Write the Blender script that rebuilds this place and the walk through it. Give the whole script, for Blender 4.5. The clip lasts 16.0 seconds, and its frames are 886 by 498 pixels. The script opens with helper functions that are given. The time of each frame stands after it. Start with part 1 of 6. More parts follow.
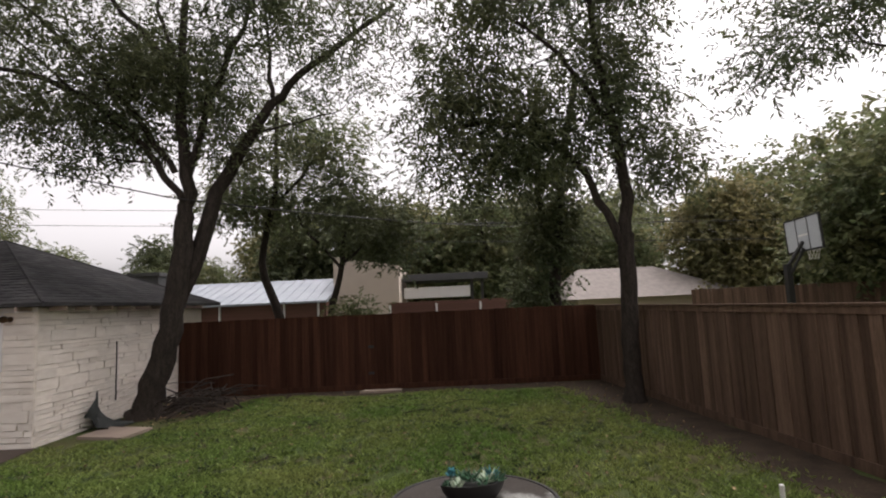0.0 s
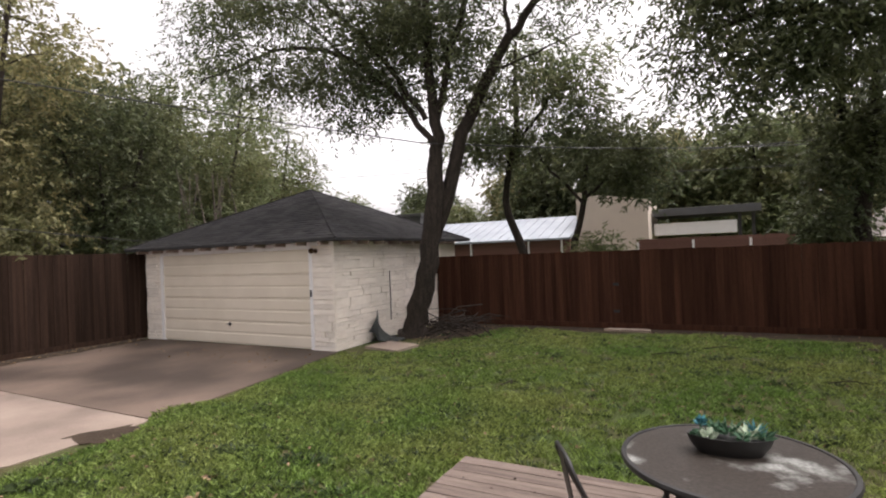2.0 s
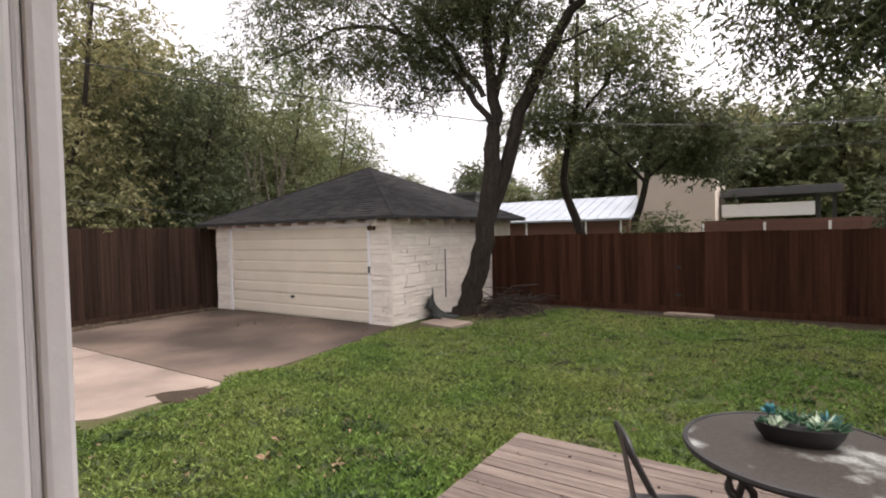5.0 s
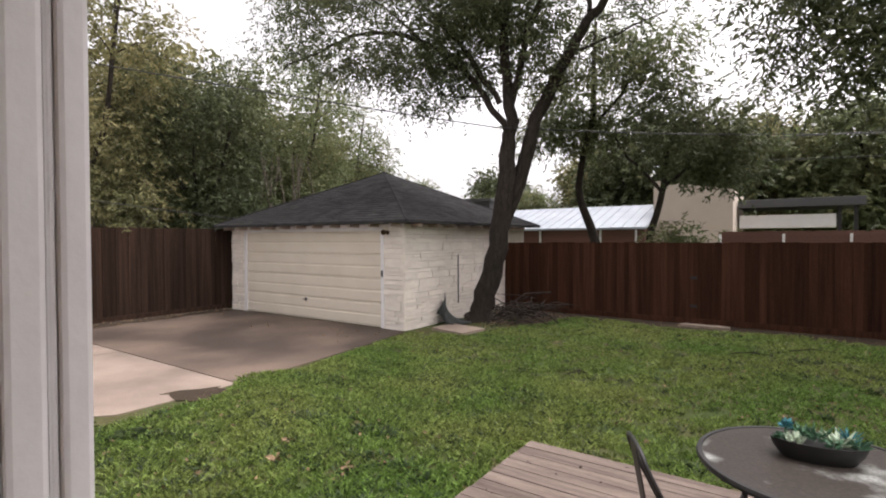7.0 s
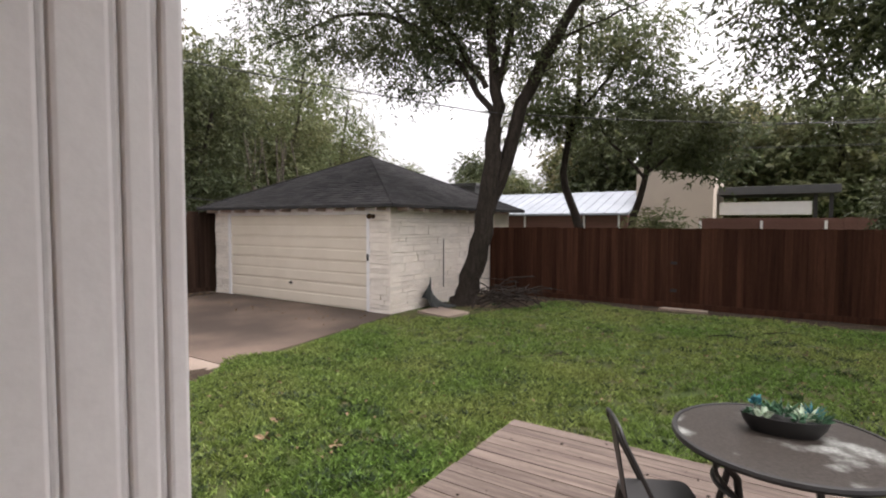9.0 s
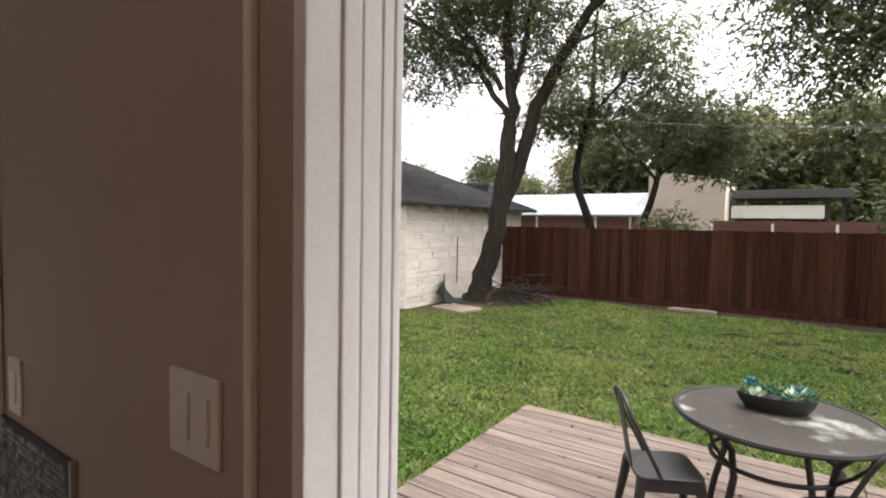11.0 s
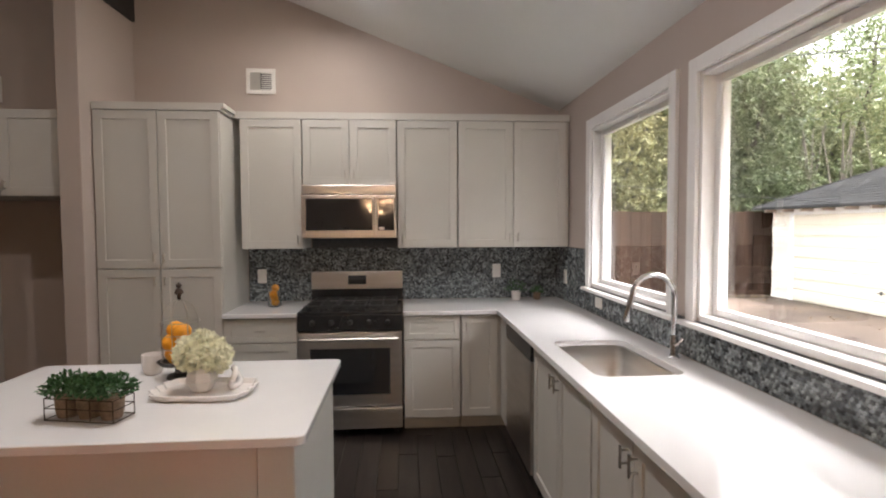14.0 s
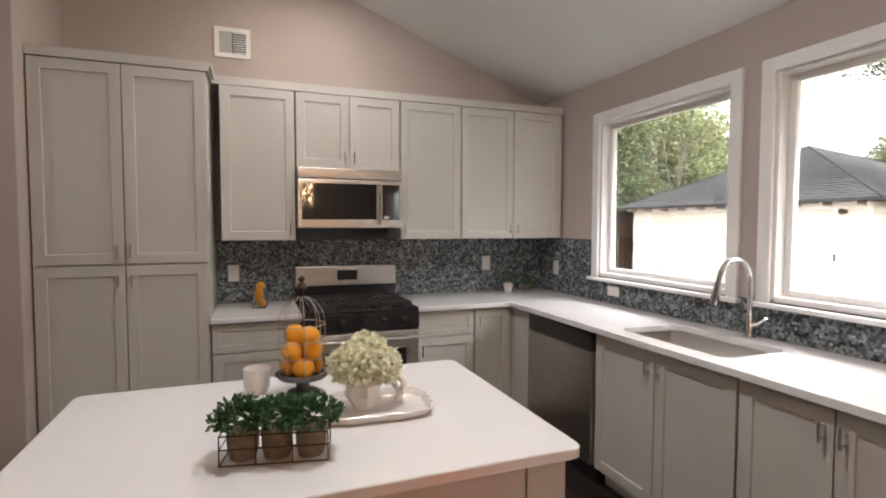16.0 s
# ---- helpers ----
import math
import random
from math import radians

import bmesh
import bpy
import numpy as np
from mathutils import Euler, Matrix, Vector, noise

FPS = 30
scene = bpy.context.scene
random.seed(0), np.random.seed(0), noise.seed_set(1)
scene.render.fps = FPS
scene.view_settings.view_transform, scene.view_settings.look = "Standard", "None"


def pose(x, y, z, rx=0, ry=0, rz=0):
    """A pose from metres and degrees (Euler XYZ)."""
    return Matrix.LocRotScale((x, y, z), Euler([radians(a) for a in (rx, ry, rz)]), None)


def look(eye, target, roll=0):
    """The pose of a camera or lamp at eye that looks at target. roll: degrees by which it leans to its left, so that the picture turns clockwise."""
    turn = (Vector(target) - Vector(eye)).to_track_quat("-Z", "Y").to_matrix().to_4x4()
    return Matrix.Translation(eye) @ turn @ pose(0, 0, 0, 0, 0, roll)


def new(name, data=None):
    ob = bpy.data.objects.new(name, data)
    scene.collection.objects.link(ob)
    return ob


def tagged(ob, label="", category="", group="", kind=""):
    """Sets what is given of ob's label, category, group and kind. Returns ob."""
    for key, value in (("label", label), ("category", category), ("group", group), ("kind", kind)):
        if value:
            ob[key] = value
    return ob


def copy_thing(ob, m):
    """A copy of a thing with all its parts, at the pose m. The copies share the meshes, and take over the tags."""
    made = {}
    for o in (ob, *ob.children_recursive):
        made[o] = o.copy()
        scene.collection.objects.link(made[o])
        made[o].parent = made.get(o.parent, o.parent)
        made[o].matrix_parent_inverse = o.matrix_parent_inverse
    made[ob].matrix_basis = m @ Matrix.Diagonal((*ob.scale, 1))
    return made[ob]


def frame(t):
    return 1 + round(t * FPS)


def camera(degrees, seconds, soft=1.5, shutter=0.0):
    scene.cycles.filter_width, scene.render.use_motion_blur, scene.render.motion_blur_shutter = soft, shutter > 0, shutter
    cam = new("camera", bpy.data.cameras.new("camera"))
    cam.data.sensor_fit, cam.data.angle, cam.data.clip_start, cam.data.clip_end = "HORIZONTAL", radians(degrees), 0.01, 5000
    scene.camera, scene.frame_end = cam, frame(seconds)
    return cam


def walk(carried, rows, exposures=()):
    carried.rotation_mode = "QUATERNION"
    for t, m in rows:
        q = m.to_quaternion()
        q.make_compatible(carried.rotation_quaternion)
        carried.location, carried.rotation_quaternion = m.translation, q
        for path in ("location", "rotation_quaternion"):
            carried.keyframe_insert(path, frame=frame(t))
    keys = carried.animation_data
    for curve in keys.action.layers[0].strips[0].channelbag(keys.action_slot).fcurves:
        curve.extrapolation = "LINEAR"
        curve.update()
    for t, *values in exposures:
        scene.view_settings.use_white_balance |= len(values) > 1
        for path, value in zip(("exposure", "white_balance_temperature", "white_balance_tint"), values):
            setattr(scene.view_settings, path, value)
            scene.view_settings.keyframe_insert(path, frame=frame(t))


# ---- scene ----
cam = camera(82.0, 16.0, soft=2.0, shutter=0.2)
PATH = [
    (0, (4.726, -0.143, 1.670), (4.714, 1.845, 1.885), -2.6),
    (0.5, (4.902, -0.051, 1.587), (4.695, 1.919, 1.866), -2.0),
    (1, (4.780, 0.021, 1.599), (4.272, 1.942, 1.823), -1.8),
    (1.5, (4.767, 0.068, 1.585), (4.007, 1.915, 1.691), -2.0),
    (2, (4.772, 0.091, 1.582), (3.843, 1.862, 1.600), -2.2),
    (2.5, (4.763, 0.088, 1.580), (3.755, 1.815, 1.563), -2.0),
    (3, (4.760, 0.066, 1.586), (3.694, 1.757, 1.526), -1.9),
    (3.5, (4.755, 0.053, 1.586), (3.657, 1.723, 1.523), -1.6),
    (6, (4.755, 0.017, 1.578), (3.633, 1.672, 1.524), -1.0),
    (6.5, (4.760, 0.017, 1.576), (3.599, 1.645, 1.560), -0.7),
    (7, (4.752, 0.025, 1.578), (3.599, 1.659, 1.542), -0.2),
    (7.5, (4.748, 0.031, 1.574), (3.619, 1.681, 1.521), 0.1),
    (8, (4.744, 0.032, 1.569), (3.625, 1.686, 1.474), 0.4),
    (8.5, (4.751, 0.011, 1.576), (3.639, 1.669, 1.460), 0.5),
    (9, (4.774, -0.047, 1.575), (3.672, 1.620, 1.478), 0.2),
    (11.3, (4.872, -0.391, 1.534), (3.721, 1.242, 1.434), 1.5),
    (11.5, (4.862, -0.412, 1.573), (3.534, 1.082, 1.503), 1.3),
    (12, (4.968, -0.597, 1.510), (3.214, 0.364, 1.492), 1.3),
    (12.5, (5.010, -0.738, 1.566), (3.082, -0.211, 1.504), 1.3),
    (13, (4.766, -0.930, 1.505), (2.781, -0.689, 1.445), -2.0),
    (13.5, (4.597, -1.123, 1.486), (2.611, -0.906, 1.402), -2.1),
    (14, (4.374, -1.335, 1.536), (2.382, -1.186, 1.449), -0.3),
    (14.5, (4.224, -1.647, 1.548), (2.234, -1.469, 1.451), -0.3),
    (15, (4.135, -1.922, 1.543), (2.177, -1.537, 1.407), -1.3),
    (15.5, (3.953, -2.137, 1.479), (2.015, -1.647, 1.401), -0.3),
    (16, (3.924, -2.413, 1.479), (2.055, -1.707, 1.383), 0.1),
]
EXPOSURES = [(0, 0.28, 6650, 18), (0.5, 0.6, 6650, 18), (1.5, 0.65, 6650, 18), (3.5, 0.92, 6650, 18), (6.0, 0.9, 6600, 17.5), (8.3, 0.72, 6550, 17), (9.0, 0.86, 6550, 17), (11.2, 1.5, 6525, 13.5), (11.6, 1.62, 6525, 13.5), (12.0, 2.05, 6525, 13.5), (12.5, 2.72, 6380, 10), (13, 3.1, 6360, 10), (14, 3.12, 6360, 10), (16, 3.22, 6360, 10)]
LAMP, CHAND = 1.0, 0.34

walk(cam, [(t, look(eye, target, roll)) for t, eye, target, roll in PATH], EXPOSURES)

# ---- world, sun, lamps ----
world = bpy.data.worlds.new("overcast_sky")
scene.world = world
world.use_nodes = True
wn, wl = world.node_tree.nodes, world.node_tree.links
wn.clear()
sky = wn.new("ShaderNodeTexSky")
sky.sky_type, sky.sun_disc = "NISHITA", False
sky.sun_elevation, sky.sun_rotation = radians(68), radians(49)
sky.air_density, sky.dust_density = 1.0, 4.0
pale = wn.new("ShaderNodeHueSaturation")
pale.inputs["Saturation"].default_value = 0.03
pale.inputs["Value"].default_value = 1.38
bg = wn.new("ShaderNodeBackground")
bg.inputs["Strength"].default_value = 0.15
wout = wn.new("ShaderNodeOutputWorld")
wl.new(sky.outputs[0], pale.inputs["Color"])
wl.new(pale.outputs[0], bg.inputs["Color"])
wl.new(bg.outputs[0], wout.inputs["Surface"])

sun_data = bpy.data.lights.new("sun", "SUN")
sun_data.energy, sun_data.angle, sun_data.color = 1.5, radians(70), (1.0, 0.945, 0.905)
sun = new("sun", sun_data)
sun.matrix_basis = look((4.0, 3.5, 13), (0, 0, 0))


# ---- materials ----
def mat(name, c1, c2=None, rough=0.6, metal=0.0, scale=4.0, fine=60.0, bump=0.15, stretch=(1, 1, 1), vary=0.0,
        rough2=None, spec=0.5, detail=6.0, coat=0.0, contrast=(0.3, 0.7), transmission=0.0, sub=0.0, island=0.0, grain=0.35):
    """Two scales of noise between two colours, with fine relief; vary: brightness by object, island: by mesh island."""
    m = bpy.data.materials.new(name)
    m.use_nodes = True
    n, l = m.node_tree.nodes, m.node_tree.links
    p = n["Principled BSDF"]
    c2 = c2 or tuple(v * 0.85 for v in c1)
    tc = n.new("ShaderNodeTexCoord")
    mp = n.new("ShaderNodeMapping")
    mp.inputs["Scale"].default_value = stretch
    l.new(tc.outputs["Object"], mp.inputs["Vector"])
    vec = mp.outputs[0]
    info = n.new("ShaderNodeObjectInfo")
    if vary:
        shift = n.new("ShaderNodeVectorMath")
        shift.operation = "SCALE"
        comb = n.new("ShaderNodeCombineXYZ")
        for k in range(3):
            l.new(info.outputs["Random"], comb.inputs[k])
        l.new(comb.outputs[0], shift.inputs[0])
        shift.inputs["Scale"].default_value = 37.0
        add = n.new("ShaderNodeVectorMath")
        l.new(vec, add.inputs[0])
        l.new(shift.outputs[0], add.inputs[1])
        vec = add.outputs[0]
    big, small = n.new("ShaderNodeTexNoise"), n.new("ShaderNodeTexNoise")
    big.inputs["Scale"].default_value, big.inputs["Detail"].default_value = scale, detail
    small.inputs["Scale"].default_value, small.inputs["Detail"].default_value = fine, 4.0
    l.new(vec, big.inputs["Vector"])
    l.new(vec, small.inputs["Vector"])
    ramp = n.new("ShaderNodeMapRange")
    ramp.inputs["From Min"].default_value, ramp.inputs["From Max"].default_value = contrast
    l.new(big.outputs["Fac"], ramp.inputs["Value"])
    mix = n.new("ShaderNodeMix")
    mix.data_type = "RGBA"
    l.new(ramp.outputs[0], mix.inputs[0])
    mix.inputs[6].default_value, mix.inputs[7].default_value = (*c1, 1), (*c2, 1)
    hsv = n.new("ShaderNodeHueSaturation")
    l.new(mix.outputs[2], hsv.inputs["Color"])
    val = n.new("ShaderNodeMapRange")
    val.inputs["From Min"].default_value, val.inputs["From Max"].default_value = 0.25, 0.75
    val.inputs["To Min"].default_value, val.inputs["To Max"].default_value = 1 - grain * 0.5, 1 + grain * 0.5
    l.new(small.outputs["Fac"], val.inputs["Value"])
    out = val.outputs[0]
    for amount, socket in ((vary, info.outputs["Random"]), (island, None)):
        if amount:
            if socket is None:
                socket = n.new("ShaderNodeNewGeometry").outputs["Random Per Island"]
            r = n.new("ShaderNodeMapRange")
            r.inputs["To Min"].default_value, r.inputs["To Max"].default_value = 1 - amount, 1 + amount
            l.new(socket, r.inputs["Value"])
            mul = n.new("ShaderNodeMath")
            mul.operation = "MULTIPLY"
            l.new(out, mul.inputs[0])
            l.new(r.outputs[0], mul.inputs[1])
            out = mul.outputs[0]
    l.new(out, hsv.inputs["Value"])
    l.new(hsv.outputs[0], p.inputs["Base Color"])
    rr = n.new("ShaderNodeMapRange")
    rr.inputs["To Min"].default_value, rr.inputs["To Max"].default_value = rough, rough2 if rough2 is not None else min(1, rough * 1.15)
    l.new(big.outputs["Fac"], rr.inputs["Value"])
    l.new(rr.outputs[0], p.inputs["Roughness"])
    p.inputs["Metallic"].default_value = metal
    p.inputs["Specular IOR Level"].default_value = spec
    p.inputs["Coat Weight"].default_value = coat
    p.inputs["Transmission Weight"].default_value = transmission
    if bump:
        b = n.new("ShaderNodeBump")
        b.inputs["Strength"].default_value, b.inputs["Distance"].default_value = bump, 0.01
        l.new(small.outputs["Fac"], b.inputs["Height"])
        l.new(b.outputs[0], p.inputs["Normal"])
    return m


def glow(name, color, strength):
    m = bpy.data.materials.new(name)
    m.use_nodes = True
    p = m.node_tree.nodes["Principled BSDF"]
    p.inputs["Base Color"].default_value = (*color, 1)
    p.inputs["Emission Color"].default_value = (*color, 1)
    p.inputs["Emission Strength"].default_value = strength
    return m


def leafy(name, c1, c2, through_light=0.3, island=0.45):
    """Leaves: colour by island, a little light let through."""
    m = mat(name, c1, c2, rough=0.55, scale=0.5, fine=3, bump=0, island=island, spec=0.3, contrast=(0.35, 0.65), grain=0.3)
    n, l = m.node_tree.nodes, m.node_tree.links
    p = n["Principled BSDF"]
    t = n.new("ShaderNodeBsdfTranslucent")
    l.new(p.inputs["Base Color"].links[0].from_socket, t.inputs["Color"])
    mx = n.new("ShaderNodeMixShader")
    mx.inputs[0].default_value = through_light
    l.new(p.outputs[0], mx.inputs[1])
    l.new(t.outputs[0], mx.inputs[2])
    l.new(mx.outputs[0], n["Material Output"].inputs["Surface"])
    return m


def glass(name, tint=(1, 1, 1), rough=0.0):
    m = bpy.data.materials.new(name)
    m.use_nodes = True
    n, l = m.node_tree.nodes, m.node_tree.links
    p = n["Principled BSDF"]
    p.inputs["Base Color"].default_value = (*tint, 1)
    p.inputs["Roughness"].default_value = rough
    p.inputs["Transmission Weight"].default_value = 1.0
    p.inputs["IOR"].default_value = 1.45
    return m


WALL = mat("taupe_wall_paint", (0.47, 0.40, 0.36), (0.45, 0.385, 0.345), rough=0.75, scale=1.2, fine=220, bump=0.06, grain=0.04, spec=0.25)
CEIL = mat("white_ceiling_paint", (0.74, 0.74, 0.73), (0.71, 0.71, 0.70), rough=0.85, scale=1, fine=180, bump=0.08, grain=0.04, spec=0.2)
TRIM = mat("white_gloss_trim_paint", (0.80, 0.79, 0.78), (0.76, 0.74, 0.73), rough=0.35, scale=5, fine=90, bump=0.05, grain=0.06)
CASING = mat("taupe_door_casing_paint", (0.42, 0.33, 0.28), (0.38, 0.30, 0.26), rough=0.5, scale=4, fine=90, bump=0.06, grain=0.06)
CAB = mat("light_grey_cabinet_paint", (0.56, 0.54, 0.50), (0.53, 0.51, 0.475), rough=0.42, scale=2.2, fine=130, bump=0.03, grain=0.04, vary=0.02)
QUARTZ = mat("white_quartz", (0.80, 0.79, 0.79), (0.75, 0.74, 0.75), rough=0.06, rough2=0.13, scale=3, fine=500, bump=0.0, grain=0.07, coat=0.1)
STEEL = mat("brushed_stainless_steel", (0.58, 0.56, 0.54), (0.52, 0.50, 0.48), rough=0.26, rough2=0.36, metal=1.0, scale=3, fine=160, bump=0.05, stretch=(1, 0.05, 8), grain=0.12)
CHROME = mat("polished_chrome", (0.75, 0.75, 0.76), (0.7, 0.7, 0.71), rough=0.08, metal=1.0, scale=3, bump=0, grain=0.02)
NICKEL = mat("brushed_nickel", (0.55, 0.52, 0.48), (0.5, 0.47, 0.44), rough=0.3, metal=1.0, scale=20, bump=0, grain=0.05)
BLACKGLASS = mat("black_oven_glass", (0.012, 0.012, 0.014), (0.02, 0.02, 0.02), rough=0.05, rough2=0.1, scale=4, bump=0, coat=0.5)
BLACKENAMEL = mat("black_enamel", (0.014, 0.014, 0.015), (0.02, 0.02, 0.02), rough=0.18, rough2=0.3, scale=8, bump=0.02)
CASTIRON = mat("cast_iron_grate", (0.02, 0.02, 0.02), (0.03, 0.03, 0.03), rough=0.55, scale=20, fine=200, bump=0.2)
FLOORWOOD = mat("dark_stained_wood_floor", (0.030, 0.022, 0.019), (0.017, 0.013, 0.012), rough=0.25, rough2=0.42, scale=3, fine=26, bump=0.06, stretch=(1, 9, 1), vary=0.25, grain=0.5)
TILE = mat("grey_mosaic_tile", (0.115, 0.130, 0.140), (0.25, 0.275, 0.285), rough=0.16, scale=24, fine=150, bump=0.02, island=0.8, grain=0.2, contrast=(0.4, 0.6))
TILEP = mat("grey_mosaic_tile_loose", (0.12, 0.135, 0.145), (0.21, 0.235, 0.245), rough=0.2, scale=24, fine=150, bump=0.02, vary=0.55, grain=0.2, contrast=(0.4, 0.6))
GROUT = mat("dark_grey_grout", (0.09, 0.095, 0.10), (0.07, 0.075, 0.08), rough=0.9, scale=30, fine=300, bump=0.3)
PLASTIC = mat("white_plastic", (0.78, 0.76, 0.73), (0.75, 0.73, 0.70), rough=0.35, scale=9, bump=0, grain=0.02)
DARK = mat("dark_recess", (0.015, 0.014, 0.014), (0.02, 0.02, 0.02), rough=0.7, bump=0.05)
REDMETAL = mat("red_powder_coated_steel", (0.55, 0.02, 0.02), (0.48, 0.015, 0.015), rough=0.3, scale=6, fine=200, bump=0.03, coat=0.3, grain=0.06)
PANE = glass("window_glass")

SOIL = mat("lawn_soil_and_thatch", (0.056, 0.080, 0.026), (0.078, 0.074, 0.034), rough=0.95, scale=1.3, fine=90, bump=0.9, grain=1.0, spec=0.1, contrast=(0.4, 0.62))
GRASS = leafy("lawn_grass", (0.126, 0.210, 0.046), (0.226, 0.266, 0.080), 0.3, 0.7)
DIRT = mat("dark_earth_under_the_fence", (0.065, 0.048, 0.034), (0.036, 0.028, 0.021), rough=0.95, scale=3, fine=60, bump=0.9, grain=0.8, spec=0.1)
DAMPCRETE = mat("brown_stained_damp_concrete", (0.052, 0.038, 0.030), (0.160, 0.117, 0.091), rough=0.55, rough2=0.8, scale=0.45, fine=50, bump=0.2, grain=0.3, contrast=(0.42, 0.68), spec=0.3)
CONCRETE = mat("worn_driveway_concrete", (0.33, 0.265, 0.215), (0.15, 0.115, 0.095), rough=0.85, scale=0.55, fine=60, bump=0.25, grain=0.25, contrast=(0.35, 0.7), spec=0.3)
FENCE = mat("red_brown_stained_cedar", (0.074, 0.032, 0.019), (0.036, 0.016, 0.0105), rough=0.8, scale=2.2, fine=40, bump=0.3, stretch=(6, 6, 0.5), vary=0.3, grain=0.6, spec=0.08)
FENCE3 = mat("dark_brown_stained_cedar", (0.050, 0.030, 0.021), (0.024, 0.015, 0.011), rough=0.8, scale=2.2, fine=40, bump=0.3, stretch=(6, 6, 0.5), vary=0.3, grain=0.6, spec=0.08)
FENCE2 = mat("weathered_brown_cedar", (0.170, 0.112, 0.078), (0.090, 0.058, 0.042), rough=0.8, scale=2.2, fine=40, bump=0.35, stretch=(6, 6, 0.5), vary=0.3, grain=0.6, spec=0.08)
DECKWOOD = mat("weathered_grey_deck_board", (0.190, 0.150, 0.125), (0.085, 0.064, 0.053), rough=0.8, scale=2.5, fine=34, bump=0.4, stretch=(0.5, 7, 7), vary=0.16, grain=0.5, spec=0.3)
STONE = mat("white_painted_stone", (0.82, 0.76, 0.68), (0.70, 0.63, 0.55), rough=0.8, scale=1.6, fine=45, bump=0.4, vary=0.07, grain=0.16, contrast=(0.35, 0.75))
MORTAR = mat("white_painted_mortar", (0.64, 0.58, 0.50), (0.52, 0.47, 0.40), rough=0.9, scale=2, fine=70, bump=0.6, grain=0.2)
GDOOR = mat("cream_garage_door_paint", (0.72, 0.65, 0.54), (0.66, 0.59, 0.485), rough=0.5, scale=1.5, fine=60, bump=0.05, grain=0.07)
SHINGLE = mat("charcoal_asphalt_shingle", (0.030, 0.030, 0.032), (0.046, 0.044, 0.043), rough=0.92, scale=3, fine=120, bump=0.6, island=0.3, grain=0.7, spec=0.2)
BARK = mat("grey_brown_bark", (0.050, 0.040, 0.033), (0.023, 0.019, 0.016), rough=0.95, scale=5, fine=22, bump=1.0, stretch=(3, 3, 0.7), grain=0.9, spec=0.15)
LEAF = leafy("dark_green_tree_leaves", (0.064, 0.084, 0.039), (0.104, 0.115, 0.053), 0.38)
LEAF2 = leafy("mid_green_tree_leaves", (0.110, 0.145, 0.066), (0.170, 0.172, 0.080), 0.45)
LEAF3 = leafy("yellowing_tree_leaves", (0.150, 0.160, 0.074), (0.225, 0.198, 0.092), 0.45)
BLACKSTEEL = mat("black_powder_coated_steel", (0.014, 0.0135, 0.0135), (0.022, 0.021, 0.020), rough=0.46, scale=9, fine=120, bump=0.06, metal=0.0, grain=0.3)


# ---- mesh helpers ----
def box(bm, x0, x1, y0, y1, z0, z1, bevel=0.0):
    x0, x1, y0, y1, z0, z1 = min(x0, x1), max(x0, x1), min(y0, y1), max(y0, y1), min(z0, z1), max(z0, z1)
    v = [bm.verts.new(c) for c in ((x0, y0, z0), (x1, y0, z0), (x1, y1, z0), (x0, y1, z0), (x0, y0, z1), (x1, y0, z1), (x1, y1, z1), (x0, y1, z1))]
    f = [bm.faces.new([v[k] for k in q]) for q in ((3, 2, 1, 0), (4, 5, 6, 7), (0, 1, 5, 4), (1, 2, 6, 5), (2, 3, 7, 6), (3, 0, 4, 7))]
    if bevel:
        bmesh.ops.bevel(bm, geom=list({e for q in f for e in q.edges}), offset=bevel, segments=2, affect="EDGES", profile=0.6)
    return bm


def B(x0, x1, y0, y1, z0, z1, bevel=0.0):
    return box(bmesh.new(), x0, x1, y0, y1, z0, z1, bevel)


def tube(bm, pts, radii, sides=8, cap=True):
    """A tube along points, with a radius at each."""
    pts = [Vector(p) for p in pts]
    if not hasattr(radii, "__len__"):
        radii = [radii] * len(pts)
    rings, ref = [], None
    for i, p in enumerate(pts):
        d = (pts[min(i + 1, len(pts) - 1)] - pts[max(i - 1, 0)]).normalized()
        if ref is None:
            ref = d.orthogonal().normalized()
        ref = (ref - d * ref.dot(d))
        ref = ref.normalized() if ref.length > 1e-5 else d.orthogonal().normalized()
        side = d.cross(ref)
        rings.append([bm.verts.new(p + (ref * math.cos(a) + side * math.sin(a)) * radii[i]) for a in (2 * math.pi * k / sides for k in range(sides))])
    for r0, r1 in zip(rings, rings[1:]):
        for k in range(sides):
            bm.faces.new((r0[k], r0[(k + 1) % sides], r1[(k + 1) % sides], r1[k]))
    if cap:
        bm.faces.new(rings[0][::-1])
        bm.faces.new(rings[-1])
    return bm


def T(pts, radii, sides=8):
    return tube(bmesh.new(), pts, radii, sides)


def lathe(bm, profile, centre=(0, 0, 0), steps=24, squash=(1, 1)):
    """Turns a profile of (radius, height) about the upright axis."""
    cx, cy, cz = centre
    rings = []
    for r, h in profile:
        if r < 1e-5:
            rings.append([bm.verts.new((cx, cy, cz + h))])
        else:
            rings.append([bm.verts.new((cx + r * squash[0] * math.cos(a), cy + r * squash[1] * math.sin(a), cz + h)) for a in (2 * math.pi * k / steps for k in range(steps))])
    for a, b in zip(rings, rings[1:]):
        for k in range(steps):
            j = (k + 1) % steps
            q = [a[k % len(a)], a[j % len(a)], b[j % len(b)], b[k % len(b)]]
            q = list(dict.fromkeys(q))
            if len(q) > 2:
                bm.faces.new(q)
    return bm


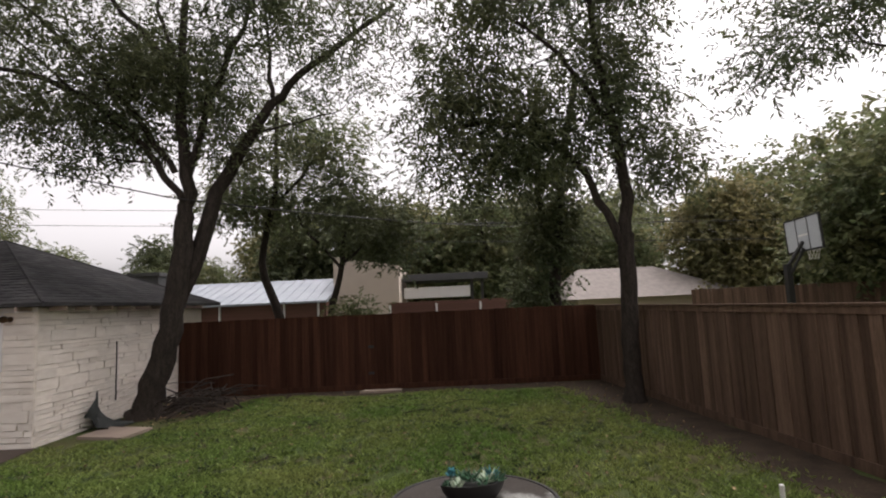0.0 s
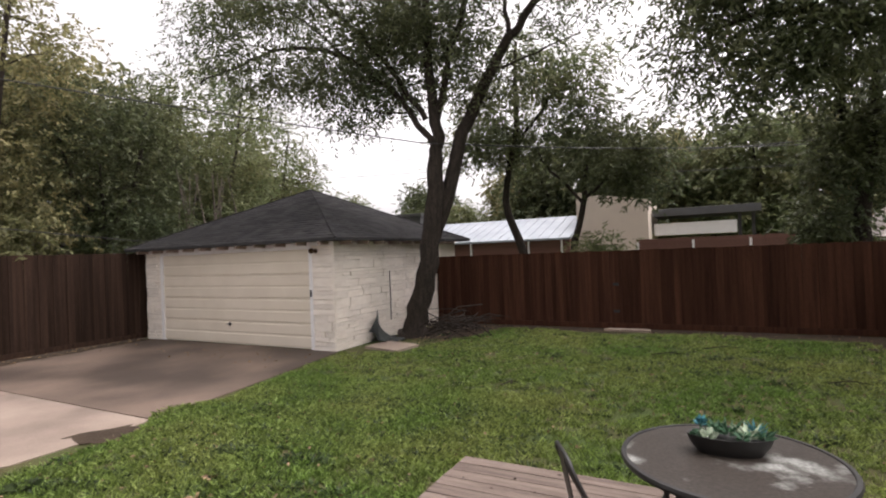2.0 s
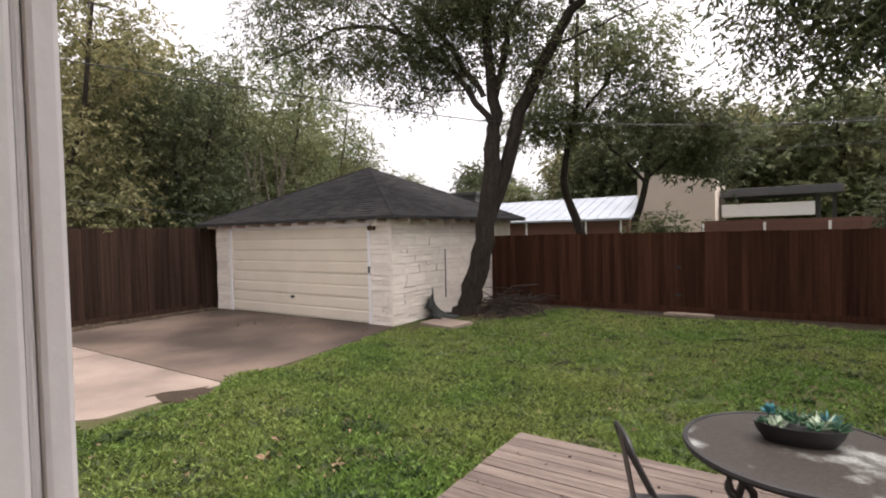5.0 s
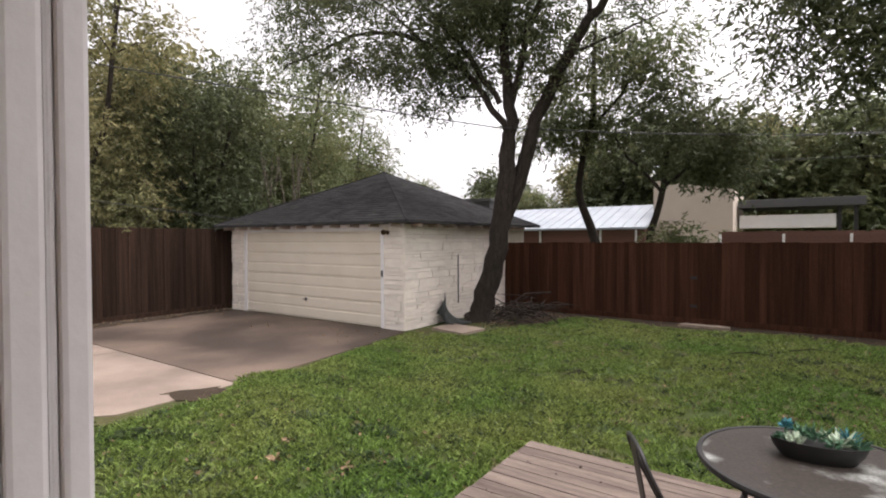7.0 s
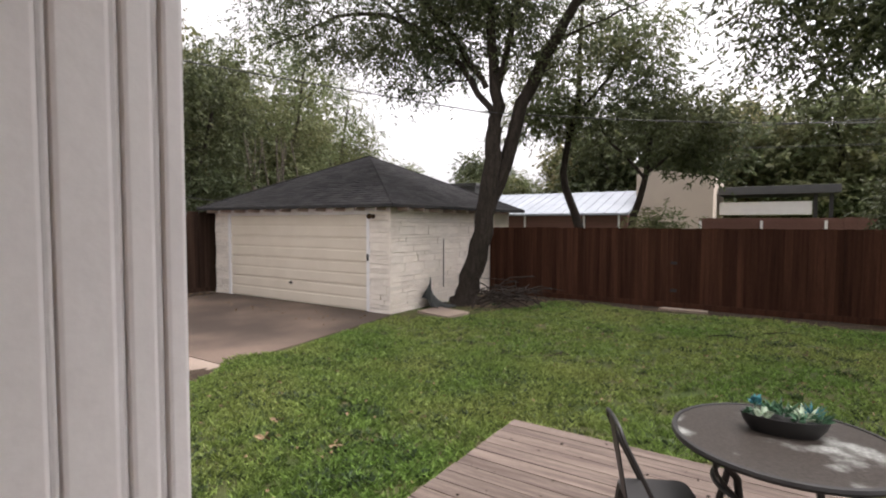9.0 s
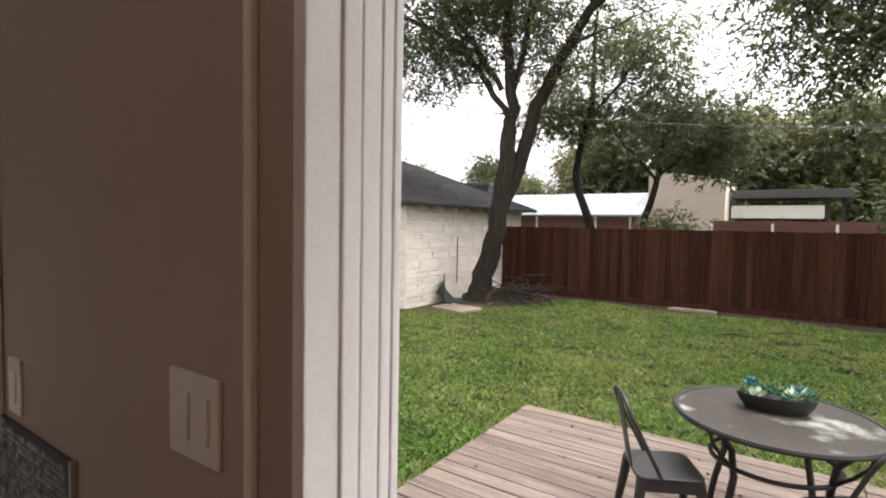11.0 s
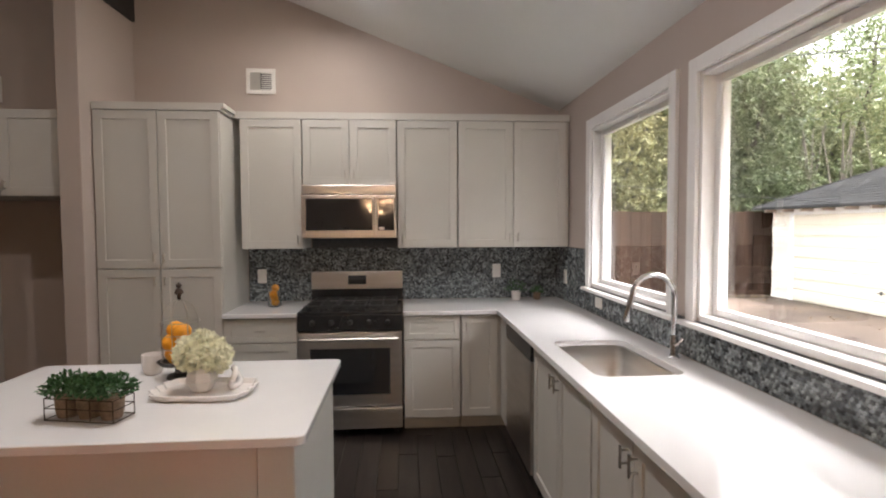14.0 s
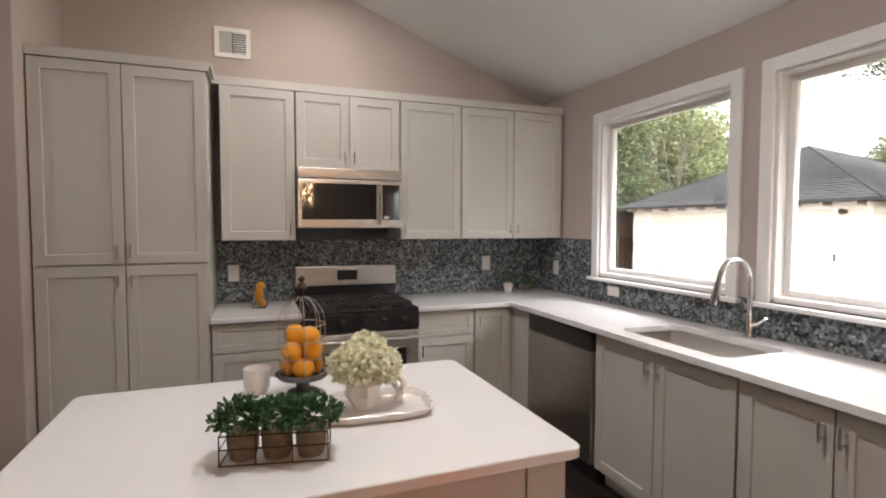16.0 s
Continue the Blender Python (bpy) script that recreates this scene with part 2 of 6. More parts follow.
def L(profile, centre=(0, 0, 0), steps=24, squash=(1, 1)):
    return lathe(bmesh.new(), profile, centre, steps, squash)


def stands(ob):
    m = ob.matrix_basis.copy()
    while ob.parent:
        ob = ob.parent
        m = ob.matrix_basis @ m
    return m


def finish(bm, name, material, smooth=False):
    bmesh.ops.recalc_face_normals(bm, faces=bm.faces)
    me = bpy.data.meshes.new(name)
    bm.to_mesh(me)
    bm.free()
    me.materials.append(material)
    if smooth:
        me.shade_smooth()
        me.set_sharp_from_angle(angle=radians(40))
    return me


def part(name, bm, material, parent=None, label="", smooth=False):
    """One mesh object from a bmesh in world places, under a thing or a part."""
    me = finish(bm, name, material, smooth)
    ob = new(name, me)
    if parent:
        me.transform(stands(parent).inverted())
        ob.parent = parent
    if label:
        ob["label"] = label
    return ob


def thing(name, place, label, category, group="", kind=""):
    ob = new(name)
    ob.empty_display_size = 0.1
    ob.matrix_basis = place if isinstance(place, Matrix) else Matrix.Translation(place)
    return tagged(ob, label, category, group, kind)


def solo(name, bm, material, label, category, group="", kind="", smooth=False):
    """A thing of one mesh."""
    me = finish(bm, name, material, smooth)
    return tagged(new(name, me), label, category, group, kind)


def structure(name, bm, material, label, category="", smooth=False):
    return solo(name, bm, material, label, category or name.split("_")[0], kind="structure", smooth=smooth)


def share(name, me, parent, m, label=""):
    """Another object on a mesh, under its thing, at a place of its own."""
    ob = new(name, me)
    ob.parent = parent
    ob.matrix_basis = stands(parent).inverted() @ m
    if label:
        ob["label"] = label
    return ob


def moved(bm, m):
    bmesh.ops.transform(bm, matrix=m, verts=bm.verts)
    return bm


# ---- the house shell ----
GROUND, DECK = -0.345, -0.215
FRONT = 0.115                       # outer face of the window wall
EAVE, PITCH, RIDGE = 2.53, 0.385, -4.4
JAMB, JAMB2, HEAD = 4.455, 6.22, 2.06
W1, W2 = (0.81, 1.90, 1.115, 2.225), (2.145, 3.385, 1.115, 2.225)

bm = bmesh.new()
xs = [-2.2, W1[0], W1[1], W2[0], W2[1], JAMB, JAMB2, 8.2]
for i, (a, b) in enumerate(zip(xs, xs[1:])):
    if i in (1, 3):
        w = (W1, W2)[i // 2]
        box(bm, a, b, 0, FRONT, GROUND - 0.3, w[2])
        box(bm, a, b, 0, FRONT, w[3], EAVE + 0.1)
    elif i == 5:
        box(bm, a, b, 0, FRONT, GROUND - 0.3, -0.02)
        box(bm, a, b, 0, FRONT, HEAD, EAVE + 0.1)
    else:
        box(bm, a, b, 0, FRONT, GROUND - 0.3, EAVE + 0.1)
structure("wall_north", bm, WALL, "taupe painted wall with two windows and a doorway", "wall")


def gable(x0, x1, y0, y1, base=-0.02):
    """A wall across the house under the sloping ceiling."""
    out = bmesh.new()
    ys = sorted({y0, y1, *([RIDGE] if y0 < RIDGE < y1 else [])})
    for a, b in zip(ys, ys[1:]):
        za, zb = (EAVE + PITCH * (-y if y > RIDGE else y - 2 * RIDGE) + 0.05 for y in (a, b))
        v = [out.verts.new(c) for c in ((x0, a, base), (x1, a, base), (x1, b, base), (x0, b, base), (x0, a, za), (x1, a, za), (x1, b, zb), (x0, b, zb))]
        for q in ((3, 2, 1, 0), (4, 5, 6, 7), (0, 1, 5, 4), (1, 2, 6, 5), (2, 3, 7, 6), (3, 0, 4, 7)):
            out.faces.new([v[k] for k in q])
    return out


wb = gable(-0.12, 0, -4.62, -0.001)
structure("wall_west", wb, WALL, "taupe painted kitchen wall behind the range", "wall")
wb = gable(-0.12, 0, -8.6, -5.55)
structure("wall_west_2", wb, WALL, "taupe painted wall past the hall opening", "wall")
wb = gable(-0.12, 0, -5.55, -4.62, 2.1)
structure("wall_west_3", wb, WALL, "taupe painted wall above the hall opening", "wall")
structure("wall_hall", box(B(-2.1, -2.0, -5.7, -4.5, 0, 2.5), -2.0, -0.12, -5.75, -5.62, 0, 2.5), WALL, "taupe painted hall wall", "wall")
structure("wall_hall_2", B(-2.0, -0.12, -4.5, -4.4, 0, 2.5), WALL, "taupe painted hall wall beside the kitchen", "wall")
structure("ceiling_hall", B(-2.1, -0.12, -5.75, -4.4, 2.5, 2.56), CEIL, "white hall ceiling", "ceiling")
wb = gable(8.2, 8.32, -8.6, FRONT)
structure("wall_east", wb, WALL, "taupe painted end wall", "wall")
structure("wall_south", B(-0.12, 8.32, -8.72, -8.6, -0.02, EAVE + 0.1), WALL, "taupe painted back wall", "wall")

bm = bmesh.new()
for (ya, za), (yb, zb) in (((FRONT + 0.35, EAVE - PITCH * (FRONT + 0.35)), (RIDGE, EAVE - PITCH * RIDGE)), ((RIDGE, EAVE - PITCH * RIDGE), (-9.2, EAVE + PITCH * 0.4 - PITCH * 0.8))):
    v = [bm.verts.new(c) for c in ((-2.2, ya, za), (8.5, ya, za), (8.5, yb, zb), (-2.2, yb, zb), (-2.2, ya, za + 0.14), (8.5, ya, za + 0.14), (8.5, yb, zb + 0.14), (-2.2, yb, zb + 0.14))]
    for q in ((3, 2, 1, 0), (4, 5, 6, 7), (0, 1, 5, 4), (1, 2, 6, 5), (2, 3, 7, 6), (3, 0, 4, 7)):
        bm.faces.new([v[k] for k in q])
structure("ceiling", bm, CEIL, "white sloping ceiling", "ceiling")
floor_ob = structure("floor", B(-2.2, 8.3, -8.7, -0.001, -0.12, -0.012), DARK, "dark stained wood plank floor", "floor")
structure("door_sill", box(B(JAMB, JAMB2, -0.001, FRONT + 0.06, -0.05, 0.012, 0.004), JAMB, JAMB2, 0.06, 0.075, 0.012, 0.022), TRIM, "white doorway threshold", "threshold")
# ---- floor planks ----
rng = random.Random(5)
plank_me = finish(box(bmesh.new(), -0.7, 0.7, -0.062, 0.062, -0.012, 0.0, 0.0025), "plank", FLOORWOOD)
for i in range(30):
    y = -0.06 - i * 0.1265
    x = -0.2 + rng.uniform(-0.6, 0.6)
    while x < 6.5:
        share("plank", plank_me, floor_ob, pose(x, y, 0))
        x += 1.403
bm = bmesh.new()
for i in range(30, 69):
    y = -0.06 - i * 0.1265
    box(bm, -2.1, 8.2, y - 0.062, y + 0.062, -0.0118, -0.0002)
ob = part("planks", bm, FLOORWOOD, floor_ob)
ob["kind"] = "stuff"
for i in range(30):
    y = -0.06 - i * 0.1265
    if i == 0:
        bm = bmesh.new()
    box(bm, 7.25, 8.19, y - 0.062, y + 0.062, -0.0118, -0.0003)
ob = part("planks_far", bm, FLOORWOOD, floor_ob)
ob["kind"] = "stuff"

# ---- windows, doorway ----
for n, w in enumerate((W1, W2), 1):
    x0, x1, z0, z1 = w
    win = thing("window_%d" % n, (x0, 0.08, z0), "white framed picture window over the counter", "window", kind="structure")
    c = 0.068
    fr = bmesh.new()
    for a in ((x0 - c, x0, z0 - 0.02, z1 + c), (x1, x1 + c, z0 - 0.02, z1 + c)):
        box(fr, a[0], a[1], -0.022, -0.001, a[2], a[3], 0.004)
    part("window_casing", fr, TRIM, win)
    part("window_head", B(x0 + 0.001, x1 - 0.001, -0.022, -0.001, z1, z1 + c, 0.004), TRIM, win)
    part("window_sill", B(x0 - c - 0.02, x1 + c + 0.02, -0.05, 0.07, z0 - 0.045, z0 - 0.021, 0.006), TRIM, win)
    jb = bmesh.new()
    for a in ((x0, x0 + 0.018, z0, z1), (x1 - 0.018, x1, z0, z1), (x0 + 0.018, x1 - 0.018, z1 - 0.018, z1), (x0 + 0.018, x1 - 0.018, z0 - 0.02, z0 + 0.012)):
        box(jb, a[0], a[1], -0.0005, FRONT + 0.01, a[2], a[3])
    part("window_jamb", jb, TRIM, win)
    sash = bmesh.new()
    s, f = 0.019, 0.034
    for a in ((x0 + s, x0 + s + f, z0 + 0.013, z1 - s), (x1 - s - f, x1 - s, z0 + 0.013, z1 - s), (x0 + s + f, x1 - s - f, z1 - s - f, z1 - s), (x0 + s + f, x1 - s - f, z0 + 0.013, z0 + f + 0.013)):
        box(sash, a[0], a[1], 0.06, 0.10, a[2], a[3], 0.006)
    part("sash", sash, TRIM, win)
    part("latch", B((x0 + x1) / 2 - 0.06, (x0 + x1) / 2 + 0.06, 0.048, 0.0599, z1 - s - 0.03, z1 - s - 0.015, 0.003), PLASTIC, win, "grey window latch")
    pane = part("pane", B(x0 + s + f - 0.004, x1 - s - f + 0.004, 0.078, 0.082, z0 + f + 0.01, z1 - s - f + 0.004), PANE, win)
    pane.visible_shadow = False
    ob = part("outer_trim", box(box(B(x0 - 0.09, x0 - 0.001, FRONT, FRONT + 0.03, z0 - 0.06, z1 + 0.09), x1 + 0.001, x1 + 0.09, FRONT, FRONT + 0.03, z0 - 0.06, z1 + 0.09), x0, x1, FRONT, FRONT + 0.03, z1 + 0.001, z1 + 0.09), TRIM, win)

dr = thing("door_1", (JAMB, 0, 0), "open doorway with a white stepped frame and taupe casing", "doorway", kind="structure")
cs = bmesh.new()
box(cs, JAMB - 0.078, JAMB - 0.013, -0.016, -0.001, 0.0, HEAD + 0.08, 0.003)
box(cs, JAMB2 + 0.013, JAMB2 + 0.078, -0.016, -0.001, 0.0, HEAD + 0.08, 0.003)
box(cs, JAMB - 0.013, JAMB2 + 0.013, -0.016, -0.001, HEAD + 0.013, HEAD + 0.08, 0.003)
part("casing", cs, CASING, dr, "taupe painted flat casing")
cs = bmesh.new()
box(cs, JAMB - 0.094, JAMB - 0.078, -0.024, -0.001, 0.0, HEAD + 0.096, 0.005)
box(cs, JAMB2 + 0.078, JAMB2 + 0.094, -0.024, -0.001, 0.0, HEAD + 0.096, 0.005)
part("casing_bead", cs, TRIM, dr, "white bead round the casing")
jb = bmesh.new()
for (a, b, y0, y1) in ((-0.013, 0.006, -0.02, 0.030), (-0.013, 0.010, 0.030, 0.056), (-0.013, 0.0075, 0.056, 0.061), (-0.013, 0.009, 0.061, 0.090), (-0.013, 0.0055, 0.090, 0.096), (-0.013, 0.008, 0.096, 0.113), (-0.013, 0.0055, 0.113, 0.118), (-0.013, 0.008, 0.118, 0.132)):
    box(jb, JAMB + a, JAMB + b, y0, y1, 0.0, HEAD, 0.003)
    box(jb, JAMB2 - b, JAMB2 - a, y0, y1, 0.0, HEAD, 0.003)
part("door_frame", jb, TRIM, dr, "white stepped door frame with scuffs")
part("head_jamb", box(B(JAMB - 0.013, JAMB2 + 0.013, -0.02, 0.132, HEAD, HEAD + 0.012), JAMB, JAMB2, 0.05, 0.09, HEAD - 0.012, HEAD), TRIM, dr)
bm = bmesh.new()
box(bm, JAMB - 0.07, JAMB - 0.014, FRONT + 0.001, FRONT + 0.014, -0.1, HEAD + 0.06, 0.006)
box(bm, JAMB2 + 0.014, JAMB2 + 0.07, FRONT + 0.001, FRONT + 0.014, -0.1, HEAD + 0.06, 0.006)
box(bm, JAMB - 0.014, JAMB2 + 0.014, FRONT + 0.001, FRONT + 0.014, HEAD + 0.012, HEAD + 0.06, 0.006)
part("brick_mould", bm, TRIM, dr)

# ---- post and beam, alcove ----
structure("post", B(-0.001, 0.73, -3.66, -3.515, 0, 3.20, 0.006), WALL, "taupe painted wall end beside the pantry", "post")
structure("beam", B(0, 8.19, -3.68, -3.495, 3.20, 3.52, 0.01), mat("black_stained_beam", (0.02, 0.018, 0.018), (0.03, 0.027, 0.026), rough=0.6, scale=3, fine=40, bump=0.3, stretch=(0.4, 5, 5)), "black ceiling beam resting on the post", "beam")
structure("partition_top", B(0.001, 0.12, -3.66, -3.515, 3.201, 3.87), WALL, "taupe wall strip above the post", "wall")


# ---- cabinets ----
def pull(x, z, vertical=True, size=0.072):
    """A short bar pull with two posts, in front of a door at y -0.02."""
    out = bmesh.new()
    d = Vector((0, 0, size / 2)) if vertical else Vector((size / 2, 0, 0))
    c = Vector((x, -0.048, z))
    tube(out, [c - d, c + d], 0.0055, 8)
    for k in (-0.6, 0.6):
        tube(out, [c + d * k, c + d * k + Vector((0, 0.0285, 0))], 0.004, 6)
    return out


def shaker(w, h, rail=0.06):
    """A shaker door with a recessed panel: local x across, front at y -0.02."""
    out = bmesh.new()
    g = 0.0018
    def ring(i, y):
        return [out.verts.new(c) for c in ((i, y, i), (w - i, y, i), (w - i, y, h - i), (i, y, h - i))]
    rings = [ring(g, 0.0), ring(g, -0.0185), ring(g + 0.0015, -0.02), ring(rail - 0.0015, -0.02), ring(rail, -0.0185), ring(rail + 0.001, -0.011)]
    out.faces.new(rings[0])
    for a, b in zip(rings, rings[1:]):
        for k in range(4):
            out.faces.new((a[k], a[(k + 1) % 4], b[(k + 1) % 4], b[k]))
    out.faces.new(rings[-1])
    return out


def cabinet(name, label, facing, u0, u1, z0, z1, depth, fronts, kick=0.0, group="", inside=None):
    """A box with shaker fronts: (from, to, low, high, pull place or None) and a toe kick."""
    def fix(u, z):
        return pose(depth - 0.02, u, z, 0, 0, 90) if facing == "x" else pose(u, -(depth - 0.02), z)
    cab = thing(name, (0.001, u0, z0) if facing == "x" else (u0, -0.001, z0), label, "cabinet", group)
    d = depth - 0.022
    bx = B(0.002, d, u0 + 0.001, u1 - 0.001, z0 + kick, z1) if facing == "x" else B(u0 + 0.001, u1 - 0.001, -d, -0.002, z0 + kick, z1)
    if inside:
        bx = box(B(u0 + 0.001, u1 - 0.001, -d, -0.002, z0 + kick, inside), u0 + 0.001, u1 - 0.001, -d, -d + 0.02, inside, z1)
    part("body", bx, CAB, cab)
    if kick:
        kb = B(0.002, d - 0.06, u0 + 0.001, u1 - 0.001, z0 + 0.0005, z0 + kick) if facing == "x" else B(u0 + 0.001, u1 - 0.001, -d + 0.06, -0.002, z0 + 0.0005, z0 + kick)
        part("toe_kick", kb, CAB, cab)
    for a, b, lo, hi, kind in fronts:
        w, h = b - a, hi - lo
        dname = "drawer_front" if kind and kind[0] == "h" else "door"
        o = part(dname, moved(shaker(w, h, 0.06 if h > 0.25 else 0.045), fix(a, lo)), CAB, cab)
        if kind:
            px = {"l": 0.032, "r": w - 0.032, "h": w / 2}[kind[0]]
            pz = {"t": h - 0.085, "b": 0.075, "m": h / 2}[kind[1]]
            part("handle", moved(pull(px, pz, kind[0] != "h"), fix(a, lo)), NICKEL, o, "brushed nickel bar pull", smooth=True)
    return cab


def crown(bm, pts, z):
    """A small stepped crown along points that run clockwise seen from above."""
    for (xa, ya), (xb, yb) in zip(pts, pts[1:]):
        n = Vector((yb - ya, -(xb - xa), 0)).normalized()
        for o, za, zb in ((0.016, 0, 0.022), (0.032, 0.022, 0.052)):
            q = [(xa, ya), (xb, yb), (xb + n.x * o, yb + n.y * o), (xa + n.x * o, ya + n.y * o)]
            box(bm, min(p[0] for p in q), max(p[0] for p in q) + 0.0005, min(p[1] for p in q), max(p[1] for p in q) + 0.0005, z + za, z + zb)
    return bm


G1, G2 = "wall cabinets over the range wall", "base cabinets under the counter"
ZU, ZT = 1.37, 2.37
cabinet("pantry_cabinet", "tall light grey pantry cabinet beside the range wall", "x", -3.512, -2.645, 0, 2.37, 0.61,
        [(-3.505, -3.075, 0.11, 1.245, "rt"), (-3.072, -2.65, 0.11, 1.245, "lt"), (-3.505, -3.075, 1.252, 2.365, "rb"), (-3.072, -2.65, 1.252, 2.365, "lb")], 0.1)
cabinet("wall_cabinet", "narrow light grey wall cabinet beside the pantry", "x", -2.59, -2.125, ZU, ZT, 0.345, [(-2.588, -2.127, ZU + 0.002, ZT - 0.002, "rb")], group=G1)
cabinet("wall_cabinet", "short light grey wall cabinet above the microwave", "x", -2.12, -1.395, 1.865, ZT, 0.345, [(-2.118, -1.76, 1.867, ZT - 0.002, "rb"), (-1.757, -1.397, 1.867, ZT - 0.002, "lb")], group=G1)
cabinet("wall_cabinet", "single door light grey wall cabinet beside the microwave", "x", -1.39, -0.915, ZU, ZT, 0.345, [(-1.388, -0.917, ZU + 0.002, ZT - 0.002, "lb")], group=G1)
cabinet("wall_cabinet", "double door light grey wall cabinet in the corner", "x", -0.91, -0.012, ZU, ZT, 0.345, [(-0.908, -0.468, ZU + 0.002, ZT - 0.002, "rb"), (-0.465, -0.04, ZU + 0.002, ZT - 0.002, "lb")], group=G1)
cr = crown(bmesh.new(), [(0.345, -2.64), (0.345, -0.01)][::-1], ZT + 0.001)
crown(cr, [(0.61, -3.51), (0.61, -2.645)][::-1], ZT + 0.001)
crown(cr, [(0.61, -2.645), (0.345, -2.645)], ZT + 0.001)
box(cr, 0.002, 0.345, -2.64, -0.01, ZT + 0.001, ZT + 0.02)
box(cr, 0.002, 0.61, -3.51, -2.645, ZT + 0.001, ZT + 0.02)
part_ob = structure("trim_crown", cr, CAB, "light grey crown moulding on the wall cabinets", "trim")

cabinet("base_cabinet", "light grey drawer cabinet between pantry and range", "x", -2.64, -2.125, 0, 0.885, 0.62,
        [(-2.637, -2.128, 0.70, 0.875, "hm"), (-2.637, -2.128, 0.41, 0.695, "hm"), (-2.637, -2.128, 0.11, 0.405, "hm")], 0.1, G2)
cabinet("base_cabinet", "light grey base cabinet with a drawer beside the range", "x", -1.35, -0.925, 0, 0.885, 0.62,
        [(-1.347, -0.928, 0.70, 0.875, "hm"), (-1.347, -0.928, 0.11, 0.695, "lt")], 0.1, G2)
cabinet("base_cabinet", "light grey corner base cabinet with one door", "x", -0.92, -0.012, 0, 0.885, 0.62, [(-0.918, -0.645, 0.11, 0.875, "lt")], 0.1, G2)
structure("trim_filler", box(B(0.622, 0.868, -0.62, -0.60, 0.10, 0.885), 0.622, 0.868, -0.56, -0.54, 0, 0.10), CAB, "light grey corner filler panel", "trim")
cabinet("base_cabinet", "light grey sink base cabinet with two doors", "y", 1.59, 2.475, 0, 0.885, 0.62,
        [(1.592, 2.032, 0.11, 0.875, "rt"), (2.035, 2.473, 0.11, 0.875, "lt")], 0.1, G2, 0.68)
cabinet("base_cabinet", "light grey two door base cabinet past the sink", "y", 2.48, 3.195, 0, 0.885, 0.62,
        [(2.482, 2.836, 0.11, 0.875, "rt"), (2.839, 3.193, 0.11, 0.875, "lt")], 0.1, G2)
cabinet("base_cabinet", "light grey drawer cabinet at the counter end", "y", 3.20, 3.80, 0, 0.885, 0.62,
        [(3.202, 3.798, 0.70, 0.875, "hm"), (3.202, 3.798, 0.11, 0.695, "lt")], 0.1, G2)
cabinet("fridge_cabinet", "light grey cabinet above the empty fridge alcove", "x", -4.60, -3.665, 1.765, 2.37, 0.60,
        [(-4.598, -4.135, 1.767, 2.365, "rb"), (-4.132, -3.667, 1.767, 2.365, "lb")])
structure("alcove_panel", B(0.001, 0.62, -4.625, -4.602, 0, 2.37, 0.002), CAB, "light grey side panel of the fridge alcove", "panel")

# ---- worktops, sink, tap ----
SX0, SX1, SY0, SY1 = 1.70, 2.36, -0.55, -0.16


def slab_with_hole(x0, x1, y0, y1, z0, z1, hx0, hx1, hy0, hy1):
    out = bmesh.new()
    xs_, ys_ = (x0, hx0, hx1, x1), (y0, hy0, hy1, y1)
    g_ = [[[out.verts.new((x, y, z)) for z in (z0, z1)] for y in ys_] for x in xs_]
    for i in range(3):
        for j in range(3):
            if (i, j) != (1, 1):
                for k in (0, 1):
                    out.faces.new([g_[i][j][k], g_[i + 1][j][k], g_[i + 1][j + 1][k], g_[i][j + 1][k]])
    rim = [(0, 0), (1, 0), (2, 0), (3, 0), (3, 1), (3, 2), (3, 3), (2, 3), (1, 3), (0, 3), (0, 2), (0, 1)]
    for loop in (rim, [(1, 1), (2, 1), (2, 2), (1, 2)]):
        for a, b in zip(loop, loop[1:] + loop[:1]):
            out.faces.new([g_[a[0]][a[1]][0], g_[b[0]][b[1]][0], g_[b[0]][b[1]][1], g_[a[0]][a[1]][1]])
    return out


wt = thing("worktop", (0.01, -0.01, 0.886), "white quartz worktop round the kitchen corner with a sink cut-out", "worktop")
part("top_window_side", slab_with_hole(0.655, 3.83, -0.655, -0.012, 0.886, 0.916, SX0, SX1, SY0, SY1), QUARTZ, wt)
rc = 0.06
for cx, cy, sx, sy in ((SX0, SY0, 1, 1), (SX1, SY0, -1, 1), (SX1, SY1, -1, -1), (SX0, SY1, 1, -1)):
    fill = [(cx, cy)] + [(cx + sx * rc * (1 - math.sin(radians(a))), cy + sy * rc * (1 - math.cos(radians(a)))) for a in range(0, 91, 15)]
    fb = bmesh.new()
    lo_, hi_ = ([fb.verts.new((x, y, z)) for x, y in fill] for z in (0.886, 0.916))
    fb.faces.new(hi_)
    fb.faces.new(lo_[::-1])
    for k in range(len(fill)):
        j = (k + 1) % len(fill)
        fb.faces.new((lo_[k], lo_[j], hi_[j], hi_[k]))
    part("cutout_corner", fb, QUARTZ, wt)
part("top_range_side", B(0.012, 0.6545, -1.352, -0.012, 0.886, 0.916, 0.003), QUARTZ, wt)
solo("worktop", B(0.012, 0.655, -2.642, -2.118, 0.886, 0.916, 0.004), QUARTZ, "short white quartz worktop between pantry and range", "worktop")

sk = thing("sink", (2.03, -0.355, 0.70), "undermounted stainless steel single bowl sink", "sink")


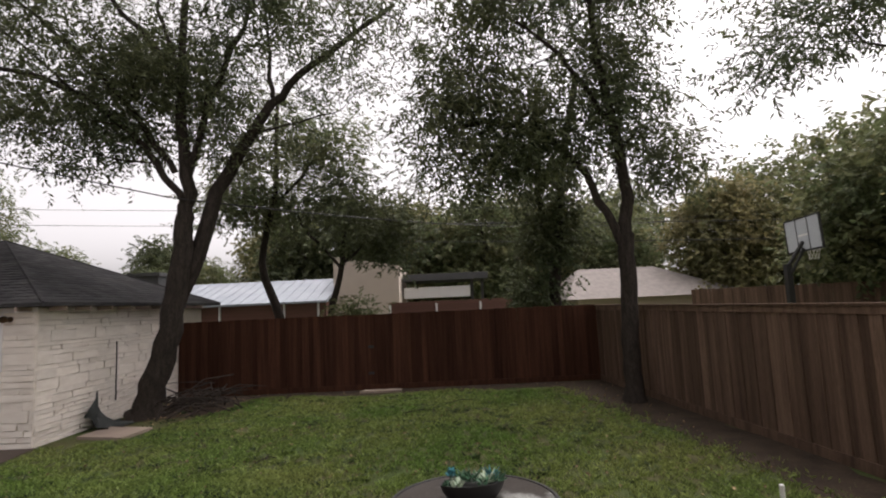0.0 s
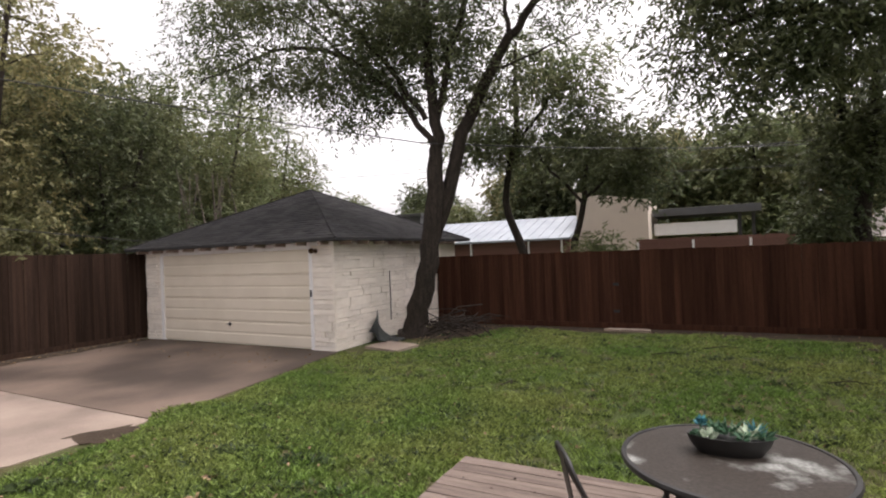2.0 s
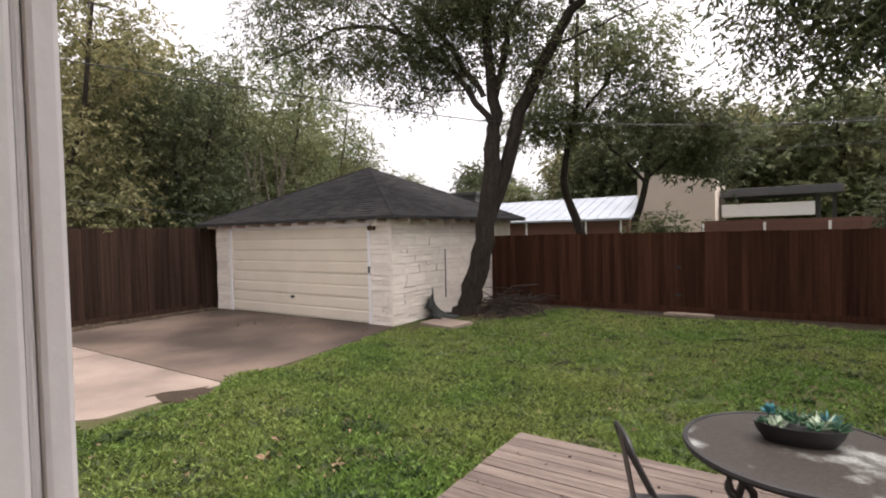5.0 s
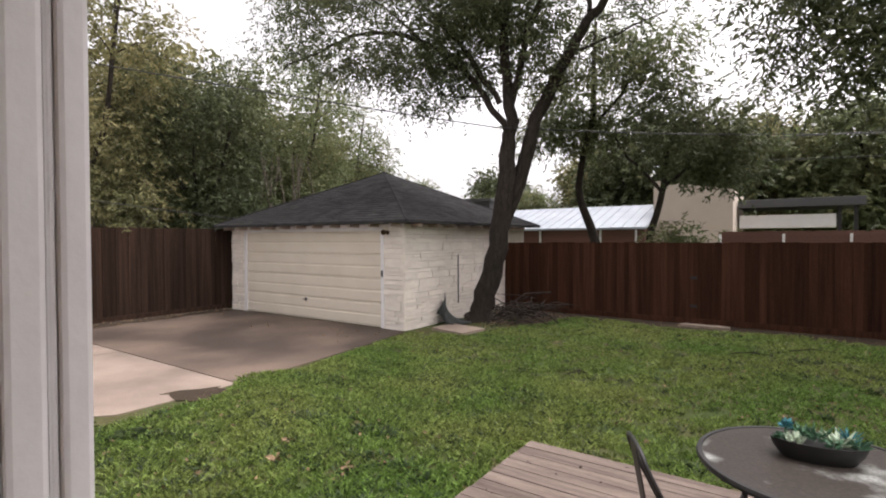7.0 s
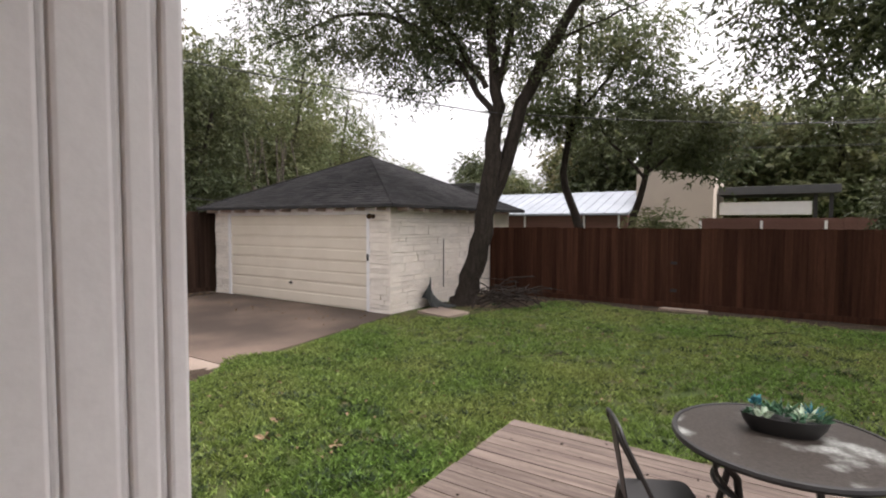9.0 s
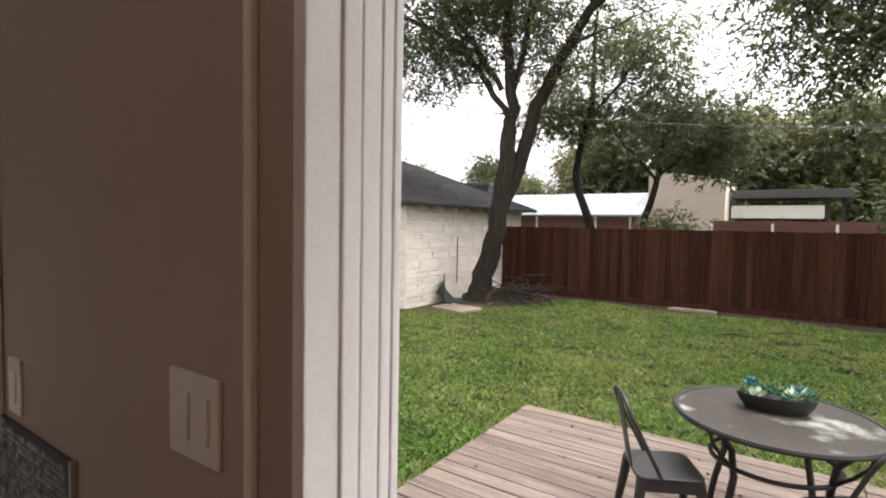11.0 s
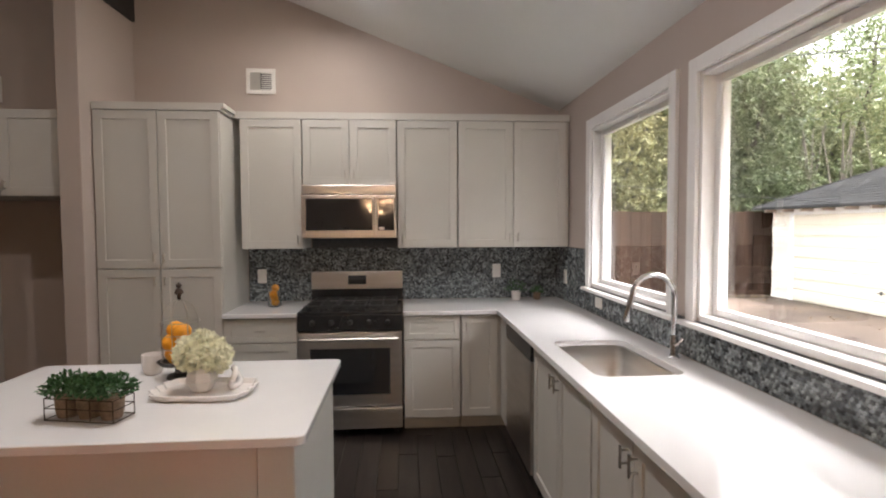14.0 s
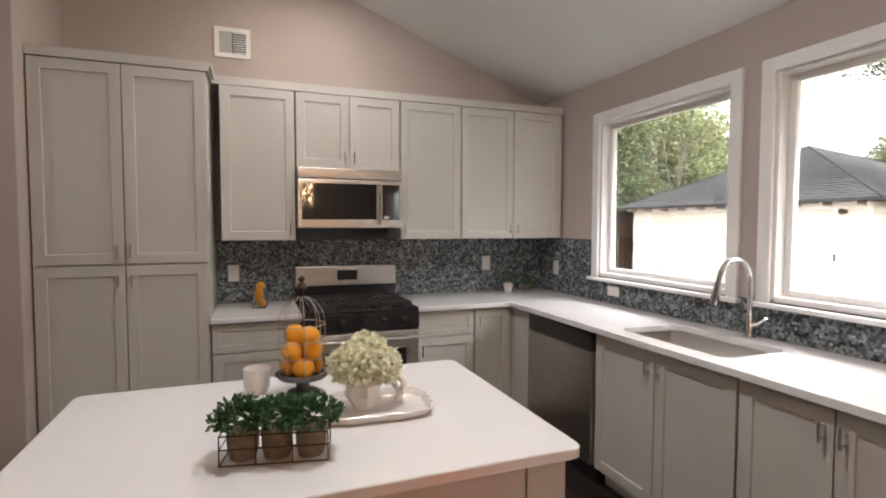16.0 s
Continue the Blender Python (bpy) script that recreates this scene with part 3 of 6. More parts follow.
def bowl(x0, x1, y0, y1, top, low, r, t):
    """A rounded bowl: rings of a rounded rectangle down to the bottom."""
    out = bmesh.new()
    def ring(inset, z, rad):
        pts = []
        for cx, cy, a0 in ((x1 - inset - rad, y1 - inset - rad, 0), (x0 + inset + rad, y1 - inset - rad, 90), (x0 + inset + rad, y0 + inset + rad, 180), (x1 - inset - rad, y0 + inset + rad, 270)):
            for k in range(5):
                a = radians(a0 + 22.5 * k)
                pts.append(out.verts.new((cx + rad * math.cos(a), cy + rad * math.sin(a), z)))
        return pts
    rings = [ring(-0.012, top, r + 0.012), ring(0.0, top, r), ring(0.008, low + 0.03, r), ring(0.03, low, r * 0.7), ring(0.0, low - 0.004, r), ring(-0.004, top - 0.004, r)]
    for a, b in zip(rings, rings[1:]):
        for k in range(len(a)):
            j = (k + 1) % len(a)
            out.faces.new((a[k], a[j], b[j], b[k]))
    out.faces.new(rings[3])
    return out


part("bowl", bowl(SX0 + 0.006, SX1 - 0.006, SY0 + 0.006, SY1 - 0.006, 0.884, 0.70, 0.05, 0.002), STEEL, sk, smooth=True)
part("drain", L([(0.0, 0.003), (0.03, 0.003), (0.042, 0.006), (0.045, 0.001)], (2.03, -0.33, 0.70)), CHROME, sk, "chrome drain", smooth=True)

tap = thing("tap", (2.10, -0.085, 0.916), "tall chrome pull-down kitchen tap behind the sink", "tap")
part("base", L([(0.0, 0.0), (0.028, 0.0), (0.028, 0.006), (0.022, 0.012), (0.0185, 0.02), (0.0185, 0.10), (0.012, 0.115), (0, 0.115)], (2.10, -0.085, 0.916)), CHROME, tap, smooth=True)
arc = [(2.10, -0.085, 1.02), (2.10, -0.085, 1.20)] + [(2.10 - 0.006 * (1 - math.cos(radians(20 * k))), -0.085 - 0.098 * (1 - math.cos(radians(20 * k))), 1.21 + 0.10 * math.sin(radians(20 * k))) for k in range(10)] 
part("spout", T(arc, 0.0135, 12), CHROME, tap, smooth=True)
e = Vector(arc[-1])
part("spray_head", T([e, e + Vector((-0.004, -0.012, -0.05)), e + Vector((-0.008, -0.02, -0.10)), e + Vector((-0.01, -0.024, -0.12))], [0.0145, 0.0175, 0.0205, 0.0185], 12), CHROME, tap, smooth=True)
part("lever", T([(2.115, -0.085, 0.985), (2.15, -0.088, 0.995), (2.20, -0.10, 1.03)], [0.012, 0.008, 0.005], 8), CHROME, tap, smooth=True)

# ---- range, microwave, dishwasher ----
st = thing("range", (0.02, -1.735, 0), "stainless steel gas range with a black cooktop", "range")
RY0, RY1 = -2.112, -1.358
part("body", B(0.02, 0.635, RY0, RY1, 0.06, 0.905, 0.003), BLACKENAMEL, st)
part("cooktop", box(B(0.10, 0.672, RY0, RY1, 0.906, 0.924, 0.004), 0.60, 0.685, RY0, RY1, 0.79, 0.905, 0.006), BLACKENAMEL, st)
bg_ = part("backguard", B(0.02, 0.085, RY0, RY1, 1.02, 1.165, 0.006), STEEL, st)
part("backguard_base", B(0.02, 0.07, RY0, RY1, 0.925, 1.019), BLACKENAMEL, st)
part("display", B(0.085, 0.088, -1.81, -1.66, 1.06, 1.135, 0.001), BLACKGLASS, bg_, "black clock display")
od = part("oven_door", B(0.637, 0.682, RY0 + 0.004, RY1 - 0.004, 0.235, 0.775, 0.006), STEEL, st)
part("oven_window", B(0.6825, 0.686, RY0 + 0.09, RY1 - 0.09, 0.32, 0.66, 0.001), BLACKGLASS, od, "black oven window")
hb = T([(0.735, RY0 + 0.03, 0.735), (0.735, RY1 - 0.03, 0.735)], 0.013, 12)
for y in (RY0 + 0.06, RY1 - 0.06):
    tube(hb, [(0.68, y, 0.735), (0.735, y, 0.735)], 0.009, 8)
part("oven_handle", hb, STEEL, od, smooth=True)
dw_ = part("drawer", B(0.637, 0.68, RY0 + 0.004, RY1 - 0.004, 0.065, 0.225, 0.006), STEEL, st)
part("drawer_lip", B(0.681, 0.70, RY0 + 0.004, RY1 - 0.004, 0.19, 0.222, 0.006), STEEL, dw_)
for k in range(5):
    y = RY0 + 0.11 + k * 0.134
    part("knob", moved(L([(0, 0.0), (0.021, 0.0), (0.019, 0.022), (0.012, 0.03), (0, 0.03)], steps=14), pose(0.685, y, 0.85, 0, 90, 0)), BLACKSTEEL, st, smooth=True)
for gy in (RY0 + 0.04, RY0 + 0.27, RY0 + 0.50):
    gr = bmesh.new()
    w = 0.215
    for x in (0.14, 0.25, 0.36, 0.47, 0.58, 0.63):
        box(gr, x - 0.006, x + 0.006, gy, gy + w, 0.950, 0.962)
    for y in (gy + 0.006, gy + w / 2, gy + w - 0.006):
        box(gr, 0.134, 0.636, y - 0.005, y + 0.005, 0.944, 0.957)
        for x in (0.14, 0.63):
            box(gr, x - 0.006, x + 0.006, y - 0.006, y + 0.006, 0.925, 0.946)
    part("grate", gr, CASTIRON, st)
for x in (0.25, 0.50):
    for y in (RY0 + 0.15, RY0 + 0.377, RY0 + 0.605):
        part("burner", L([(0, 0), (0.045, 0.0), (0.04, 0.012), (0.03, 0.018), (0, 0.018)], (x, y, 0.9245), 16), CASTIRON, st, smooth=True)
for x in (0.08, 0.58):
    for y in (RY0 + 0.05, RY1 - 0.05):
        part("foot", B(x - 0.02, x + 0.02, y - 0.02, y + 0.02, 0.0, 0.06), BLACKSTEEL, st)

mw = thing("microwave", (0.02, -1.755, 1.45), "stainless steel over-the-range microwave under the short cabinet", "microwave")
MY0, MY1, MZ0, MZ1 = -2.118, -1.397, 1.452, 1.862
part("body", B(0.012, 0.37, MY0, MY1, MZ0, MZ1, 0.003), STEEL, mw)
part("vent_strip", B(0.371, 0.405, MY0, MY1, MZ1 - 0.075, MZ1, 0.008), STEEL, mw)
md = part("door", B(0.371, 0.405, MY0, MY1 - 0.002, MZ0, MZ1 - 0.078, 0.006), STEEL, mw)
part("door_window", B(0.4055, 0.409, MY0 + 0.03, MY1 - 0.185, MZ0 + 0.06, MZ1 - 0.105, 0.002), BLACKGLASS, md, "black glass window")
part("control_panel", B(0.4055, 0.409, MY1 - 0.145, MY1 - 0.02, MZ0 + 0.06, MZ1 - 0.105, 0.002), BLACKGLASS, md, "black control panel")
part("energy_label", B(0.4092, 0.4096, MY1 - 0.135, MY1 - 0.095, MZ0 + 0.065, MZ0 + 0.085), PLASTIC, md, "small white and yellow label")
hb = T([(0.44, MY1 - 0.165, MZ0 + 0.03), (0.452, MY1 - 0.165, MZ0 + 0.16), (0.44, MY1 - 0.165, MZ1 - 0.10)], 0.011, 10)
for z in (MZ0 + 0.05, MZ1 - 0.12):
    tube(hb, [(0.405, MY1 - 0.165, z), (0.442, MY1 - 0.165, z)], 0.008, 8)
part("handle", hb, STEEL, md, smooth=True)

dwash = thing("dishwasher", (1.23, -0.35, 0), "stainless steel dishwasher with a black top edge", "dishwasher")
part("body", B(0.875, 1.58, -0.59, -0.01, 0.02, 0.88), DARK, dwash)
dd = part("door", B(0.88, 1.575, -0.635, -0.591, 0.115, 0.765, 0.006), STEEL, dwash)
part("control_strip", B(0.88, 1.575, -0.633, -0.591, 0.768, 0.872, 0.006), BLACKENAMEL, dwash, "glossy black control strip")
part("toe_panel", B(0.88, 1.575, -0.56, -0.591, 0.0, 0.11), BLACKSTEEL, dwash)

# ---- mosaic backsplash ----
TW, TH = 0.0150, 0.0130


def tile_bm(out, m, r=0.0078, t=0.003):
    """A small rounded mosaic piece with a bevelled face, facing local z."""
    lo = [out.verts.new(m @ Vector((r * math.cos(a), r * math.sin(a), 0))) for a in (math.pi / 3 * k + math.pi / 6 for k in range(6))]
    hi = [out.verts.new(m @ Vector((r * 0.86 * math.cos(a), r * 0.86 * math.sin(a), t))) for a in (math.pi / 3 * k + math.pi / 6 for k in range(6))]
    for k in range(6):
        out.faces.new((lo[k], lo[(k + 1) % 6], hi[(k + 1) % 6], hi[k]))
    out.faces.new(hi)


def tiles_raw(u0, u1, z0, z1):
    rows = int((z1 - z0) / TH)
    for j in range(rows):
        off = 0.5 * TW * (j % 2)
        for i in range(int((u1 - u0 - off) / TW)):
            yield u0 + off + TW * (i + 0.5), z0 + TH * (j + 0.5)


def tile_field(name, fields, parent):
    """All pieces of a wall joined, written straight into one mesh."""
    verts, faces = [], []
    ang = [math.pi / 3 * k + math.pi / 6 for k in range(6)]
    for face, u0, u1, z0, z1, skip in fields:
        for u, z in tiles_raw(u0, u1, z0, z1):
            if skip and skip(u, z):
                continue
            b = len(verts)
            tilt = rng.uniform(-0.0006, 0.0006)
            for r, t in ((0.0078, 0.0), (0.0067, 0.003)):
                for a in ang:
                    du, dz = r * math.cos(a), r * math.sin(a)
                    d = 0.008 + t + (tilt * (du / r) if t else 0)
                    verts.append((d, u + du, z + dz) if face == "x" else (u + du, -d, z + dz))
            order = 1 if face == "x" else -1
            for k in range(6):
                q = (b + k, b + (k + 1) % 6, b + 6 + (k + 1) % 6, b + 6 + k)
                faces.append(q[::order])
            faces.append(tuple(range(b + 6, b + 12))[::order])
    me = bpy.data.meshes.new(name)
    me.from_pydata(verts, [], faces)
    me.materials.append(TILE)
    ob = new(name, me)
    ob.parent = parent
    ob["kind"] = "stuff"
    return ob


splash = structure("backsplash", box(box(box(B(0.0005, 0.008, -2.64, -0.002, 0.917, 1.368), 0.008, W1[0] - 0.09, -0.008, -0.0005, 0.917, 1.368), W1[0] - 0.09, 3.83, -0.008, -0.0005, 0.917, 1.10), 0.0005, 0.008, -2.115, -1.397, 1.3685, 1.45), GROUT, "dark grey mosaic tile backsplash", "backsplash")
SPLIT = 3.50
tile_field("mosaic", [("x", -2.635, -0.01, 0.918, 1.366, None), ("y", 0.014, W1[0] - 0.092, 0.918, 1.366, None), ("y", W1[0] - 0.09, SPLIT, 0.918, 1.098, None)], splash)
bm = bmesh.new()
tile_bm(bm, Matrix())
tile_me = finish(bm, "tile", TILEP)
for u, z in tiles_raw(SPLIT, 3.825, 0.918, 1.098):
    share("tile", tile_me, splash, pose(u, -0.008, z, 90 + rng.uniform(-2, 2), 0, 0))
structure("trim_backsplash", B(3.8302, 3.838, -0.012, -0.0005, 0.917, 1.104), STEEL, "thin metal edge strip of the backsplash", "trim")


# ---- outlets, switches, vents ----
def plate(name, label, m, w=0.072, h=0.117, kind="outlet", gang=1):
    t = thing(name, m, label, "switch" if kind == "switch" else "outlet")
    w = w + 0.046 * (gang - 1)
    part("cover_plate", moved(B(-w / 2, w / 2, -0.006, 0, -h / 2, h / 2, 0.002), m), PLASTIC, t)
    for g in range(gang):
        cx = (g - (gang - 1) / 2) * 0.046
        if kind == "switch":
            part("rocker", moved(B(cx - 0.016, cx + 0.016, -0.0095, -0.006, -0.032, 0.032, 0.001), m), PLASTIC, t)
        else:
            for dz in (-0.021, 0.021):
                part("socket", moved(B(cx - 0.016, cx + 0.016, -0.008, -0.006, dz - 0.015, dz + 0.015, 0.001), m), PLASTIC, t)
    return t


plate("outlet", "white outlet on the mosaic beside the pantry", pose(0.0118, -2.53, 1.13, 0, 0, 90))
plate("outlet", "white outlet on the mosaic beside the corner", pose(0.0118, -0.545, 1.155, 0, 0, 90))
plate("outlet", "white outlet on the mosaic under the corner cabinet", pose(0.262, -0.0118, 1.12))
plate("outlet", "white sideways outlet on the low mosaic under the window", pose(0.99, -0.0118, 1.01, 0, 90, 0))
plate("outlet", "white sideways outlet on the low mosaic near the counter end", pose(3.27, -0.0118, 1.0, 0, 90, 0))
plate("light_switch", "white switch plate on the taupe wall beside the window", pose(3.535, -0.0002, 1.18), kind="switch")
plate("light_switch", "double white switch plate on the taupe wall beside the doorway", pose(4.225, -0.0002, 1.275), kind="switch", gang=2)


def vent(y, z):
    v = thing("air_vent", (0.0, y, z), "white wall air vent above the cabinets", "vent", "wall vents")
    w, h = 0.235, 0.205
    part("frame", box(box(box(B(0.0005, 0.012, y - w / 2, y + w / 2, z + h / 2 - 0.03, z + h / 2), 0.0005, 0.012, y - w / 2, y + w / 2, z - h / 2, z - h / 2 + 0.03), 0.0005, 0.012, y - w / 2, y - w / 2 + 0.03, z - h / 2 + 0.03, z + h / 2 - 0.03), 0.0005, 0.012, y + w / 2 - 0.03, y + w / 2, z - h / 2 + 0.03, z + h / 2 - 0.03), PLASTIC, v)
    part("backing", B(0.0005, 0.003, y - w / 2 + 0.031, y + w / 2 - 0.031, z - h / 2 + 0.031, z + h / 2 - 0.031), DARK, v)
    for k in range(9):
        zz = z - h / 2 + 0.038 + k * 0.0162
        for a, b in ((-w / 2 + 0.031, -0.002), (0.002, w / 2 - 0.031)):
            part("slat", moved(B(-0.001, 0.001, y + a, y + b, -0.009, 0.009), pose(0.009, 0, zz, 0, 48 if a < 0 else -48, 0)), PLASTIC, v)
    return v


vent(-2.51, 2.745)
vent(-4.65, 2.65)


# ---- ceiling lights, chandelier ----
BULB = glow("warm_white_led", (1.0, 0.86, 0.70), 30.0)
CBULB = glow("amber_bulb_glass", (1.0, 0.60, 0.32), 24.0)


def slope_z(y):
    return EAVE + PITCH * (-y if y > RIDGE else y - 2 * RIDGE)


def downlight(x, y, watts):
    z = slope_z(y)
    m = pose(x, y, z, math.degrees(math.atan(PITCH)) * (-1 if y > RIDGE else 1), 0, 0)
    d = thing("downlight", m, "recessed white ceiling downlight, lit, added except by the range wall", "light", "downlights")
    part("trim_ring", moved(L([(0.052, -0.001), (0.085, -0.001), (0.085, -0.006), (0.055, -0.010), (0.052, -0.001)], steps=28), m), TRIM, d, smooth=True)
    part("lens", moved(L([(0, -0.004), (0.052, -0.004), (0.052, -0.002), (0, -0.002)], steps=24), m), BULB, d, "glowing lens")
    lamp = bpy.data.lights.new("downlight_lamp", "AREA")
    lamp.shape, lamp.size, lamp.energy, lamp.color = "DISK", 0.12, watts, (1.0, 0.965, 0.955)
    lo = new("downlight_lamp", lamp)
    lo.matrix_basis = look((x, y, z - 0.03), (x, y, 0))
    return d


# only the range-wall downlight is seen; the other two are added for brightness
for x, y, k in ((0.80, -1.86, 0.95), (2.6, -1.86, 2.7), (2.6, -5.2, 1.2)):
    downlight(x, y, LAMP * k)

CHX, CHY, CHZ = 5.4, -1.75, 2.02
ch = thing("chandelier", (CHX, CHY, slope_z(CHY)), "bronze chandelier with many small amber bulbs hung from the ceiling", "chandelier")
BRONZE = mat("dark_bronze", (0.09, 0.055, 0.03), (0.06, 0.04, 0.025), rough=0.35, metal=0.9, scale=12, bump=0.02)
part("rod", T([(CHX, CHY, CHZ), (CHX, CHY, slope_z(CHY) - 0.01)], 0.008, 8), BRONZE, ch)
part("canopy", L([(0, 0.03), (0.06, 0.03), (0.05, -0.02), (0, -0.03)], (CHX, CHY, slope_z(CHY) - 0.01), 20), BRONZE, ch, smooth=True)
part("hub", L([(0, -0.05), (0.04, -0.03), (0.05, 0), (0.04, 0.03), (0, 0.05)], (CHX, CHY, CHZ), 16), BRONZE, ch, smooth=True)
for k in range(12):
    u = (k * 0.618034) % 1 * 2 * math.pi
    s = -0.85 + 1.7 * (k + 0.5) / 12
    d = Vector((math.cos(u) * math.sqrt(1 - s * s), math.sin(u) * math.sqrt(1 - s * s), s))
    c = Vector((CHX, CHY, CHZ))
    arm = part("arm", T([c + d * 0.04, c + d * 0.26], 0.004, 6), BRONZE, ch)
    part("bulb", L([(0, -0.024), (0.014, -0.018), (0.021, 0), (0.014, 0.018), (0, 0.024)], tuple(c + d * 0.285), 10), CBULB, arm, "glowing amber bulb", smooth=True)
lamp = bpy.data.lights.new("chandelier_lamp", "POINT")
lamp.energy, lamp.color, lamp.shadow_soft_size = CHAND, (1.0, 0.68, 0.48), 0.3
lo = new("chandelier_lamp", lamp)
lo.matrix_basis = Matrix.Translation((CHX, CHY, CHZ))

HALL = thing("hall_light", (-1.0, -5.05, 2.5), "round glowing ceiling light in the hall", "light")
part("shade", L([(0, -0.09), (0.09, -0.075), (0.14, -0.03), (0.15, -0.001), (0, -0.001)], (-1.0, -5.05, 2.5), 20), glow("warm_hall_shade", (1.0, 0.72, 0.42), 14.0), HALL, smooth=True)
part("base", L([(0.15, -0.012), (0.165, -0.012), (0.165, 0), (0.15, 0)], (-1.0, -5.05, 2.4995), 20), BRONZE, HALL)

# ---- island and what stands on it ----
isl = thing("island", (2.42, -2.28, 0), "light grey kitchen island with a white quartz top", "island")
IX0, IX1, IY0, IY1 = 1.985, 2.875, -2.95, -1.635


def round_slab(x0, x1, y0, y1, z0, z1, r):
    out = bmesh.new()
    pts = []
    for cx, cy, a0 in ((x1 - r, y1 - r, 0), (x0 + r, y1 - r, 90), (x0 + r, y0 + r, 180), (x1 - r, y0 + r, 270)):
        pts += [(cx + r * math.cos(radians(a0 + 18 * k)), cy + r * math.sin(radians(a0 + 18 * k))) for k in range(6)]
    rings = []
    for inset, z in ((0.003, z0), (0.0, z0 + 0.003), (0.0, z1 - 0.003), (0.003, z1)):
        mx, my = (x0 + x1) / 2, (y0 + y1) / 2
        rings.append([out.verts.new((x - inset * (1 if x > mx else -1), y - inset * (1 if y > my else -1), z)) for x, y in pts])
    for a, b in zip(rings, rings[1:]):
        for k in range(len(a)):
            out.faces.new((a[k], a[(k + 1) % len(a)], b[(k + 1) % len(a)], b[k]))
    out.faces.new(rings[0][::-1])
    out.faces.new(rings[-1])
    return out


part("top", round_slab(IX0, IX1, IY0, IY1, 0.892, 0.922, 0.03), QUARTZ, isl)
part("body", B(IX0 + 0.04, IX1 - 0.05, IY0 + 0.05, IY1 - 0.045, 0.0, 0.891), CAB, isl)
for y0, y1 in ((IY1 - 0.145, IY1 - 0.035), (IY0 + 0.04, IY0 + 0.15)):
    part("corner_post", B(IX1 - 0.052, IX1 - 0.03, y0, y1, 0.0, 0.8905, 0.003), CAB, isl)
part("back_panel", B(IX1 - 0.05, IX1 - 0.036, IY0 + 0.153, IY1 - 0.148, 0.0, 0.8905), CAB, isl)
part("side_panel", B(IX0 + 0.05, IX1 - 0.053, IY1 - 0.0445, IY1 - 0.036, 0.0, 0.8905), CAB, isl)
part("side_panel", B(IX0 + 0.05, IX1 - 0.053, IY0 + 0.04, IY0 + 0.0495, 0.0, 0.8905), CAB, isl)


def stool(x, y, turn, h=0.70):
    """A low-backed square metal counter stool."""
    m = pose(x, y, 0, 0, 0, turn)
    s = thing("stool", m, "red metal counter stool pushed up to the island", "stool", "stools at the island")
    part("seat", moved(round_slab(-0.165, 0.165, -0.165, 0.165, h - 0.02, h + 0.002, 0.05), m), REDMETAL, s)
    part("seat_slot", moved(B(-0.045, 0.045, -0.012, 0.012, h + 0.0022, h + 0.0035, 0.0006), m), DARK, s, "dark hand slot")
    for a in (-1, 1):
        for b in (-1, 1):
            part("leg", moved(T([(a * 0.14, b * 0.14, h - 0.02), (a * 0.215, b * 0.215, 0.0)], [0.022, 0.015], 6), m), REDMETAL, s)
    for a, b, c, d in ((-1, -1, 1, -1), (1, -1, 1, 1), (1, 1, -1, 1), (-1, 1, -1, -1)):
        part("rung", moved(T([(a * 0.19, b * 0.19, 0.23), (c * 0.19, d * 0.19, 0.23)], 0.009, 6), m), REDMETAL, s)
    return s


stool(3.16, -2.42, 4)
stool(3.15, -1.93, -5)

TOP = 0.9225
FOLIAGE = leafy("boxwood_foliage", (0.045, 0.110, 0.045), (0.080, 0.165, 0.070), 0.15)
PETAL = leafy("cream_hydrangea_petals", (0.88, 0.86, 0.72), (0.80, 0.80, 0.58), 0.35, 0.12)
BURLAP = mat("brown_woven_pot", (0.30, 0.215, 0.15), (0.18, 0.125, 0.088), rough=0.9, scale=40, fine=260, bump=0.8, grain=0.6)
CERAMIC = mat("white_glazed_ceramic", (0.80, 0.77, 0.75), (0.76, 0.73, 0.71), rough=0.18, scale=5, bump=0, grain=0.02, coat=0.4)
ORANGE = mat("orange_peel", (0.90, 0.40, 0.02), (0.84, 0.33, 0.015), rough=0.42, scale=10, fine=260, bump=0.35, grain=0.08, vary=0.1)
WIRE = mat("rusty_black_wire", (0.035, 0.025, 0.02), (0.06, 0.035, 0.02), rough=0.6, metal=0.6, scale=40, bump=0.1)
CLEAR = glass("clear_glass")
SLATE = mat("dark_grey_dish", (0.06, 0.06, 0.062), (0.08, 0.08, 0.08), rough=0.5, scale=12, fine=120, bump=0.1)


def leaf_mesh(name, material, spots, size, shape=(0.5, 1.0), rnd=None, droop=0.0):
    """Small folded leaves at places with a facing: one mesh written straight."""
    rnd = rnd or random.Random(3)
    verts, faces = [], []
    for p, d in spots:
        p, d = Vector(p), Vector(d).normalized()
        side = d.cross(Vector((rnd.uniform(-1, 1), rnd.uniform(-1, 1), rnd.uniform(-1, 1))))
        side = side.normalized() if side.length > 1e-4 else d.orthogonal().normalized()
        nrm = d.cross(side)
        ln = size * rnd.uniform(0.7, 1.3)
        w = ln * shape[0] * 0.5
        b = len(verts)
        tip = p + d * ln + Vector((0, 0, -droop * ln))
        midp = p + d * ln * 0.5 + nrm * ln * 0.08
        verts += [p, midp + side * w, tip, midp - side * w]
        faces += [(b, b + 1, b + 2), (b, b + 2, b + 3)]
    me = bpy.data.meshes.new(name)
    me.from_pydata(verts, [], faces)
    me.materials.append(material)
    return me


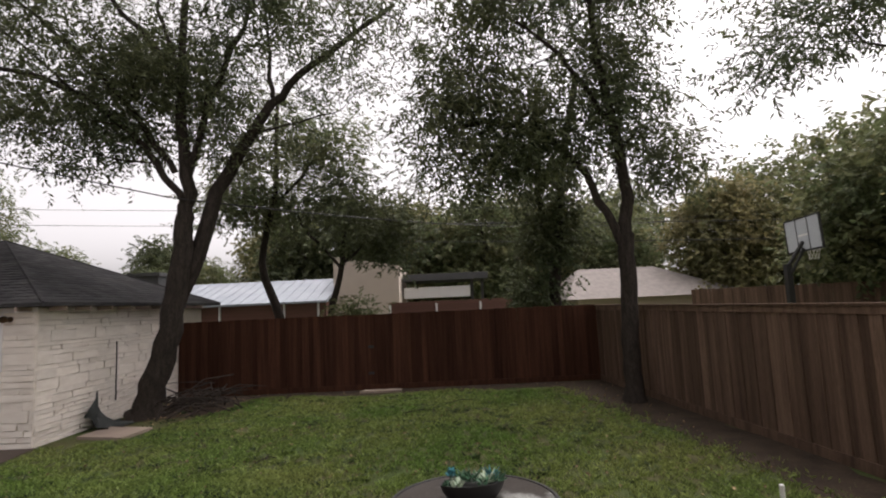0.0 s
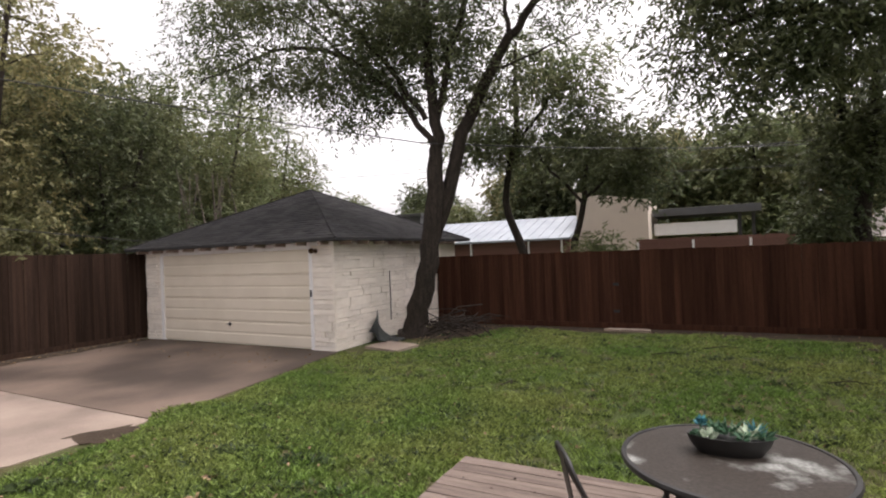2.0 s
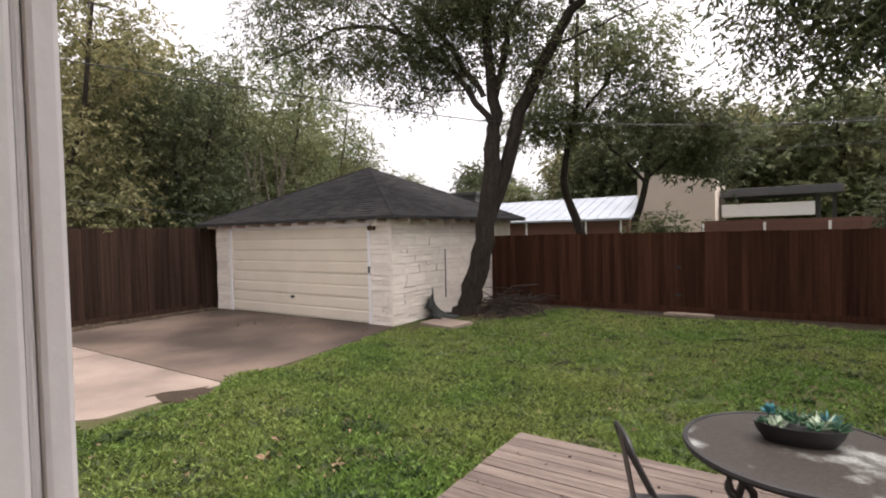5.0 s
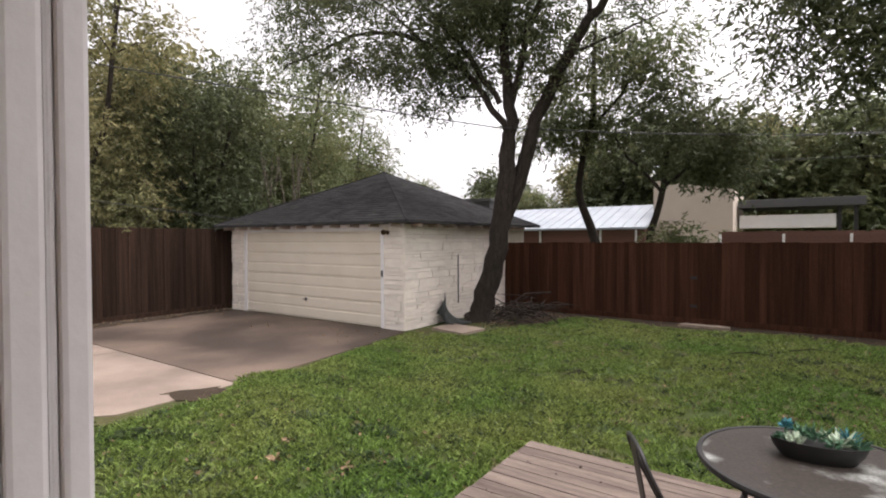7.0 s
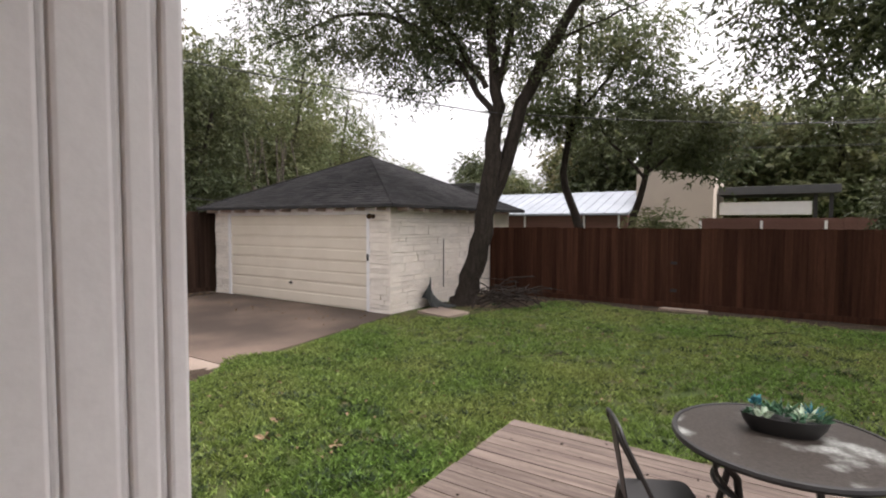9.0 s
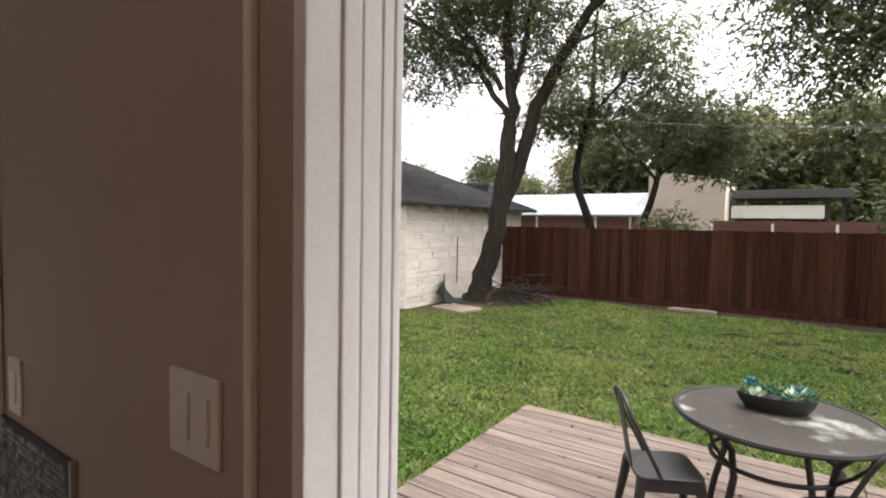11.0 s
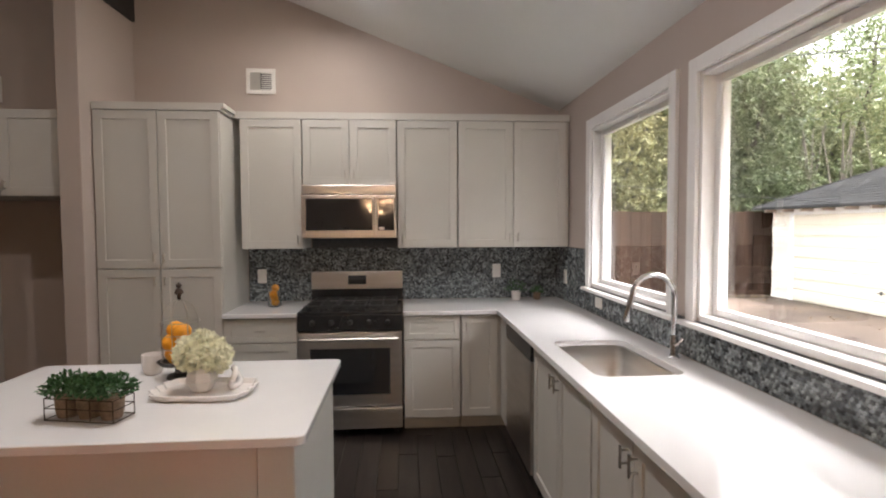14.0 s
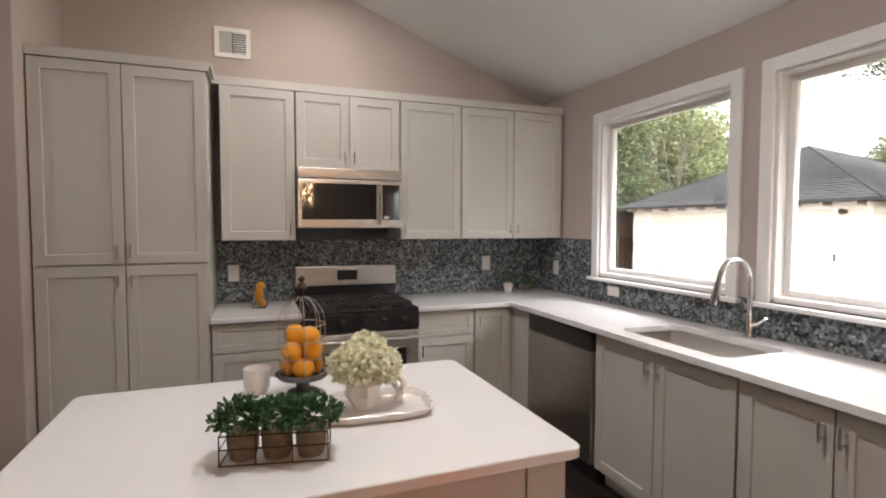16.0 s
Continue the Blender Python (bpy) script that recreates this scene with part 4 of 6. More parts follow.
def leaf_part(name, material, spots, size, parent, shape=(0.5, 1.0), label="", droop=0.0, seed=3):
    me = leaf_mesh(name, material, spots, size, shape, random.Random(seed), droop)
    me.transform(stands(parent).inverted())
    ob = new(name, me)
    ob.parent = parent
    if label:
        ob["label"] = label
    return ob


def unit(r):
    while True:
        v = Vector((r.uniform(-1, 1), r.uniform(-1, 1), r.uniform(-1, 1)))
        if 0.05 < v.length < 1:
            return v.normalized()


bx = thing("plant_basket", pose(2.66, -2.36, TOP, 0, 0, 78), "wire basket of three brown pots with small green plants", "plant")
m = stands(bx) @ Matrix.Scale(0.82, 4)
for k in (-1, 0, 1):
    pot = part("pot", moved(L([(0, 0.004), (0.036, 0.004), (0.043, 0.03), (0.046, 0.085), (0.043, 0.09), (0.038, 0.084), (0, 0.078)], (k * 0.096, 0, 0), 18), m), BURLAP, bx, smooth=True)
    r = random.Random(20 + k)
    spots = []
    for _ in range(720):
        d = unit(r)
        d.z = abs(d.z) * 0.8 + 0.05
        c = Vector((k * 0.096, 0, 0.10)) + Vector((d.x * 0.082, d.y * 0.082, d.z * 0.080)) * r.uniform(0.5, 1.1)
        spots.append((m @ c, (m.to_3x3() @ (d + unit(r) * 0.7))))
    leaf_part("foliage", FOLIAGE, spots, 0.0155, pot, (0.6, 1), "small green boxwood leaves", seed=30 + k)
wr = bmesh.new()
for z in (0.004, 0.05, 0.088):
    a, b = 0.148, 0.056
    tube(wr, [(-a, -b, z), (a, -b, z), (a, b, z), (-a, b, z), (-a, -b, z)], 0.0022, 5)
for x in (-0.148, -0.05, 0.05, 0.148):
    for y in (-0.056, 0.056):
        tube(wr, [(x, y, 0.002), (x, y, 0.09)], 0.0022, 5)
for s in (-1, 1):
    tube(wr, [(s * 0.148, -0.02, 0.088), (s * 0.17, -0.02, 0.12), (s * 0.17, 0.02, 0.12), (s * 0.148, 0.02, 0.088)], 0.0022, 5)
part("basket", moved(wr, m), WIRE, bx, "rusty black wire basket")

tr = thing("tray", pose(2.44, -2.08, TOP, 0, 0, -4), "white scalloped ceramic tray on the island", "tray")
m = stands(tr)
tb = bmesh.new()
ringspec = ((0.0, 0.006, 0), (0.86, 0.006, 0), (0.93, 0.012, 1), (1.0, 0.030, 1), (0.975, 0.032, 1), (0.90, 0.012, 1), (0.84, 0.010, 0), (0.0, 0.010, 0))
rr_ = []
for s, z, wav in ringspec:
    row = []
    for k in range(64):
        a = 2 * math.pi * k / 64
        e_ = 4.0
        ca, sa = math.cos(a), math.sin(a)
        rad = (abs(ca) ** e_ + abs(sa) ** e_) ** (-1 / e_)
        rad *= 1 + (0.03 * math.cos(16 * a) if wav else 0)
        row.append(tb.verts.new((0.118 * rad * ca * max(s, 0.001), 0.18 * rad * sa * max(s, 0.001), z - 0.006)))
    rr_.append(row)
for a, b in zip(rr_, rr_[1:]):
    for k in range(64):
        tb.faces.new((a[k], a[(k + 1) % 64], b[(k + 1) % 64], b[k]))
part("dish", moved(tb, m), CERAMIC, tr, smooth=True)

vs = thing("flower_vase", (2.42, -2.10, TOP + 0.0045), "white faceted vase of cream hydrangeas on the tray", "vase")
part("vase", L([(0, 0), (0.032, 0), (0.057, 0.042), (0.05, 0.072), (0.037, 0.088), (0.031, 0.086), (0.041, 0.064), (0, 0.02)], (2.42, -2.10, TOP + 0.0045), 7), CERAMIC, vs, "white faceted vase")
r = random.Random(8)
spots = []
for hx, hy, hz, hr in ((-0.025, 0.034, 0.145, 0.058), (0.025, -0.025, 0.15, 0.06), (0.01, 0.062, 0.133, 0.05), (-0.016, -0.05, 0.133, 0.05), (0.0, 0.008, 0.178, 0.052)):
    for _ in range(420):
        d = unit(r)
        spots.append((Vector((2.42 + hx, -2.10 + hy, TOP + hz)) + d * hr * r.uniform(0.85, 1.0), d * 0.4 + unit(r)))
leaf_part("bloom", PETAL, spots, 0.018, vs, (1.0, 1), "cream hydrangea heads", seed=11)
stem = bmesh.new()
for hx, hy in ((-0.02, 0.03), (0.02, -0.02), (0, 0.05), (-0.01, -0.04)):
    tube(stem, [(2.42, -2.10, TOP + 0.03), (2.42 + hx, -2.10 + hy, TOP + 0.15)], 0.003, 5)
part("stems", stem, FOLIAGE, vs)


def fruit(name, x, y, z, r):
    return solo(name, moved(L([(0, -r), (r * 0.5, -r * 0.87), (r * 0.87, -r * 0.5), (r, 0), (r * 0.87, r * 0.5), (r * 0.5, r * 0.87), (0.004, r * 0.985), (0, r * 0.96)], steps=14), pose(x, y, z, rng.uniform(0, 360), rng.uniform(0, 360), 0)), ORANGE,
                "ripe orange in the cloche", "orange", "oranges", smooth=True)


CX, CY = 2.22, -2.26
cl = thing("wire_cloche", (CX, CY, TOP), "wire cloche on a dark footed dish holding oranges", "cloche")
part("dish", L([(0, 0), (0.055, 0), (0.05, 0.012), (0.022, 0.02), (0.022, 0.045), (0.075, 0.058), (0.088, 0.072), (0.084, 0.074), (0.07, 0.063), (0, 0.058)], (CX, CY, TOP), 28), SLATE, cl, "dark grey footed dish", smooth=True)
cw = bmesh.new()
zb = TOP + 0.072
for k in range(8):
    a = math.pi / 4 * k
    pts = [(0.072, 0), (0.074, 0.16)] + [(0.074 * math.cos(radians(q)), 0.16 + 0.09 * math.sin(radians(q))) for q in (25, 50, 70, 84)]
    tube(cw, [(CX + rr * math.cos(a), CY + rr * math.sin(a), zb + z) for rr, z in pts], 0.0016, 5)
for z in (0.002, 0.055, 0.11, 0.16):
    tube(cw, [(CX + 0.074 * math.cos(2 * math.pi * k / 20), CY + 0.074 * math.sin(2 * math.pi * k / 20), zb + z) for k in range(21)], 0.0018, 5)
part("cage", cw, NICKEL, cl)
part("finial", L([(0, 0), (0.007, 0.0), (0.007, 0.02), (0.018, 0.03), (0.012, 0.045), (0.006, 0.05), (0.012, 0.062), (0, 0.075)], (CX, CY, zb + 0.247), 14), WIRE, cl, smooth=True)
for x, y, z in ((0.034, 0.0, 0.034), (-0.014, 0.034, 0.034), (-0.016, -0.034, 0.034), (0.012, 0.033, 0.086), (0.014, -0.032, 0.086), (-0.034, 0.0, 0.084), (0.024, 0.02, 0.134), (-0.012, -0.022, 0.136)):
    fruit("orange", CX + x, CY + y, zb - 0.012 + z, 0.035)

cup = thing("cup", (2.16, -2.40, TOP), "white ceramic cup behind the cloche", "cup")
part("cup_body", L([(0, 0), (0.028, 0), (0.04, 0.02), (0.043, 0.085), (0.04, 0.085), (0.036, 0.02), (0, 0.01)], (2.16, -2.40, TOP), 24), CERAMIC, cup, smooth=True)
ring_ = [(2.40 + 0.034 * math.cos(2 * math.pi * k / 20), -1.985 + 0.010 * math.sin(4 * math.pi * k / 20), TOP + 0.046 + 0.034 * math.sin(2 * math.pi * k / 20)) for k in range(21)]
solo("tray_ornament", T(ring_, 0.0115, 10), CERAMIC, "small white ceramic ring ornament on the tray", "ornament", smooth=True)

jr = thing("orange_jar", (0.30, -2.36, 0.9165), "tall glass jar of oranges beside the range", "jar")
part("jar", L([(0, 0), (0.045, 0), (0.05, 0.01), (0.05, 0.15), (0.04, 0.17), (0.037, 0.168), (0.046, 0.148), (0.046, 0.012), (0, 0.006)], (0.30, -2.36, 0.9165), 20), CLEAR, jr, smooth=True)
for x, y, z in ((0.014, 0.008, 0.038), (-0.014, -0.006, 0.068), (0.013, -0.006, 0.10), (-0.008, 0.006, 0.145)):
    fruit("orange", 0.30 + x, -2.36 + y, 0.9175 + z, 0.03)

for x, y, rad, h, tall in ((0.14, -0.40, 0.042, 0.075, 0.10), (0.13, -0.22, 0.034, 0.06, 0.06)):
    pt = thing("potted_plant", (x, y, 0.9165), "small plant in a white pot in the dark counter corner", "plant", "corner plants")
    part("pot", L([(0, 0), (rad * 0.8, 0), (rad, h), (rad * 0.88, h), (rad * 0.8, h * 0.85), (0, h * 0.82)], (x, y, 0.9165), 20), CERAMIC if tall > 0.08 else BURLAP, pt, smooth=True)
    r = random.Random(int(y * -100))
    spots = []
    for _ in range(260):
        d = unit(r)
        d.z = abs(d.z)
        spots.append((Vector((x, y, 0.9165 + h)) + d * tall * r.uniform(0.3, 1), d + unit(r) * 0.6))
    leaf_part("foliage", FOLIAGE, spots, 0.0155, pt, (0.5, 1))
# ---- the yard: ground, drive, deck ----
FY, FX, LX = 12.70, 8.45, -8.65
GX0, GX1, GY0, GY1, GTOP = -8.31, -2.07, 8.285, 13.95, 1.93
ground = structure("ground", B(-400, 400, FRONT + 0.001, 900, GROUND - 0.5, GROUND), SOIL, "lawn soil that runs out to the horizon", "ground")
structure("ground_behind", B(-400, 400, -400, FRONT, GROUND - 0.6, GROUND - 0.15), SOIL, "bare soil under and behind the house", "ground")


def patch(points, z, thick):
    """A flat slab with an outline."""
    out = bmesh.new()
    lo = [out.verts.new((x, y, z - thick)) for x, y in points]
    hi = [out.verts.new((x, y, z)) for x, y in points]
    out.faces.new(hi)
    out.faces.new(lo[::-1])
    for k in range(len(points)):
        j = (k + 1) % len(points)
        out.faces.new((lo[k], lo[j], hi[j], hi[k]))
    return out


def wavy(points, amount, seed, step=0.35):
    r = random.Random(seed)
    out = []
    for (xa, ya), (xb, yb) in zip(points, points[1:] + points[:1]):
        n = max(1, int(math.hypot(xb - xa, yb - ya) / step))
        for k in range(n):
            out.append((xa + (xb - xa) * k / n + r.uniform(-amount, amount), ya + (yb - ya) * k / n + r.uniform(-amount, amount)))
    return out


drive = thing("driveway", (-5, 5, GROUND), "worn concrete driveway slabs with stains and leaf litter", "driveway", kind="structure")
DZ = GROUND + 0.012
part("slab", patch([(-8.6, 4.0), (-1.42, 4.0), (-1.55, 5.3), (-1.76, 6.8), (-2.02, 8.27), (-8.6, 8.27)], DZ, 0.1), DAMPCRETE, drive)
part("slab", patch([(-8.6, -2.5), (-4.9, -2.5), (-4.9, 3.975), (-8.6, 3.975)], DZ + 0.002, 0.1), CONCRETE, drive)
part("slab", patch([(-4.885, -2.5), (-2.6, -2.5), (-2.2, 1.6), (-1.40, 2.5), (-1.38, 3.5), (-1.42, 3.975), (-4.885, 3.975)], DZ, 0.1), CONCRETE, drive)
structure("path_slab", patch([(-2.15, 0.4), (-1.3, 0.6), (-1.25, 1.7), (-2.1, 1.5)], GROUND + 0.02, 0.1), CONCRETE, "concrete stepping slab beside the driveway", "slab")
structure("pad", patch([(-1.72, 8.78), (-0.80, 8.56), (-0.72, 9.3), (-1.66, 9.5)], GROUND + 0.05, 0.1), CONCRETE, "square concrete pad beside the garage", "slab")
structure("dirt_bed_back", patch(wavy([(-1.9, 10.0), (-0.3, 10.3), (0.4, 11.6), (3.0, 12.1), (6.9, 12.0), (7.6, 9.6), (8.1, 6.6), (8.4, 4.2), (9.1, 1.5), (9.5, 1.5), (8.45, 12.66), (-2.0, 12.66)], 0.12, 4), GROUND + 0.006, 0.05), DIRT, "dark earth and leaf litter along the fences", "earth")
structure("dirt_bed_left", patch(wavy([(-8.63, -2), (-8.05, -2), (-7.9, 4), (-8.0, 8.2), (-8.63, 8.2)], 0.10, 6), DZ + 0.006, 0.01), DIRT, "dark leaf litter along the driveway edge", "earth")
structure("stain", patch(wavy([(-1.75, 3.15), (-1.15, 3.2), (-1.0, 3.7), (-1.5, 3.75)], 0.07, 9, 0.12), DZ + 0.005, 0.004), DIRT, "dark damp soil stain on the driveway corner", "stain")

DX0, DX1, DY0, DY1 = 2.78, 7.90, FRONT + 0.03, 4.17
deck = thing("deck", (5.2, 2, GROUND), "weathered grey wooden deck outside the door", "deck", kind="structure")
bw, gap = 0.136, 0.009
nb = int((DY1 - DY0) / (bw + gap))
board_me = finish(B(-1.275, 1.275, -bw / 2, bw / 2, -0.028, 0.0, 0.004), "deck_board", DECKWOOD)
for i in range(nb):
    y = DY1 - (i + 0.5) * (bw + gap)
    for x in (DX0 + 1.277, DX0 + 3.83):
        share("board", board_me, deck, pose(x + rng.uniform(-0.004, 0.004), y, DECK + rng.uniform(-0.003, 0.001), rng.uniform(-0.6, 0.6), 0, 0))
for a in ((DX0 + 0.01, DX1 - 0.01, DY1 - 0.05, DY1 - 0.012), (DX0 + 0.01, DX0 + 0.05, DY0, DY1 - 0.055), (DX1 - 0.05, DX1 - 0.01, DY0, DY1 - 0.055)):
    part("joist", B(a[0], a[1], a[2], a[3], GROUND - 0.02, DECK - 0.03), DECKWOOD, deck)
for k in range(7):
    x = DX0 + 0.6 + k * 0.65
    part("joist", B(x, x + 0.04, DY0, DY1 - 0.055, GROUND - 0.02, DECK - 0.032), DECKWOOD, deck)
solo("pipe_stub", T([(7.75, 4.85, GROUND), (7.75, 4.85, GROUND + 0.20)], 0.022, 10), PLASTIC, "short white plastic pipe beside the deck", "pipe")

# ---- garage ----
gar = thing("garage", (-5.2, 11.1, GROUND), "white painted stone garage with a cream door and dark hip roof", "garage")
core = bmesh.new()
D0, D1, DT = -7.62, -2.73, 1.785
box(core, GX0, D0 - 0.09, GY0 + 0.03, GY0 + 0.2, GROUND, GTOP)
box(core, D1 + 0.09, GX1 - 0.03, GY0 + 0.03, GY0 + 0.2, GROUND, GTOP)
box(core, D0 - 0.09, D1 + 0.09, GY0 + 0.03, GY0 + 0.2, DT + 0.09, GTOP)
box(core, GX1 - 0.2, GX1 - 0.03, GY0 + 0.2, GY1, GROUND, GTOP)
box(core, GX0, GX0 + 0.17, GY0 + 0.2, GY1, GROUND, GTOP)
box(core, GX0 + 0.17, GX1 - 0.2, GY1 - 0.17, GY1, GROUND, GTOP)
gw = part("wall", core, MORTAR, gar, "white painted stone wall")
stone_meshes = []
for s in range(7):
    sb = box(bmesh.new(), -0.5, 0.5, -0.5, 0.5, -0.5, 0.5)
    for v in sb.verts:
        v.co += Vector((rng.uniform(-0.02, 0.02), rng.uniform(-0.16, 0.16), rng.uniform(-0.07, 0.07)))
    stone_meshes.append(finish(sb, "stone", STONE))


def stones(u0, u1, z0, z1, place, parent, seed):
    """Courses of long flat stones; place(u, z, w, h) gives a pose with scale."""
    r = random.Random(seed)
    z = z0
    while z < z1 - 0.03:
        h = min(r.choice((0.07, 0.085, 0.10, 0.12, 0.15, 0.19)), z1 - z)
        u = u0 - r.uniform(0, 0.1)
        while u < u1 - 0.02:
            w = min(r.uniform(0.22, 0.66), u1 - max(u, u0))
            a = max(u, u0)
            share("stone", r.choice(stone_meshes), parent, place(a + w / 2, z + h / 2, w - 0.012, h - 0.010, r.uniform(0.03, 0.046)))
            u = a + w
        z += h


stones(GY0 + 0.001, FY + 0.25, GROUND, GTOP - 0.02, lambda u, z, w, h, d: Matrix.Translation((GX1 - 0.03, u, z)) @ Matrix.Rotation(radians(90), 4, "Z") @ Matrix.Diagonal((w, 2 * d, h, 1)), gw, 2)
for a, b in ((GX0, D0 - 0.09), (D1 + 0.09, GX1 - 0.005)):
    stones(a, b, GROUND, GTOP - 0.08, lambda u, z, w, h, d: Matrix.Translation((u, GY0 + 0.03, z)) @ Matrix.Diagonal((w, 2 * d, h, 1)), gw, int(a * 10) % 97)
tm = bmesh.new()
for a in ((D0 - 0.09, D0, GROUND, DT + 0.09), (D1, D1 + 0.09, GROUND, DT + 0.09), (D0, D1, DT, DT + 0.09)):
    box(tm, a[0], a[1], GY0 - 0.012, GY0 + 0.08, a[2], a[3], 0.004)
part("door_trim", tm, TRIM, gar, "white painted door trim")
part("frieze", B(GX0, GX1 - 0.002, GY0 - 0.006, GY0 + 0.03, GTOP - 0.08, GTOP + 0.02), TRIM, gar)
gd = part("door", B(D0 + 0.004, D1 - 0.004, GY0 + 0.06, GY0 + 0.075, GROUND + 0.01, DT - 0.002), GDOOR, gar, "cream sectional garage door")
sh = (DT - GROUND - 0.012) / 4
for k in range(4):
    z0 = GROUND + 0.012 + k * sh
    yb, yf, yr = GY0 + 0.059, GY0 + 0.03, GY0 + 0.019
    prof = [(yb, 0.01), (yf, 0.01), (yf, 0.05), (yr, 0.08), (yr, 0.45), (yf, 0.48), (yf, 0.54), (yr, 0.57), (yr, 0.93), (yf, 0.96), (yf, 0.99), (yb, 0.99)]
    sec = bmesh.new()
    ends = [[sec.verts.new((x, y, z0 + q * sh)) for y, q in prof] for x in (D0 + 0.006, D1 - 0.006)]
    sec.faces.new(ends[0])
    sec.faces.new(ends[1][::-1])
    for j in range(len(prof)):
        i = (j + 1) % len(prof)
        sec.faces.new((ends[0][j], ends[1][j], ends[1][i], ends[0][i]))
    bmesh.ops.recalc_face_normals(sec, faces=list(sec.faces))
    part("section", sec, GDOOR, gd)
part("door_handle", box(B(-5.30, -5.14, GY0 - 0.012, GY0 + 0.012, GROUND + 0.47, GROUND + 0.49, 0.004), -5.24, -5.2, GY0 + 0.0, GY0 + 0.022, GROUND + 0.44, GROUND + 0.52), BLACKSTEEL, gd, "dark door handle")
AX, AY, AZ, OV = -5.19, 11.15, 3.52, 0.34
EZ = GTOP + 0.02
corners = [(GX0 - OV, GY0 - OV), (GX1 + OV, GY0 - OV), (GX1 + OV, GY1 + OV), (GX0 - OV, GY1 + OV)]
rb = bmesh.new()
lo = [rb.verts.new((x, y, EZ - 0.02)) for x, y in corners]
hi = [rb.verts.new((x, y, EZ + 0.03)) for x, y in corners]
top = rb.verts.new((AX, AY, AZ - 0.02))
rb.faces.new(lo[::-1])
for k in range(4):
    rb.faces.new((lo[k], lo[(k + 1) % 4], hi[(k + 1) % 4], hi[k]))
    rb.faces.new((hi[k], hi[(k + 1) % 4], top))
roof = part("roof", rb, SHINGLE, gar, "charcoal asphalt shingle hip roof")
verts, faces = [], []
for k in range(4):
    a, b = Vector((*corners[k], EZ + 0.032)), Vector((*corners[(k + 1) % 4], EZ + 0.032))
    t = Vector((AX, AY, AZ))
    up = (t - (a + b) / 2)
    nrm = (b - a).cross(up).normalized()
    courses = 26
    for c in range(courses):
        s0, s1 = c / courses, min(1, (c + 1.12) / courses)
        pa, pb = a.lerp(t, s0), b.lerp(t, s0)
        qa, qb = a.lerp(t, s1), b.lerp(t, s1)
        n = max(1, int((pb - pa).length / 0.32))
        off = 0.5 if c % 2 else 0.0
        for i in range(n + 1):
            f0, f1 = max(0, (i - off) / n), min(1, (i + 1 - off) / n - 0.008)
            if f1 <= f0:
                continue
            lift = nrm * rng.uniform(0.008, 0.013)
            i0 = len(verts)
            verts += [pa.lerp(pb, f0) + lift, pa.lerp(pb, f1) + lift, qa.lerp(qb, f1) + nrm * 0.002, qa.lerp(qb, f0) + nrm * 0.002, pa.lerp(pb, f0), pa.lerp(pb, f1)]
            faces += [(i0, i0 + 1, i0 + 2, i0 + 3), (i0 + 4, i0 + 5, i0 + 1, i0)]
me = bpy.data.meshes.new("shingles")
me.from_pydata([tuple(v) for v in verts], [], faces)
me.materials.append(SHINGLE)
me.transform(stands(gar).inverted())
ob = new("shingles", me)
ob.parent = roof
ob["kind"] = "stuff"
for k in range(4):
    a, t = Vector((*corners[k], EZ + 0.04)), Vector((AX, AY, AZ + 0.008))
    part("hip_ridge", T([a, t], [0.022, 0.022], 6), SHINGLE, roof)
for k in range(11):
    x = GX0 + 0.1 + k * 0.6
    part("rafter_tail", B(x, x + 0.045, GY0 - OV + 0.03, GY0 - 0.008, EZ - 0.09, EZ - 0.021), CASING, gar)
for k in range(9):
    y = GY0 + 0.2 + k * 0.6
    part("rafter_tail", B(GX1 + 0.02, GX1 + OV - 0.03, y, y + 0.045, EZ - 0.09, EZ - 0.021), CASING, gar)
gl_ = thing("garage_lamp", (-2.52, GY0 - 0.012, 1.74), "dark bronze flood lamp beside the garage door", "lamp")
part("mount", moved(L([(0, 0), (0.05, 0), (0.05, 0.02), (0.02, 0.03), (0, 0.03)], steps=14), pose(-2.52, GY0 - 0.006, 1.74, 90, 0, 0)), BRONZE, gl_)
part("arm", T([(-2.52, GY0 - 0.03, 1.74), (-2.52, GY0 - 0.14, 1.76)], 0.015, 8), BRONZE, gl_)
part("lamp_head", moved(L([(0, 0), (0.03, 0.0), (0.05, 0.05), (0.058, 0.10), (0.05, 0.10), (0, 0.06)], steps=14), pose(-2.52, GY0 - 0.12, 1.765, 105, 0, 30)), BRONZE, gl_, smooth=True)
solo("keypad", B(-2.70, -2.66, GY0 - 0.04, GY0 - 0.0125, 0.78, 0.92, 0.004), SLATE, "small grey garage door keypad on the white trim", "keypad")
solo("conduit", T([(GX1 + 0.02, 10.3, 0.05), (GX1 + 0.02, 10.3, 1.22)], 0.012, 8), BLACKSTEEL, "thin dark pipe up the stone wall", "pipe")


